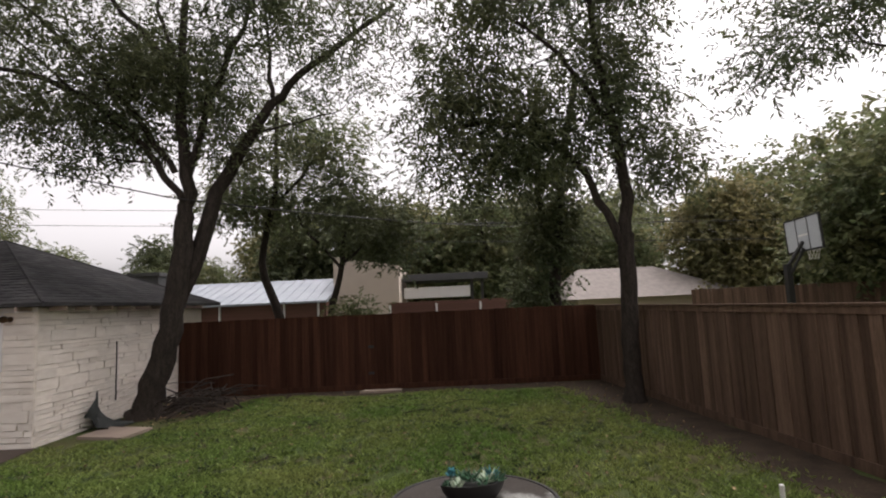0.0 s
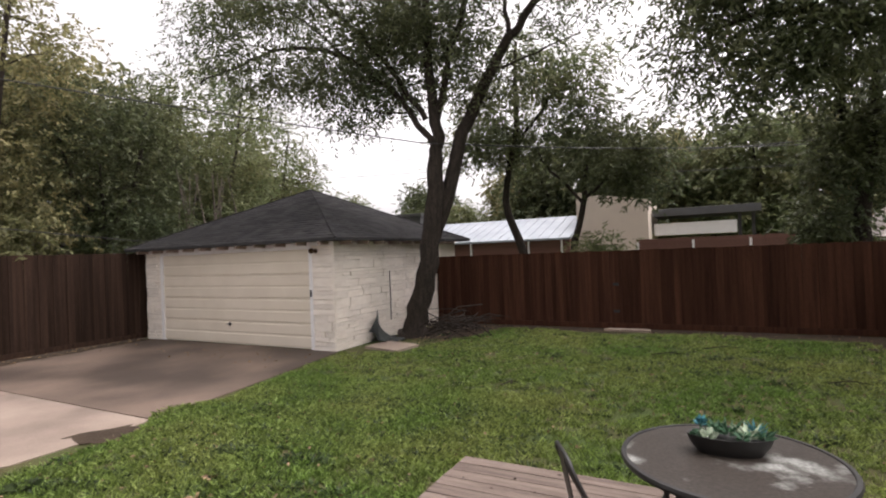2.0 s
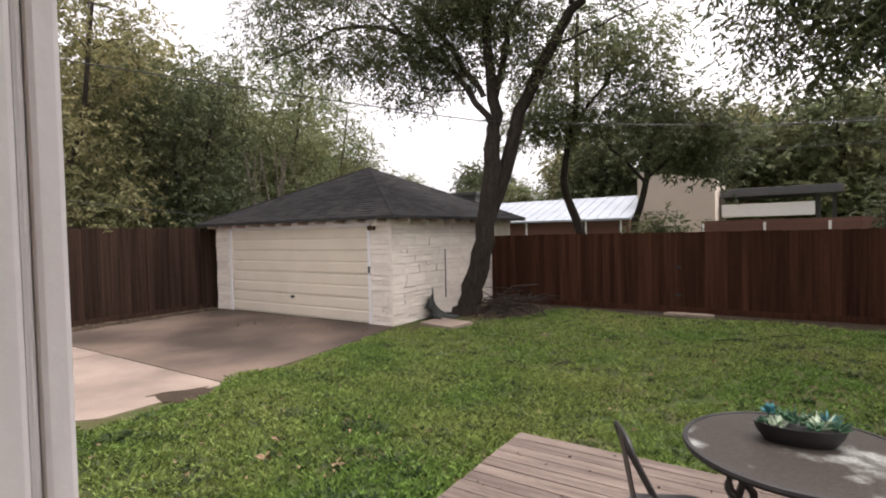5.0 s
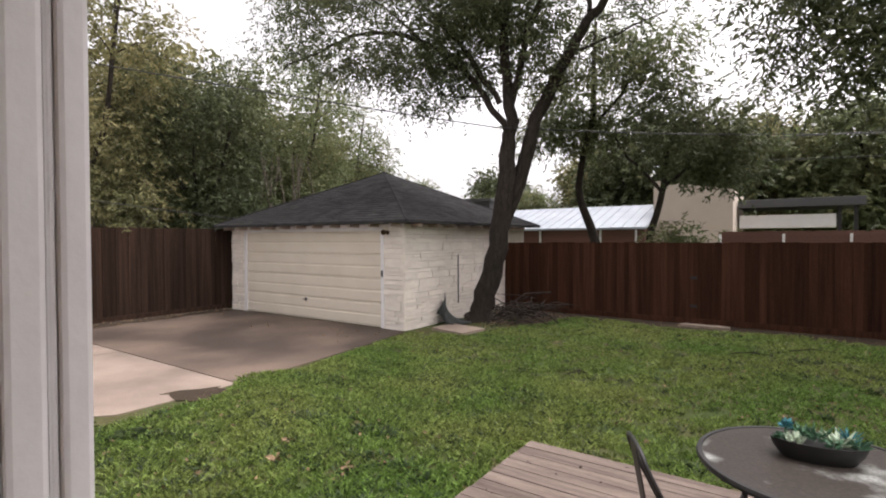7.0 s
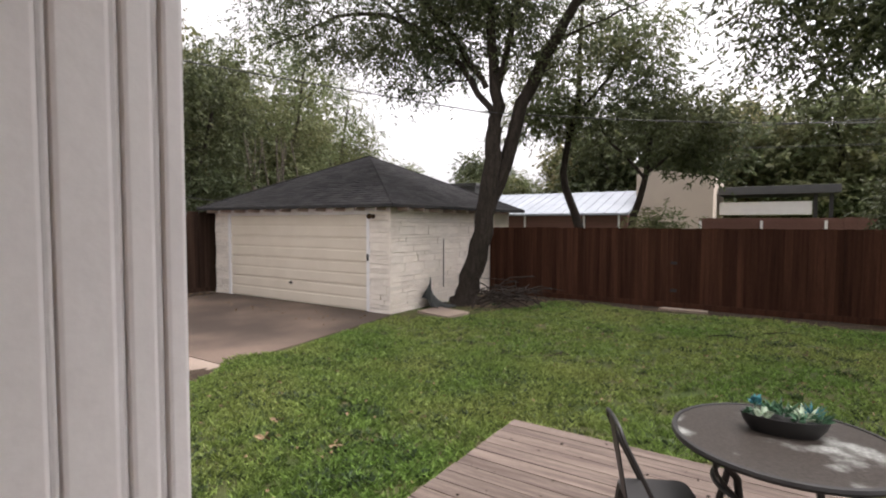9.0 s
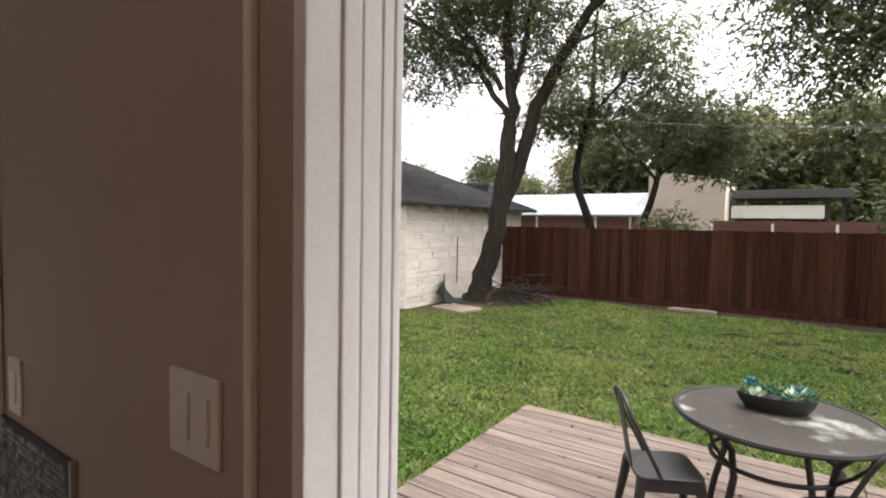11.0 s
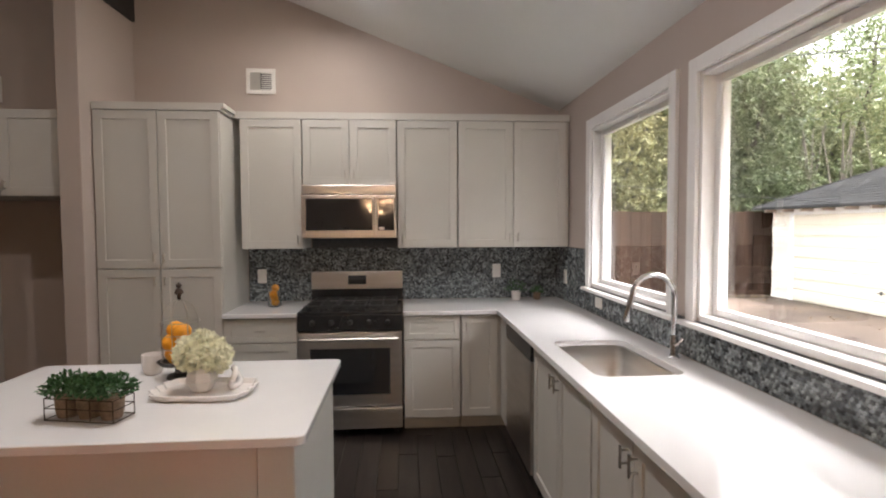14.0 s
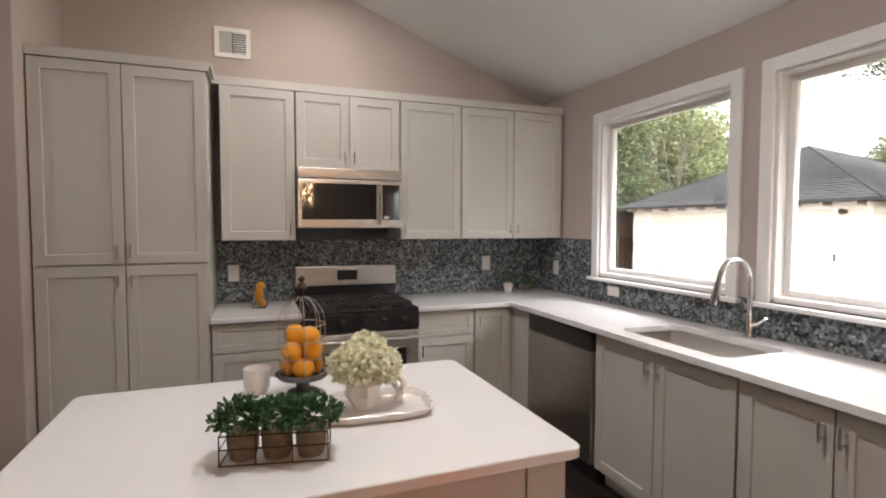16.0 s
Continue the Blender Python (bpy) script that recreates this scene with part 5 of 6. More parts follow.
# ---- fences ----
def fence(name, label, start, end, base, top, material, seed, cap=None, spacing=0.141):
    """Upright boards along a line, with rails behind, a base board and a cap."""
    a, b = Vector((*start, 0)), Vector((*end, 0))
    d = (b - a).normalized()
    ang = math.degrees(math.atan2(d.y, d.x))
    f = thing(name, (a.x, a.y, base), label, "fence", kind="structure")
    h = top - base
    me = [finish(moved(box(bmesh.new(), -0.077, 0.077, -0.009, 0.009, 0, 1, 0.0), Matrix.Diagonal((1, 1, 1, 1))), "board", material) for _ in range(1)][0]
    r = random.Random(seed)
    n = int((b - a).length / spacing)
    for i in range(n):
        p = a + d * spacing * (i + 0.5)
        tall = h * (1 if cap else 1 + r.uniform(-0.004, 0.004))
        share("board", me, f, Matrix.Translation((p.x, p.y, base)) @ Euler((0, radians(r.uniform(-0.35, 0.35)), radians(ang + r.uniform(-1.6, 1.6)))).to_matrix().to_4x4() @ Matrix.Translation((0, (0.010 if i % 2 else -0.010) * (0.6 + 0.4 * r.random()), 0)) @ Matrix.Diagonal((1, 1, tall, 1)))
    ln = (b - a).length
    m = pose(a.x, a.y, 0, 0, 0, ang)
    for z in (base + 0.3, base + h * 0.55, top - 0.2):
        part("rail", moved(B(0, ln, 0.02 if ang < 45 else 0.02, 0.058, z, z + 0.088), m), material, f)
    part("base_board", moved(B(0, ln, -0.035, -0.012, base - 0.02, base + 0.13, 0.003), m), material, f)
    if cap:
        part("cap", moved(B(-0.03, ln, -0.06, 0.08, top + 0.001, top + 0.032, 0.005), m), material, f)
        part("cap_trim", moved(B(0, ln, -0.032, -0.013, top - 0.09, top, 0.004), m), material, f)
    return f


fence("fence_back", "red-brown stained board fence along the back", (GX1 + 0.02, FY), (FX, FY), GROUND, 1.50, FENCE, 1)
fence("fence_right", "weathered brown board fence with a cap rail", (FX - 0.05, FY - 0.03), (9.75, 0.5), GROUND, 1.45, FENCE2, 2, cap=True)
fence("fence_left", "dark brown stained board fence beside the driveway", (LX, -3.0), (LX, GY0 + 0.4), GROUND, 1.90, FENCE3, 3)
bf = bpy.data.objects["fence_back"]
for z in (0.70, 0.06):
    part("gate_hinge", B(2.68, 2.82, FY - 0.02, FY - 0.011, z - 0.035, z + 0.035), DARK, bf, "dark gate hinge")
part("gate_post", B(2.70, 2.84, FY - 0.012, FY - 0.0095, GROUND + 0.14, 1.49), FENCE, bf)
structure("stone_edge", patch(wavy([(2.55, 12.2), (3.5, 12.15), (3.5, 12.4), (2.6, 12.45)], 0.04, 3, 0.15), GROUND + 0.05, 0.06), CONCRETE, "pale flat stone at the foot of the fence", "stone")


# ---- trees ----
def leaf_cloud(centres, spread, sprigs, leaflets, length, width, seed, flat=0.75, rachis=0.26):
    """Sprays of drooping leaflets round clump centres, as vertex and face arrays."""
    g = np.random.default_rng(seed)
    c = np.repeat(np.asarray(centres, float), sprigs, axis=0)
    n = len(c)
    off = g.normal(0, 1, (n, 3)) * spread * np.array((1, 1, flat))
    base = c + off
    out = off / (np.linalg.norm(off, axis=1, keepdims=True) + 1e-6)
    d = out + g.normal(0, 0.55, (n, 3)) + np.array((0, 0, -0.35))
    d /= np.linalg.norm(d, axis=1, keepdims=True)
    k = np.linspace(0.15, 1.0, leaflets)
    p = base[:, None, :] + d[:, None, :] * (k[None, :, None] * rachis) + np.array((0, 0, -0.10)) * (k[None, :, None] ** 2) * rachis
    up = np.array((0.0, 0.0, 1.0))
    side = np.cross(d, up) + g.normal(0, 0.25, (n, 3))
    side /= np.linalg.norm(side, axis=1, keepdims=True)
    sign = np.where(np.arange(leaflets) % 2, 1.0, -1.0)
    ld = side[:, None, :] * sign[None, :, None] * 0.8 + d[:, None, :] * 0.6 + g.normal(0, 0.3, (n, leaflets, 3)) + np.array((0, 0, -0.35))
    ld /= np.linalg.norm(ld, axis=2, keepdims=True)
    w = np.cross(ld, g.normal(0, 1, (n, leaflets, 3)) + up * 1.5)
    w /= np.linalg.norm(w, axis=2, keepdims=True) + 1e-6
    ln = length * g.uniform(0.65, 1.25, (n, leaflets, 1))
    mid = p + ld * ln * 0.45
    quad = np.stack([p, mid + w * width * 0.5, p + ld * ln, mid - w * width * 0.5], axis=2)
    return quad.reshape(-1, 3)


def quads_mesh(name, verts, material):
    n = len(verts) // 4
    me = bpy.data.meshes.new(name)
    me.vertices.add(len(verts))
    me.vertices.foreach_set("co", np.ascontiguousarray(verts, dtype=np.float32).ravel())
    me.loops.add(n * 4)
    me.loops.foreach_set("vertex_index", np.arange(n * 4, dtype=np.int32))
    me.polygons.add(n)
    me.polygons.foreach_set("loop_start", np.arange(0, n * 4, 4, dtype=np.int32))
    me.materials.append(material)
    me.update(calc_edges=True)
    return me


def bent(pts, r, wobble=0.04, n=4):
    """A smoother, slightly wandering line through points."""
    pts = [Vector(p) for p in pts]
    out = []
    for i in range(len(pts) - 1):
        p0, p1, p2, p3 = pts[max(i - 1, 0)], pts[i], pts[i + 1], pts[min(i + 2, len(pts) - 1)]
        for k in range(n):
            t = k / n
            q = 0.5 * ((2 * p1) + (p2 - p0) * t + (2 * p0 - 5 * p1 + 4 * p2 - p3) * t * t + (3 * p1 - p0 - 3 * p2 + p3) * t ** 3)
            out.append(q + Vector((r.gauss(0, wobble), r.gauss(0, wobble), 0)) * (0 if i + k == 0 else 1))
    return out + [pts[-1]]


def blobs(ellipsoids, r, hollow=0.35):
    """Clump centres inside egg shapes (cx, cy, cz, rx, ry, rz, count), thinned at random places."""
    out = []
    for cx, cy, cz, rx, ry, rz, count in ellipsoids:
        k = 0
        while k < count:
            d = unit(r) * (r.uniform(hollow, 1.0) ** 0.6)
            p = Vector((cx + d.x * rx, cy + d.y * ry, cz + d.z * rz))
            if noise.noise(p * 0.55) > -0.22:
                out.append(p)
                k += 1
    return out


def tree(base, label, limbs, crown, leaf, seed, sprigs=26, leaflets=7, length=0.11, width=0.036, spread=0.34, rachis=0.28, group="", bark=None, name="tree"):
    """Tapered trunk and limbs, twigs out to every clump, and a crown of leaf sprays. Limbs: (points, radius at start and end)."""
    r = random.Random(seed)
    t = thing(name, base, label, "tree", group)
    nodes = []
    for i, (pts, ra, rb_) in enumerate(limbs):
        line = bent(pts, r, 0.035 if i else 0.02)
        n = len(line)
        radii = [ra + (rb_ - ra) * k / (n - 1) for k in range(n)]
        if i == 0:
            radii[0] *= 1.45
            radii[1] *= 1.12
        part("trunk" if i == 0 else "limb", T(line, radii, 12 if i == 0 else 8), bark or BARK, t, smooth=True)
        nodes += [(q, rr) for q, rr in zip(line, radii)][(n // 2 if i == 0 else 1):]
    cl = blobs(crown, r)
    tw = bmesh.new()
    for c in cl:
        q, rr = min(nodes, key=lambda e: (e[0] - c).length + max(0, e[0].z - c.z) * 0.6)
        ln = (c - q).length
        if ln < 0.15:
            continue
        mid = q.lerp(c, 0.5) + Vector((r.gauss(0, 0.08), r.gauss(0, 0.08), 0.10 * ln))
        r0 = min(rr * 0.7, 0.012 + 0.012 * ln)
        tube(tw, [q, mid, c], [r0, r0 * 0.6, 0.004], 5, cap=False)
        nodes.append((mid, r0 * 0.6))
    part("twig_mass", tw, bark or BARK, t)["kind"] = "stuff"
    me = quads_mesh("crown", leaf_cloud([tuple(c) for c in cl], spread, sprigs, leaflets, length, width, seed, rachis=rachis), leaf)
    me.transform(stands(t).inverted())
    ob = new("crown", me)
    ob.parent = t
    ob["kind"] = "stuff"
    return t


tree((-1.5, 10.5, GROUND), "large forked tree leaning beside the garage, green leaves", [
    ([(-1.55, 10.5, GROUND), (-1.40, 10.5, 0.3), (-1.09, 10.5, 1.4), (-0.87, 10.5, 2.8), (-0.77, 10.5, 3.8)], 0.29, 0.18),
    ([(-0.77, 10.5, 3.75), (-0.80, 10.5, 5.0), (-0.93, 10.5, 6.8), (-0.8, 10.5, 9.6)], 0.17, 0.06),
    ([(-1.02, 10.6, 1.9), (-0.58, 10.8, 3.3), (-0.09, 10.8, 4.65), (0.58, 10.8, 5.74), (1.12, 10.8, 6.47), (2.2, 10.8, 7.4), (3.8, 10.8, 8.5)], 0.20, 0.045),
    ([(-0.78, 10.5, 4.5), (-0.26, 10.5, 6.3), (0.38, 10.5, 7.9), (0.9, 10.5, 9.2)], 0.09, 0.035),
    ([(-0.75, 10.4, 4.05), (-1.49, 10.2, 5.2), (-2.81, 10.1, 6.4), (-4.43, 10.0, 7.0), (-5.98, 9.9, 7.0), (-7.9, 9.8, 6.7)], 0.085, 0.025),
    ([(-1.0, 10.4, 6.7), (-1.53, 10.4, 7.67), (-2.34, 10.3, 8.57), (-3.37, 10.2, 9.63)], 0.075, 0.03),
    ([(-1.0, 10.5, 6.9), (-1.4, 10.7, 8.26), (-1.72, 10.8, 9.3)], 0.06, 0.025),
    ([(-0.95, 10.4, 4.7), (-1.75, 10.0, 6.06), (-3.4, 9.6, 7.87), (-4.6, 9.4, 8.6)], 0.075, 0.02),
    ([(1.0, 10.8, 6.45), (0.85, 11.0, 7.58), (0.75, 11.1, 8.9)], 0.06, 0.025),
    ([(-2.9, 10.1, 6.4), (-4.4, 9.7, 7.8), (-6.6, 9.5, 8.4)], 0.035, 0.012),
    ([(0.4, 10.8, 5.6), (1.5, 11.2, 6.0), (2.4, 11.4, 6.3)], 0.035, 0.012)],
    [(-4.2, 9.9, 7.3, 4.0, 2.0, 1.5, 120), (-1.2, 10.4, 8.3, 3.0, 2.2, 2.0, 120), (2.2, 10.8, 7.9, 2.2, 1.8, 1.2, 40), (0.4, 10.7, 6.0, 1.5, 1.3, 1.2, 30), (-2.6, 10.2, 5.5, 1.5, 1.2, 0.8, 24), (-1.2, 10.6, 6.2, 1.4, 1.2, 1.0, 24)],
    LEAF, 11, sprigs=27, spread=0.26, length=0.115, width=0.046, rachis=0.32)
tree((8.32, 9.9, GROUND), "tall tree with drooping dark leaves against the fence", [
    ([(8.20, 9.9, GROUND), (8.22, 9.9, 0.5), (8.25, 9.9, 1.9), (8.30, 9.9, 2.9)], 0.175, 0.15),
    ([(8.30, 9.9, 2.8), (8.30, 9.9, 4.6), (8.05, 9.9, 6.4), (7.9, 9.9, 9.0)], 0.14, 0.05),
    ([(8.28, 9.9, 2.6), (7.82, 9.9, 3.6), (7.14, 9.9, 4.75), (5.9, 9.9, 5.3), (5.0, 9.9, 5.2)], 0.10, 0.03),
    ([(8.2, 9.9, 5.2), (7.2, 9.8, 6.6), (6.0, 9.7, 7.6)], 0.07, 0.02)],
    [(6.9, 9.9, 7.3, 2.4, 2.0, 1.9, 112), (5.5, 9.9, 5.3, 1.6, 1.4, 1.0, 44), (8.6, 10.0, 5.4, 1.0, 1.1, 1.1, 28), (5.3, 9.9, 4.3, 1.2, 1.0, 0.6, 16), (7.0, 10.0, 5.0, 1.0, 1.0, 0.7, 16), (9.1, 10.0, 3.9, 0.5, 0.6, 0.7, 10)],
    LEAF, 12, sprigs=28, spread=0.25, length=0.145, width=0.046, rachis=0.42)
tree((-0.5, 15.5, GROUND), "slender tree with a bent dark trunk behind the fence", [
    ([(-0.40, 15.5, GROUND), (-0.44, 15.5, 1.5), (-0.99, 15.5, 3.2), (-0.56, 15.5, 5.4), (-0.44, 15.5, 8.2)], 0.17, 0.05),
    ([(-0.7, 15.5, 4.8), (0.6, 15.5, 6.2), (1.4, 15.5, 7.0)], 0.06, 0.02)],
    [(-0.4, 15.5, 6.4, 1.7, 1.5, 2.2, 42), (-1.7, 15.5, 4.8, 1.2, 1.2, 0.9, 26), (1.3, 15.4, 6.7, 1.1, 1.0, 0.9, 22)], LEAF2, 13, sprigs=34, length=0.14, width=0.05, spread=0.38)
tree((1.25, 15.0, GROUND), "small dense round-headed tree behind the fence", [
    ([(1.20, 15.0, GROUND), (1.24, 15.0, 1.4), (1.6, 15.0, 3.0), (1.80, 15.0, 4.6)], 0.13, 0.05),
    ([(1.55, 15.0, 2.9), (0.7, 15.0, 3.9), (0.3, 15.0, 4.5)], 0.05, 0.02), ([(1.6, 15.0, 3.0), (2.6, 15.0, 3.8), (3.2, 15.0, 4.3)], 0.05, 0.02)],
    [(1.9, 15.0, 4.4, 1.75, 1.4, 1.3, 66), (3.3, 15.0, 3.6, 0.6, 0.6, 0.6, 12)], LEAF, 14, sprigs=22, length=0.15, width=0.055, spread=0.32)
tree((7.8, 14.0, GROUND), "ivy covered trunk with dark leaves behind the fence", [
    ([(7.6, 14.0, GROUND), (7.63, 14.0, 1.3), (7.85, 14.0, 3.5), (8.11, 14.0, 5.25), (8.7, 14.0, 8.0)], 0.2, 0.08), ([(7.5, 14.1, 3.0), (7.45, 14.1, 4.5), (7.5, 14.1, 7.4)], 0.09, 0.06)],
    [(7.6, 13.9, 2.2, 1.0, 0.7, 1.6, 44), (7.8, 14.0, 4.6, 0.9, 0.8, 1.6, 36)], LEAF, 15, sprigs=28, length=0.13, width=0.06, spread=0.28)
tree((-0.1, 14.2, GROUND), "young leafy sapling rising above the fence", [([(2.0, 14.0, GROUND), (2.0, 14.0, 1.5)], 0.03, 0.015)], [(2.2, 14.0, 1.72, 0.75, 0.5, 0.22, 12)], LEAF2, 16, sprigs=14, length=0.14, width=0.045, spread=0.16)

G_BG = "trees beyond the fences"
for i, (x, y, top_, rad, leaf) in enumerate(((-11.6, 5.4, 9.5, 2.6, LEAF3), (-13.5, 1.0, 8.5, 3.0, LEAF2), (-12.4, 9.5, 7.6, 2.3, LEAF), (-13.2, 14.0, 9.0, 3.0, LEAF2), (-15.0, 18.5, 8.6, 2.6, LEAF2), (-17.0, 7.5, 12.0, 3.6, LEAF3))):
    r = random.Random(50 + i)
    lean = r.uniform(-0.4, 0.4)
    fk = 2.6 + r.uniform(0, 0.8)
    tree((x, y, GROUND), "leafy tree behind the driveway fence, turning yellow" if leaf is LEAF3 else "dense leafy green tree behind the driveway fence", [
        ([(x, y, GROUND), (x + lean * 0.3, y, 1.4), (x + lean * 0.6, y, fk)], 0.24, 0.16),
        ([(x + lean * 0.6, y, fk - 0.1), (x - 0.5, y - 0.6, fk + 1.6), (x - 0.9, y - 1.0, top_ - 0.8)], 0.13, 0.03),
        ([(x + lean * 0.6, y, fk - 0.1), (x + 0.5, y + 0.7, fk + 1.5), (x + 0.8, y + 1.2, top_ - 0.5)], 0.13, 0.03),
        ([(x + lean * 0.6, y, fk + 0.2), (x + 0.9, y - 0.5, fk + 1.0), (x + 1.6, y - 0.9, fk + 1.9)], 0.07, 0.02)],
        [(x, y, (top_ + fk) / 2 + 0.3, rad, rad * 1.1, (top_ - fk) / 2 + 0.2, 88), (x + 0.6, y, fk - 0.1, rad * 0.8, rad * 0.9, 1.1, 34)], leaf, 60 + i,
        sprigs=14 if i == 5 else 34, leaflets=6, length=0.16, width=0.070, spread=0.40, rachis=0.34, group=G_BG)
r = random.Random(77)
cane = thing("cane_shrub", (-10.6, 11.9, GROUND), "tall shrub of many bare grey stems behind the garage fence", "shrub")
for k in range(14):
    x, y = -10.6 + r.uniform(-0.7, 0.7), 11.9 + r.uniform(-0.9, 0.9)
    part("stem", T([(x, y, GROUND), (x + r.uniform(-0.2, 0.2), y + r.uniform(-0.2, 0.2), 2.2), (x + r.uniform(-0.6, 0.6), y + r.uniform(-0.6, 0.6), 4.6)], [0.035, 0.028, 0.012], 6), mat("pale_grey_bark", (0.16, 0.13, 0.11), (0.10, 0.085, 0.07), rough=0.9, scale=6, fine=30, bump=0.4) if k == 0 else bpy.data.materials["pale_grey_bark"], cane)

# far trees: two builds, copied round
far = []
for i, leaf in enumerate((LEAF2, LEAF, LEAF3)):
    far.append(tree((0, 60 + i * 12, GROUND), "broad leafy tree far beyond the back fence", [
        ([(0, 60 + i * 12, GROUND), (0.1, 60 + i * 12, 1.6), (0, 60 + i * 12, 3.4)], 0.3, 0.2),
        ([(0, 60 + i * 12, 3.2), (-1.4, 60 + i * 12, 5.4), (-1.8, 60.5 + i * 12, 7.4)], 0.14, 0.03), ([(0, 60 + i * 12, 3.2), (1.3, 60 + i * 12, 5.0), (2.0, 59.5 + i * 12, 7.0)], 0.14, 0.03)],
        [(0, 60 + i * 12, 6.0, 3.5, 3.2, 2.7, 120), (1.2, 60 + i * 12, 3.2, 2.8, 2.4, 1.2, 40), (-1.4, 60 + i * 12, 3.0, 2.6, 2.4, 1.2, 40)], leaf, 80 + i, sprigs=20, leaflets=6, length=0.30, width=0.15, spread=0.6, rachis=0.42, group=G_BG))
spots = [(-27, 30, 1.05), (-17.5, 38, 0.62), (-12.5, 36, 0.62), (-6.5, 34, 0.8), (-2, 29, 1.0), (2.5, 34, 1.0), (6.8, 31, 0.92), (10.5, 35, 0.95), (15, 33, 0.9), (19.5, 27, 0.9), (24, 29, 1.05), (29, 26, 1.1), (-22, 20, 1.2), (20.5, 11.0, 0.95), (21.0, 17.5, 0.9), (5, 44, 0.9), (-8, 42, 0.9), (18, 40, 1.2), (-24, 14, 1.3), (-21, 2, 1.2)]
for i, (x, y, s) in enumerate(spots):
    src = far[(0, 1, 0, 2, 1, 2, 0, 2, 0, 2, 0, 2, 0, 2, 0, 0, 1, 0, 2, 0)[i]]
    m = pose(x, y, GROUND, 0, 0, 47 * i)
    c = copy_thing(src, m)
    c.scale = (s, s, s * (0.92 + 0.05 * (i % 4)))
for o in far:
    o.matrix_basis = Matrix.Translation((-34 + 12 * far.index(o), 48, GROUND))
tree((10.9, 6.3, GROUND), "tree beyond the fence with a branch hanging over it", [
    ([(11.6, 6.6, GROUND), (11.5, 6.6, 3.0), (11.3, 6.6, 6.2)], 0.2, 0.1), ([(11.3, 6.6, 5.9), (10.4, 6.9, 6.6), (9.6, 7.0, 6.3)], 0.07, 0.02)],
    [(10.3, 7.0, 5.9, 1.2, 1.0, 0.7, 30), (9.6, 7.0, 5.0, 0.4, 0.4, 0.5, 7), (12.6, 6.6, 9.0, 2.0, 1.8, 1.4, 20)], LEAF, 17, sprigs=22, length=0.12, spread=0.26)

# ---- neighbouring buildings ----
METALROOF = mat("pale_metal_roof", (0.34, 0.37, 0.40), (0.28, 0.31, 0.34), rough=0.55, metal=0.3, scale=1, fine=20, bump=0.02, grain=0.08)
STUCCO = mat("beige_stucco", (0.58, 0.50, 0.42), (0.54, 0.46, 0.39), rough=0.9, scale=2, fine=90, bump=0.4, grain=0.1)
SIDING = mat("rust_red_siding", (0.16, 0.075, 0.055), (0.12, 0.055, 0.04), rough=0.7, scale=3, fine=30, bump=0.1, stretch=(0.3, 1, 6))
GREYROOF = mat("grey_brown_shingle", (0.26, 0.23, 0.21), (0.20, 0.18, 0.165), rough=0.9, scale=4, fine=40, bump=0.4, grain=0.3)
CREAM = mat("cream_siding", (0.52, 0.44, 0.34), (0.48, 0.40, 0.31), rough=0.8, scale=2, fine=40, bump=0.1)
nb1 = thing("metal_roof_building", (-2.5, 21.5, GROUND), "low rust-red building with a pale standing seam metal roof", "building")
part("wall", B(-8.0, -0.1, 20.05, 24.0, GROUND, 1.96), SIDING, nb1)
rf = bmesh.new()
v = [rf.verts.new(c) for c in ((-8.3, 19.8, 1.95), (0.0, 19.8, 1.95), (0.0, 23.2, 2.98), (-8.3, 23.2, 2.98), (-8.3, 19.8, 2.03), (0.0, 19.8, 2.03), (0.0, 23.2, 3.06), (-8.3, 23.2, 3.06))]
for q in ((3, 2, 1, 0), (4, 5, 6, 7), (0, 1, 5, 4), (1, 2, 6, 5), (2, 3, 7, 6), (3, 0, 4, 7)):
    rf.faces.new([v[k] for k in q])
roof1 = part("roof", rf, METALROOF, nb1)
for k in range(20):
    x = -8.2 + k * 0.43
    part("seam", T([(x, 19.81, 2.045), (x, 23.19, 3.075)], 0.018, 4), METALROOF, roof1)
for x in (-4.3, -1.75, -0.4):
    part("downpipe", B(x - 0.03, x + 0.03, 19.95, 20.04, GROUND, 1.94), TRIM, nb1, "white downpipe")
nb2 = thing("stucco_building", (1.4, 22, GROUND), "plain beige stucco building with a porch roof", "building")
sw = B(0.0, 2.70, 21.0, 25.0, GROUND, 3.35)
for v_ in sw.verts:
    if v_.co.z > 3 and v_.co.x < 1:
        v_.co.z = 3.85
part("wall", sw, STUCCO, nb2)
pr = part("porch_roof", B(2.76, 6.5, 22.2, 25.0, 2.72, 3.02, 0.02), mat("dark_grey_roof", (0.07, 0.07, 0.075), (0.09, 0.09, 0.09), rough=0.8, scale=3, fine=40, bump=0.3), nb2, "dark grey porch roof")
part("fascia", B(2.78, 5.7, 22.4, 24.0, 1.98, 2.45), TRIM, nb2, "white wall under the porch")
for x in (5.8, 6.25):
    part("porch_post", B(x - 0.06, x + 0.06, 22.5, 22.62, GROUND, 2.719), BLACKSTEEL, nb2)
fence("fence_far", "rust-red board fence beyond the back fence", (2.6, 18.0), (7.0, 18.0), GROUND, 1.80, SIDING, 8)
for x in (2.66, 4.30, 5.85):
    part("fence_post", B(x - 0.035, x + 0.035, 17.90, 17.96, GROUND, 1.72), TRIM, bpy.data.objects["fence_far"], "white metal fence post")
nb3 = thing("cream_house", (15, 26, GROUND), "low cream house with a grey-brown hip roof", "house")
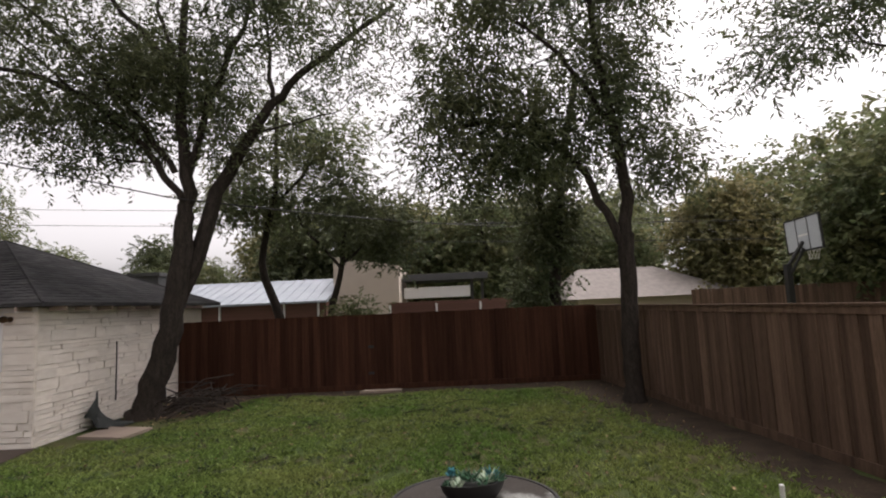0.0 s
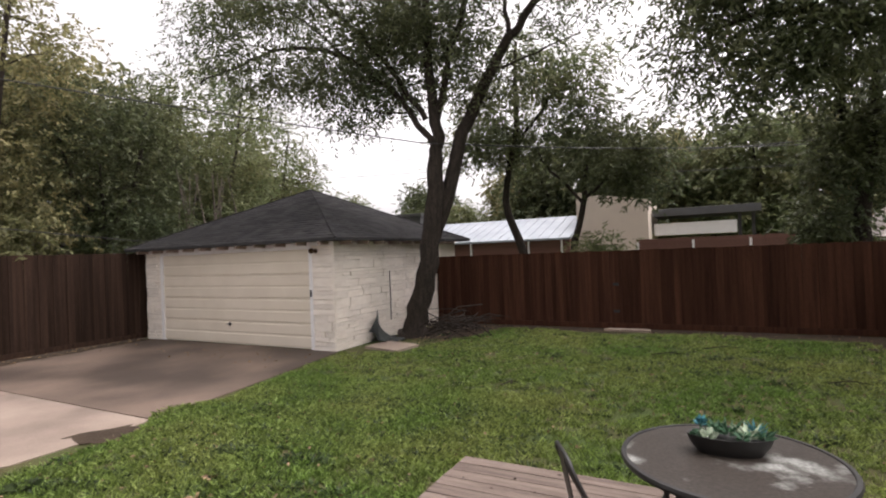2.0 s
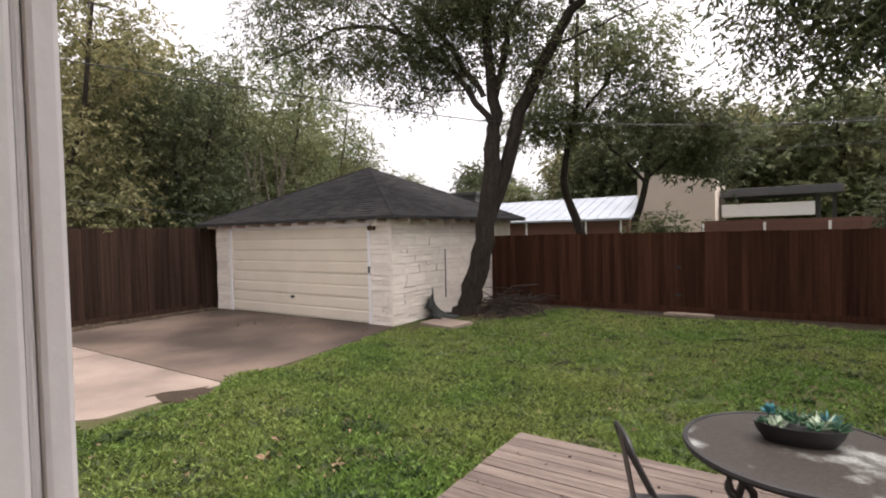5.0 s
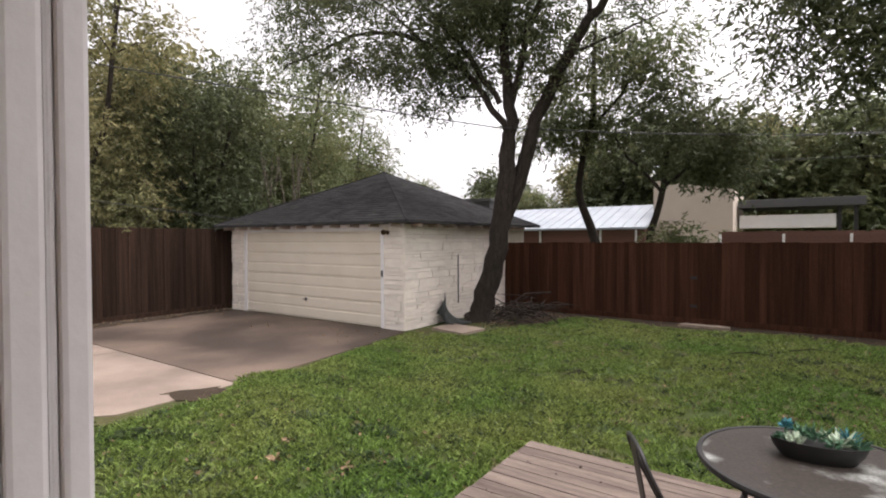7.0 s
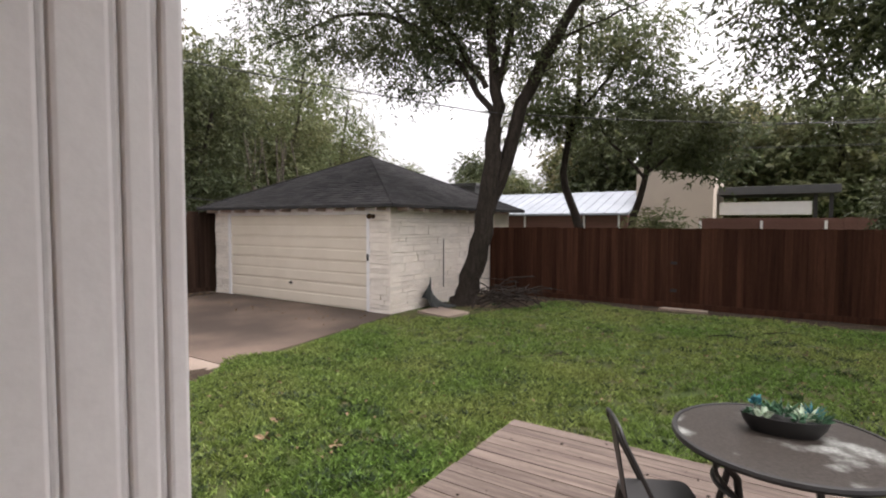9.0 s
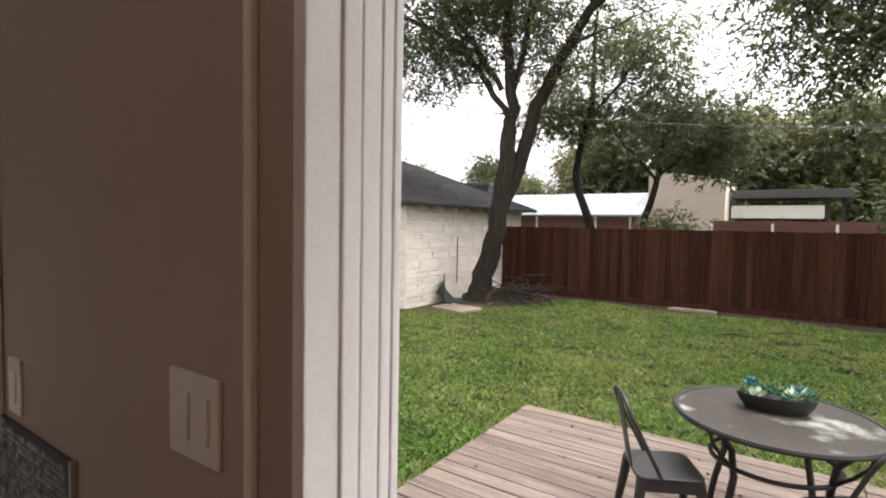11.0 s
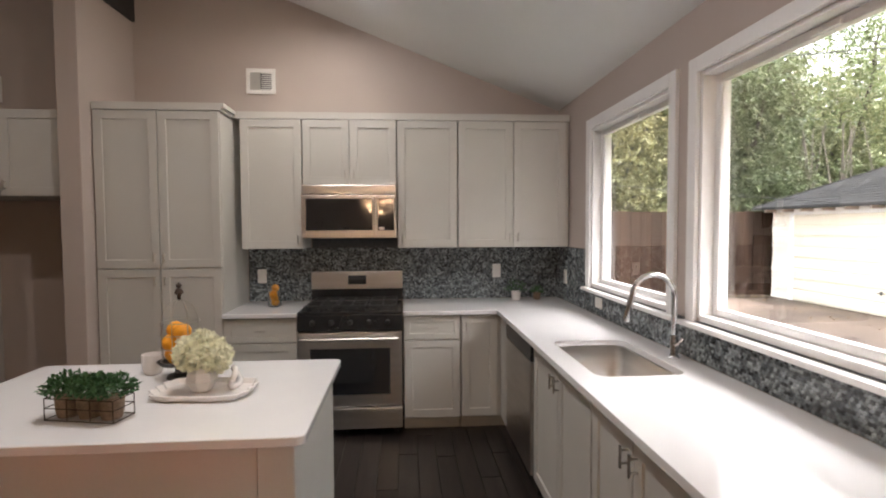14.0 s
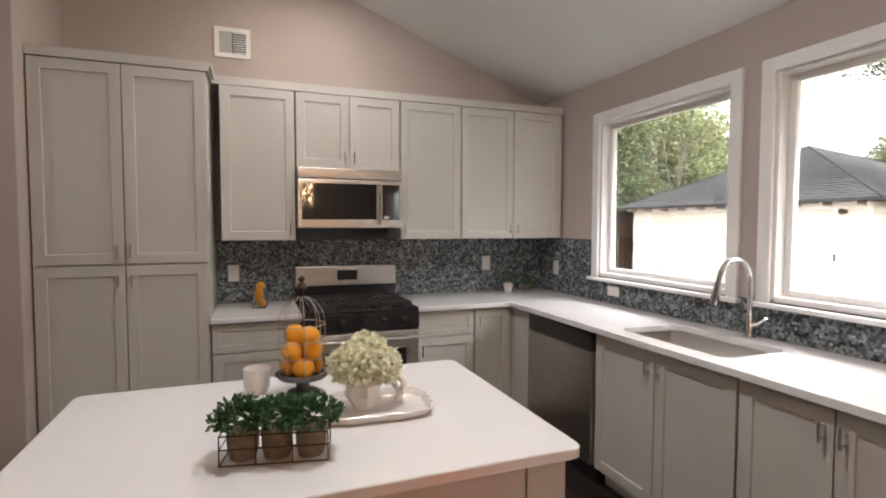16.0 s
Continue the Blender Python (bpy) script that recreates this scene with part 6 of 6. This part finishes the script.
part("wall", B(10.8, 18.0, 24.0, 30.0, GROUND, 1.62), CREAM, nb3)
rf = bmesh.new()
v = [rf.verts.new(c) for c in ((10.2, 23.5, 1.6), (18.7, 23.5, 1.6), (18.7, 30.5, 1.6), (10.2, 30.5, 1.6), (11.6, 26.8, 3.15), (15.6, 26.8, 3.15))]
for q in ((3, 2, 1, 0), (0, 1, 5, 4), (1, 2, 5), (2, 3, 4, 5), (3, 0, 4)):
    rf.faces.new([v[k] for k in q])
part("roof", rf, GREYROOF, nb3)
part("window", B(12.0, 13.4, 23.97, 23.999, 0.2, 1.3), BLACKGLASS, nb3)
nb4 = thing("beige_house", (-16, 4, GROUND), "beige house wall with a low grey roof behind the trees", "house")
part("wall", B(-20, -14.4, 2.0, 4.6, GROUND, 3.3), mat("yellow_beige_siding", (0.62, 0.48, 0.28), (0.56, 0.43, 0.25), rough=0.8, scale=2, fine=30, bump=0.1, stretch=(1, 1, 8)), nb4)
part("roof", box(B(-20.3, -14.1, 1.7, 4.9, 3.301, 3.42), -19, -13.4, 4.91, 9.0, 1.9, 2.4), GREYROOF, nb4)
fence("fence_neighbour", "brown board fence of the next yard", (14.5, 20.5), (22.0, 15.2), GROUND, 1.80, FENCE2, 9)
chim = solo("roof_vent", box(B(-6.5, -5.5, 17.8, 18.6, GROUND, 3.12), -6.6, -5.4, 17.7, 18.7, 3.121, 3.24), SLATE, "square grey roof unit behind the garage", "vent")

hp = thing("basketball_hoop", (15.84, 16.59, GROUND), "basketball hoop with a clear backboard beyond the fence", "hoop")
part("pole", B(15.75, 15.93, 16.5, 16.68, GROUND, 2.45), BLACKSTEEL, hp)
part("strut", T([(15.84, 16.58, 2.36), (16.17, 16.2, 3.15)], 0.06, 8), BLACKSTEEL, hp)
part("strut", T([(15.84, 16.58, 1.98), (16.17, 16.2, 2.93)], 0.05, 8), BLACKSTEEL, hp)
bmx = pose(16.2, 16.2, 3.38, 0, 3, 93)
part("backboard", moved(B(-0.74, 0.74, -0.02, 0.02, -0.52, 0.52), bmx), mat("frosted_acrylic", (0.55, 0.57, 0.60), (0.5, 0.52, 0.55), rough=0.2, scale=2, bump=0), hp)
fr = bmesh.new()
for a in ((-0.77, 0.77, 0.50, 0.55), (-0.77, 0.77, -0.55, -0.50), (-0.77, -0.72, -0.5, 0.5), (0.72, 0.77, -0.5, 0.5), (-0.27, -0.23, -0.5, 0.5), (0.23, 0.27, -0.5, 0.5)):
    box(fr, a[0], a[1], -0.035, 0.025, a[2], a[3])
part("board_frame", moved(fr, bmx), BLACKSTEEL, hp)
part("target_square", moved(B(-0.22, 0.22, 0.0205, 0.026, -0.06, 0.0), bmx), PLASTIC, hp)
rimc = bmx @ Vector((0, -0.26, -0.42))
part("rim", T([rimc + Vector((0.22 * math.cos(a), 0.22 * math.sin(a), 0)) for a in (2 * math.pi * k / 20 for k in range(21))], 0.014, 6), REDMETAL, hp)
net = bmesh.new()
for k in range(10):
    a, b = 2 * math.pi * k / 10, 2 * math.pi * (k + 1.5) / 10
    tube(net, [rimc + Vector((0.21 * math.cos(a), 0.21 * math.sin(a), 0)), rimc + Vector((0.13 * math.cos(b), 0.13 * math.sin(b), -0.40))], 0.007, 4)
    tube(net, [rimc + Vector((0.21 * math.cos(a), 0.21 * math.sin(a), 0)), rimc + Vector((0.13 * math.cos(2 * a - b), 0.13 * math.sin(2 * a - b), -0.40))], 0.007, 4)
part("net", net, PLASTIC, hp)


# ---- cables ----
def cable(a, b, sag, rad=0.012):
    a, b = Vector(a), Vector(b)
    return solo("cable", T([a.lerp(b, k / 24) - Vector((0, 0, sag * 4 * (k / 24) * (1 - k / 24))) for k in range(25)], rad, 5), CASTIRON, "dark overhead cable hung between poles", "cable", "overhead cables")


cable((-20.3, -5.8, 8.4), (-0.98, 10.12, 4.12), 0.25, 0.013)
cable((-0.98, 10.12, 4.12), (16.0, 24.0, 5.2), 0.5, 0.013)
cable((-14.3, -2.1, 4.0), (-5.62, GY0 - OV + 0.01, 1.97), 0.12, 0.010)
cable((-30, 25, 7.5), (22, 25, 5.4), 0.5)
cable((-30, 25.4, 8.4), (22, 25.4, 6.2), 0.5)
cable((2, 20, 5.0), (40, 22, 4.6), 0.3)
cable((2, 20.3, 4.3), (40, 22.3, 3.8), 0.3)
cable((-8, 30, 12.5), (40, 28, 12.0), 0.8)
cable((-8, 30, 11.4), (40, 28, 10.8), 0.8)


# ---- table, chairs, planter on the deck ----
TX, TY = 4.82, 2.99
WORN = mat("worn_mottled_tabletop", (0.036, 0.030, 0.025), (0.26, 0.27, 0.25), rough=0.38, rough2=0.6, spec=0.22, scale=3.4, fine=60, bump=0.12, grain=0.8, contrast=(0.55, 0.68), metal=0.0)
tb = thing("patio_table", (TX, TY, DECK), "round patio table with a worn mottled top and black frame", "table")
TZ = DECK + 0.715
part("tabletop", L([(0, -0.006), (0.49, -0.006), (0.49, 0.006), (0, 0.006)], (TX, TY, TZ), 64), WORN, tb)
part("rim", L([(0.487, -0.016), (0.51, -0.018), (0.517, -0.004), (0.511, 0.010), (0.491, 0.012), (0.487, 0.007), (0.487, -0.016)], (TX, TY, TZ), 64), BLACKSTEEL, tb, smooth=True)
for k in range(4):
    a = math.pi / 4 + math.pi / 2 * k + 0.2
    c, s = math.cos(a), math.sin(a)
    part("leg", T([(TX + c * q, TY + s * q, DECK + z) for q, z in ((0.40, 0.0), (0.36, 0.2), (0.30, 0.42), (0.33, 0.58), (0.44, 0.699))], [0.020, 0.019, 0.019, 0.018, 0.016], 8), BLACKSTEEL, tb, smooth=True)
    part("brace", T([(TX + c * q, TY + s * q, DECK + z) for q, z in ((0.31, 0.47), (0.40, 0.55), (0.47, 0.63), (0.49, 0.699))], 0.010, 6), BLACKSTEEL, tb, smooth=True)
part("hoop", T([(TX + 0.31 * math.cos(a), TY + 0.31 * math.sin(a), DECK + 0.47) for a in (2 * math.pi * k / 32 for k in range(33))], 0.013, 8), BLACKSTEEL, tb, smooth=True)


def chair(x, y, turn):
    """A stamped metal cafe chair: local front is +x, back at -x."""
    m = pose(x, y, DECK, 0, 0, turn)
    c = thing("metal_chair", m, "black stamped metal cafe chair on the deck", "chair", "chairs at the patio table")
    part("seat", moved(round_slab(-0.175, 0.175, -0.175, 0.175, 0.432, 0.45, 0.05), m), BLACKSTEEL, c)
    part("apron", moved(box(B(-0.16, 0.16, -0.165, -0.155, 0.37, 0.4318), -0.16, 0.16, 0.155, 0.165, 0.37, 0.4318), m), BLACKSTEEL, c)
    part("front_apron", moved(B(0.155, 0.165, -0.154, 0.154, 0.37, 0.4318), m), BLACKSTEEL, c)
    for a in (-1, 1):
        for b in (-1, 1):
            part("leg", moved(T([(a * 0.145, b * 0.145, 0.43), (a * 0.205, b * 0.20, 0.0)], [0.028, 0.016], 6), m), BLACKSTEEL, c, smooth=True)
    hoop = [(-0.05, -0.165, 0.44), (-0.12, -0.17, 0.58), (-0.21, -0.165, 0.76), (-0.235, -0.12, 0.835), (-0.24, 0, 0.85), (-0.235, 0.12, 0.835), (-0.21, 0.165, 0.76), (-0.12, 0.17, 0.58), (-0.05, 0.165, 0.44)]
    part("back_hoop", moved(T(bent(hoop, random.Random(1), 0.0), 0.011, 8), m), BLACKSTEEL, c, smooth=True)
    sp = bmesh.new()
    v = [sp.verts.new(q) for q in ((-0.168, -0.05, 0.44), (-0.168, 0.05, 0.44), (-0.241, 0.062, 0.845), (-0.241, -0.062, 0.845), (-0.174, -0.05, 0.44), (-0.174, 0.05, 0.44), (-0.247, 0.062, 0.845), (-0.247, -0.062, 0.845))]
    for q in ((0, 1, 2, 3), (7, 6, 5, 4), (0, 4, 5, 1), (1, 5, 6, 2), (2, 6, 7, 3), (3, 7, 4, 0)):
        sp.faces.new([v[k] for k in q])
    part("back_splat", moved(sp, m), BLACKSTEEL, c)
    return c


chair(4.32, 2.60, 28)
chair(5.17, 2.60, 128)

pl = thing("planter", pose(TX + 0.0, TY + 0.09, TZ + 0.0065, 0, 0, 8), "oval black planter of mixed green succulents on the table", "planter")
m = stands(pl)
part("bowl", moved(L([(0, 0), (0.075, 0.0), (0.092, 0.045), (0.10, 0.09), (0.094, 0.09), (0.085, 0.075), (0, 0.072)], steps=32, squash=(2.0, 1.0)), m), BLACKSTEEL, pl, smooth=True)
WEED = leafy("dark_lawn_weed", (0.030, 0.054, 0.018), (0.055, 0.075, 0.028), 0.2)
SUCC = leafy("succulent_green", (0.06, 0.14, 0.08), (0.10, 0.20, 0.12), 0.1)
TEAL = leafy("teal_succulent", (0.05, 0.19, 0.22), (0.08, 0.27, 0.30), 0.1)
PALE = leafy("pale_succulent", (0.45, 0.52, 0.40), (0.32, 0.42, 0.30), 0.1)


def rosette(name, cx, cy, cz, size, count, material, seed, rise=0.5, width=0.4):
    r = random.Random(seed)
    spots = []
    for k in range(count):
        a = k * 2.39996
        lift = rise * (0.3 + k / count)
        spots.append((m @ Vector((cx + 0.006 * math.cos(a), cy + 0.006 * math.sin(a), cz + 0.02 * k / count)), m.to_3x3() @ Vector((math.cos(a), math.sin(a), lift))))
    return leaf_part(name, material, spots, size, pl, (width, 1), seed=seed)


rosette("teal_succulent", -0.13, 0.0, 0.13, 0.036, 34, TEAL, 1, 1.4, 0.6)
part("stem", moved(T([(-0.13, 0, 0.07), (-0.13, 0, 0.14)], 0.006, 6), m), SUCC, pl)
rosette("rosette", -0.10, -0.05, 0.085, 0.040, 26, PALE, 2, 0.6, 0.7)
rosette("rosette", -0.15, -0.03, 0.08, 0.036, 24, SUCC, 3, 0.7, 0.6)
rosette("agave", 0.0, 0.01, 0.08, 0.080, 26, SUCC, 4, 1.0, 0.22)
rosette("agave", 0.08, -0.02, 0.08, 0.072, 22, PALE, 5, 0.9, 0.25)
rosette("agave", 0.13, 0.02, 0.08, 0.072, 30, TEAL, 6, 1.3, 0.16)
rosette("rosette", 0.05, -0.06, 0.085, 0.036, 22, SUCC, 7, 0.6, 0.6)
rosette("agave", -0.05, 0.04, 0.08, 0.064, 24, SUCC, 8, 1.2, 0.3)
rosette("agave", 0.15, -0.03, 0.08, 0.056, 20, SUCC, 9, 1.0, 0.3)

# ---- wall lamp by the door ----
wlx = 3.98
wl_ = thing("wall_lamp", (wlx, FRONT, 1.86), "small lit lantern on the outer house wall", "lamp")
part("bracket", B(wlx - 0.05, wlx + 0.05, FRONT + 0.0005, FRONT + 0.02, 1.80, 1.98, 0.004), BLACKSTEEL, wl_)
part("arm", T([(wlx, FRONT + 0.02, 1.95), (wlx, FRONT + 0.12, 1.97)], 0.01, 6), BLACKSTEEL, wl_)
part("hood", L([(0, 0.05), (0.03, 0.04), (0.075, 0.0), (0.07, 0.0), (0, 0.03)], (wlx, FRONT + 0.12, 1.93), 16), BLACKSTEEL, wl_, smooth=True)
part("bulb", L([(0, -0.06), (0.03, -0.045), (0.038, -0.02), (0.02, 0.015), (0, 0.02)], (wlx, FRONT + 0.12, 1.90), 14), glow("warm_porch_bulb", (1.0, 0.72, 0.32), 12.0), wl_, "glowing warm bulb", smooth=True)

# ---- clutter on the ground ----
r = random.Random(31)
TARP = mat("dark_green_tarp", (0.016, 0.020, 0.019), (0.028, 0.032, 0.030), rough=0.8, scale=8, fine=60, bump=0.3)
tp = bmesh.new()
grid = {}
for i in range(9):
    for j in range(8):
        u, w = i / 8, j / 7
        x = -1.95 + 0.12 * w + 0.10 * math.sin(u * 7 + w * 3)
        y = 9.25 + u * 0.75
        z = GROUND + (1 - w) * (0.72 * max(0.1, 1 - abs(u - 0.35) * 1.9)) + 0.03 * math.sin(u * 17 + w * 9) + 0.02
        grid[i, j] = tp.verts.new((x + 0.34 * w * w, y + 0.05 * math.sin(w * 8), max(z, GROUND + 0.012)))
for i in range(8):
    for j in range(7):
        tp.faces.new((grid[i, j], grid[i + 1, j], grid[i + 1, j + 1], grid[i, j + 1]))
ob = solo("tarp", tp, TARP, "crumpled dark green tarp leaning on the garage wall", "tarp", smooth=True)
sol = ob.modifiers.new("thick", "SOLIDIFY")
sol.thickness = 0.012

bp = thing("branch_pile", (-0.7, 11.0, GROUND), "heap of dead grey branches beside the tree", "branches")
for k in range(70):
    a = r.uniform(0, 6.28)
    c = Vector((-0.75 + r.gauss(0, 0.42), 11.1 + r.gauss(0, 0.45), GROUND + 0.04 + abs(r.gauss(0, 0.2))))
    ln = r.uniform(0.3, 0.8)
    d = Vector((math.cos(a), math.sin(a), r.uniform(-0.25, 0.45)))
    p0, p1 = c - d * ln, c + d * ln
    p0.z, p1.z = max(p0.z, GROUND + 0.015), max(p1.z, GROUND + 0.015)
    mid = c + Vector((r.uniform(-0.1, 0.1), r.uniform(-0.1, 0.1), r.uniform(0, 0.15)))
    part("branch", T([p0, mid, p1], [0.016, 0.012, 0.005], 5), BARK, bp)
hs = solo("garden_hose", T(bent([(-3.6, 1.7, GROUND + 0.035)] + [(-3.1 + 0.55 * math.cos(q * 0.8) + r.uniform(-0.08, 0.08), 1.95 + 0.28 * math.sin(q * 0.8) + r.uniform(-0.05, 0.05), GROUND + 0.035 + 0.008 * q * 0.5) for q in range(22)] + [(-2.3, 2.35, GROUND + 0.035), (-1.8, 2.3, GROUND + 0.03), (-2.0, 2.0, GROUND + 0.03)], r, 0.0), 0.018, 6), BLACKSTEEL, "loose coil of black garden hose on the driveway", "hose", smooth=True)
for i, (x, y, s, matl) in enumerate(((-1.05, 1.95, 0.20, GRASS), (-1.5, 1.1, 0.26, GRASS), (-0.6, 2.3, 0.12, WEED))):
    hst = thing("garden_plant", (x, y, GROUND), "low broad-leaved garden plant beside the driveway", "plant", "garden plants")
    sp = []
    for k in range(70):
        a = k * 2.39996
        sp.append(((x + 0.05 * math.cos(a), y + 0.05 * math.sin(a), GROUND + 0.01), (math.cos(a), math.sin(a), 0.35 + 0.9 * k / 70)))
    leaf_part("leaves", matl, sp, s, hst, (0.4, 1), droop=0.35, seed=i)

FALLEN = mat("dry_fallen_leaf", (0.15, 0.095, 0.052), (0.27, 0.19, 0.105), rough=0.8, scale=3, fine=30, bump=0.1, island=0.4)
lf = []
for k in range(1500):
    q = r.random()
    if q < 0.45:
        x, y = r.uniform(-1.0, 7.6), r.uniform(4.2, 12.4)
    elif q < 0.6:
        x, y = r.uniform(-1.2, 2.7), r.uniform(0.6, 5.0)
    elif q < 0.72:
        x, y = -8.5 + abs(r.gauss(0, 0.5)), r.uniform(3.0, 8.1)
    elif q < 0.78:
        x, y = r.uniform(-8, -2), r.uniform(6.6, 8.2)
    elif q < 0.9:
        x, y = r.uniform(7.0, 8.35), r.uniform(3.0, 12)
    else:
        x, y = r.uniform(-1.8, 0.6), r.uniform(9.6, 12.5)
    lf.append(((x, y, GROUND + 0.035), (r.uniform(-1, 1), r.uniform(-1, 1), r.uniform(-0.15, 0.35))))
me = leaf_mesh("fallen_leaves", FALLEN, lf, 0.045, (0.6, 1), random.Random(2))
tagged(new("fallen_leaves", me), "dry brown leaves scattered over lawn and drive", "leaves", kind="stuff")
for x, y in ((1.66, 3.0), (0.81, 3.08), (1.05, 2.75)):
    d = leaf_mesh("oak_leaf", FALLEN, [((0, 0, 0.012), (math.cos(a), math.sin(a), 0.12)) for a in (0, 0.7, -0.7, 1.6, -1.6, 2.6)], 0.085, (0.55, 1), random.Random(int(x * 9)))
    o = tagged(new("fallen_leaf", d), "large dry brown leaf lying on the lawn", "leaf", "large fallen leaves")
    o.matrix_basis = pose(x, y, GROUND + 0.03, 0, 0, x * 200)

wd = []
for k in range(800):
    x, y = (r.uniform(-1.0, 7.0), r.uniform(0.8, 11.6)) if k % 2 else (r.uniform(-1.0, 3.2), r.uniform(0.8, 6.0))
    if DX0 - 0.2 < x and y < DY1 + 0.15:
        continue
    for q in range(r.randint(8, 22)):
        a = r.uniform(0, 6.28)
        s = abs(r.gauss(0, 0.07))
        wd.append(((x + s * math.cos(a), y + s * math.sin(a), GROUND + 0.012), (math.cos(a), math.sin(a), r.uniform(0.2, 1.1))))
tagged(new("lawn_weeds", leaf_mesh("lawn_weeds", WEED, wd, 0.06, (0.4, 1), random.Random(6))), "small dark weeds scattered through the lawn", "weeds", kind="stuff")

bits = []
for k in range(90):
    x, y = r.uniform(DX0 + 0.1, DX1 - 0.2), r.uniform(1.6, DY1 - 0.06)
    bits.append(((x, y, DECK + 0.006), (r.uniform(-1, 1), r.uniform(-1, 1), r.uniform(-0.05, 0.2))))
tagged(new("deck_litter", leaf_mesh("deck_litter", BARK, bits, 0.032, (0.55, 1), random.Random(12))), "dark leaf scraps scattered over the deck boards", "litter", kind="stuff")
for x, y, a, ln in ((4.1, 9.6, 14, 0.6), (4.9, 10.4, 24, 0.7), (6.3, 8.3, 8, 0.5), (2.2, 6.9, 40, 0.3)):
    d = Vector((math.cos(radians(a)), math.sin(radians(a)), 0))
    c = Vector((x, y, GROUND + 0.05))
    tw_ = T([c - d * ln / 2, c + Vector((0, 0.06, 0.03)), c + d * ln / 2], [0.009, 0.008, 0.004], 5)
    tube(tw_, [c, c + d * 0.2 * ln + Vector((-0.1, 0.2, 0.02))], [0.009, 0.004], 5)
    solo("fallen_twig", tw_, BARK, "thin dead twig lying in the grass", "twig", "fallen twigs")

# ---- grass ----
g = np.random.default_rng(9)


def lawn(count, x0, x1, y0, y1, tall, wide):
    tufts = count // 22
    pick = g.integers(0, tufts, count)
    x = g.uniform(x0, x1, tufts)[pick] + g.normal(0, 0.035, count)
    y = g.uniform(y0, y1, tufts)[pick] + g.normal(0, 0.035, count)
    edge = np.interp(y, [0.6, 2.5, 3.6, 4.3, 4.9, 6.6, 8.2, 8.6, 10.0, 10.8], [-1.2, -1.1, -1.1, -1.75, -1.3, -1.6, -1.9, -0.7, -0.4, 0.0])
    right = np.interp(y, [1.0, 4.0, 6.0, 9.0, 12.0], [8.9, 8.5, 8.2, 7.6, 7.1])
    back = 11.9 + 0.25 * np.sin(x * 1.7)
    patchy = np.sin(x * 1.9 + np.sin(y * 1.3) * 2) * np.sin(y * 1.6 + np.cos(x * 1.1) * 2) + g.normal(0, 0.55, count)
    keep = (x > edge) & (x < right + g.normal(0, 0.18, count)) & (y < back) & ~((x > DX0 - 0.05) & (y < DY1 + 0.03)) & (patchy > -1.05)
    x, y = x[keep], y[keep]
    n = len(x)
    a = g.uniform(0, 2 * np.pi, n)
    h = tall * g.uniform(0.5, 1.25, n)
    w = wide * g.uniform(0.7, 1.3, n)
    lean = g.normal(0, 0.6, (n, 2)) * h[:, None]
    base = np.stack([x, y, np.full(n, GROUND - 0.002)], 1)
    side = np.stack([np.cos(a), np.sin(a), np.zeros(n)], 1) * w[:, None] * 0.5
    midp = base + np.concatenate([lean * 0.35, (h * 0.6)[:, None]], 1)
    tip = base + np.concatenate([lean, h[:, None]], 1)
    return np.stack([base - side, base + side, midp + side * 0.8, tip], 1).reshape(-1, 3)


v = np.concatenate([lawn(205000, -2, 8.8, 3.9, 12.3, 0.05, 0.011), lawn(120000, -1.6, 3.0, 0.4, 6.5, 0.055, 0.013)])
tagged(new("grass", quads_mesh("grass", v, GRASS)), "short green lawn grass with bare thin patches", "grass", kind="stuff")
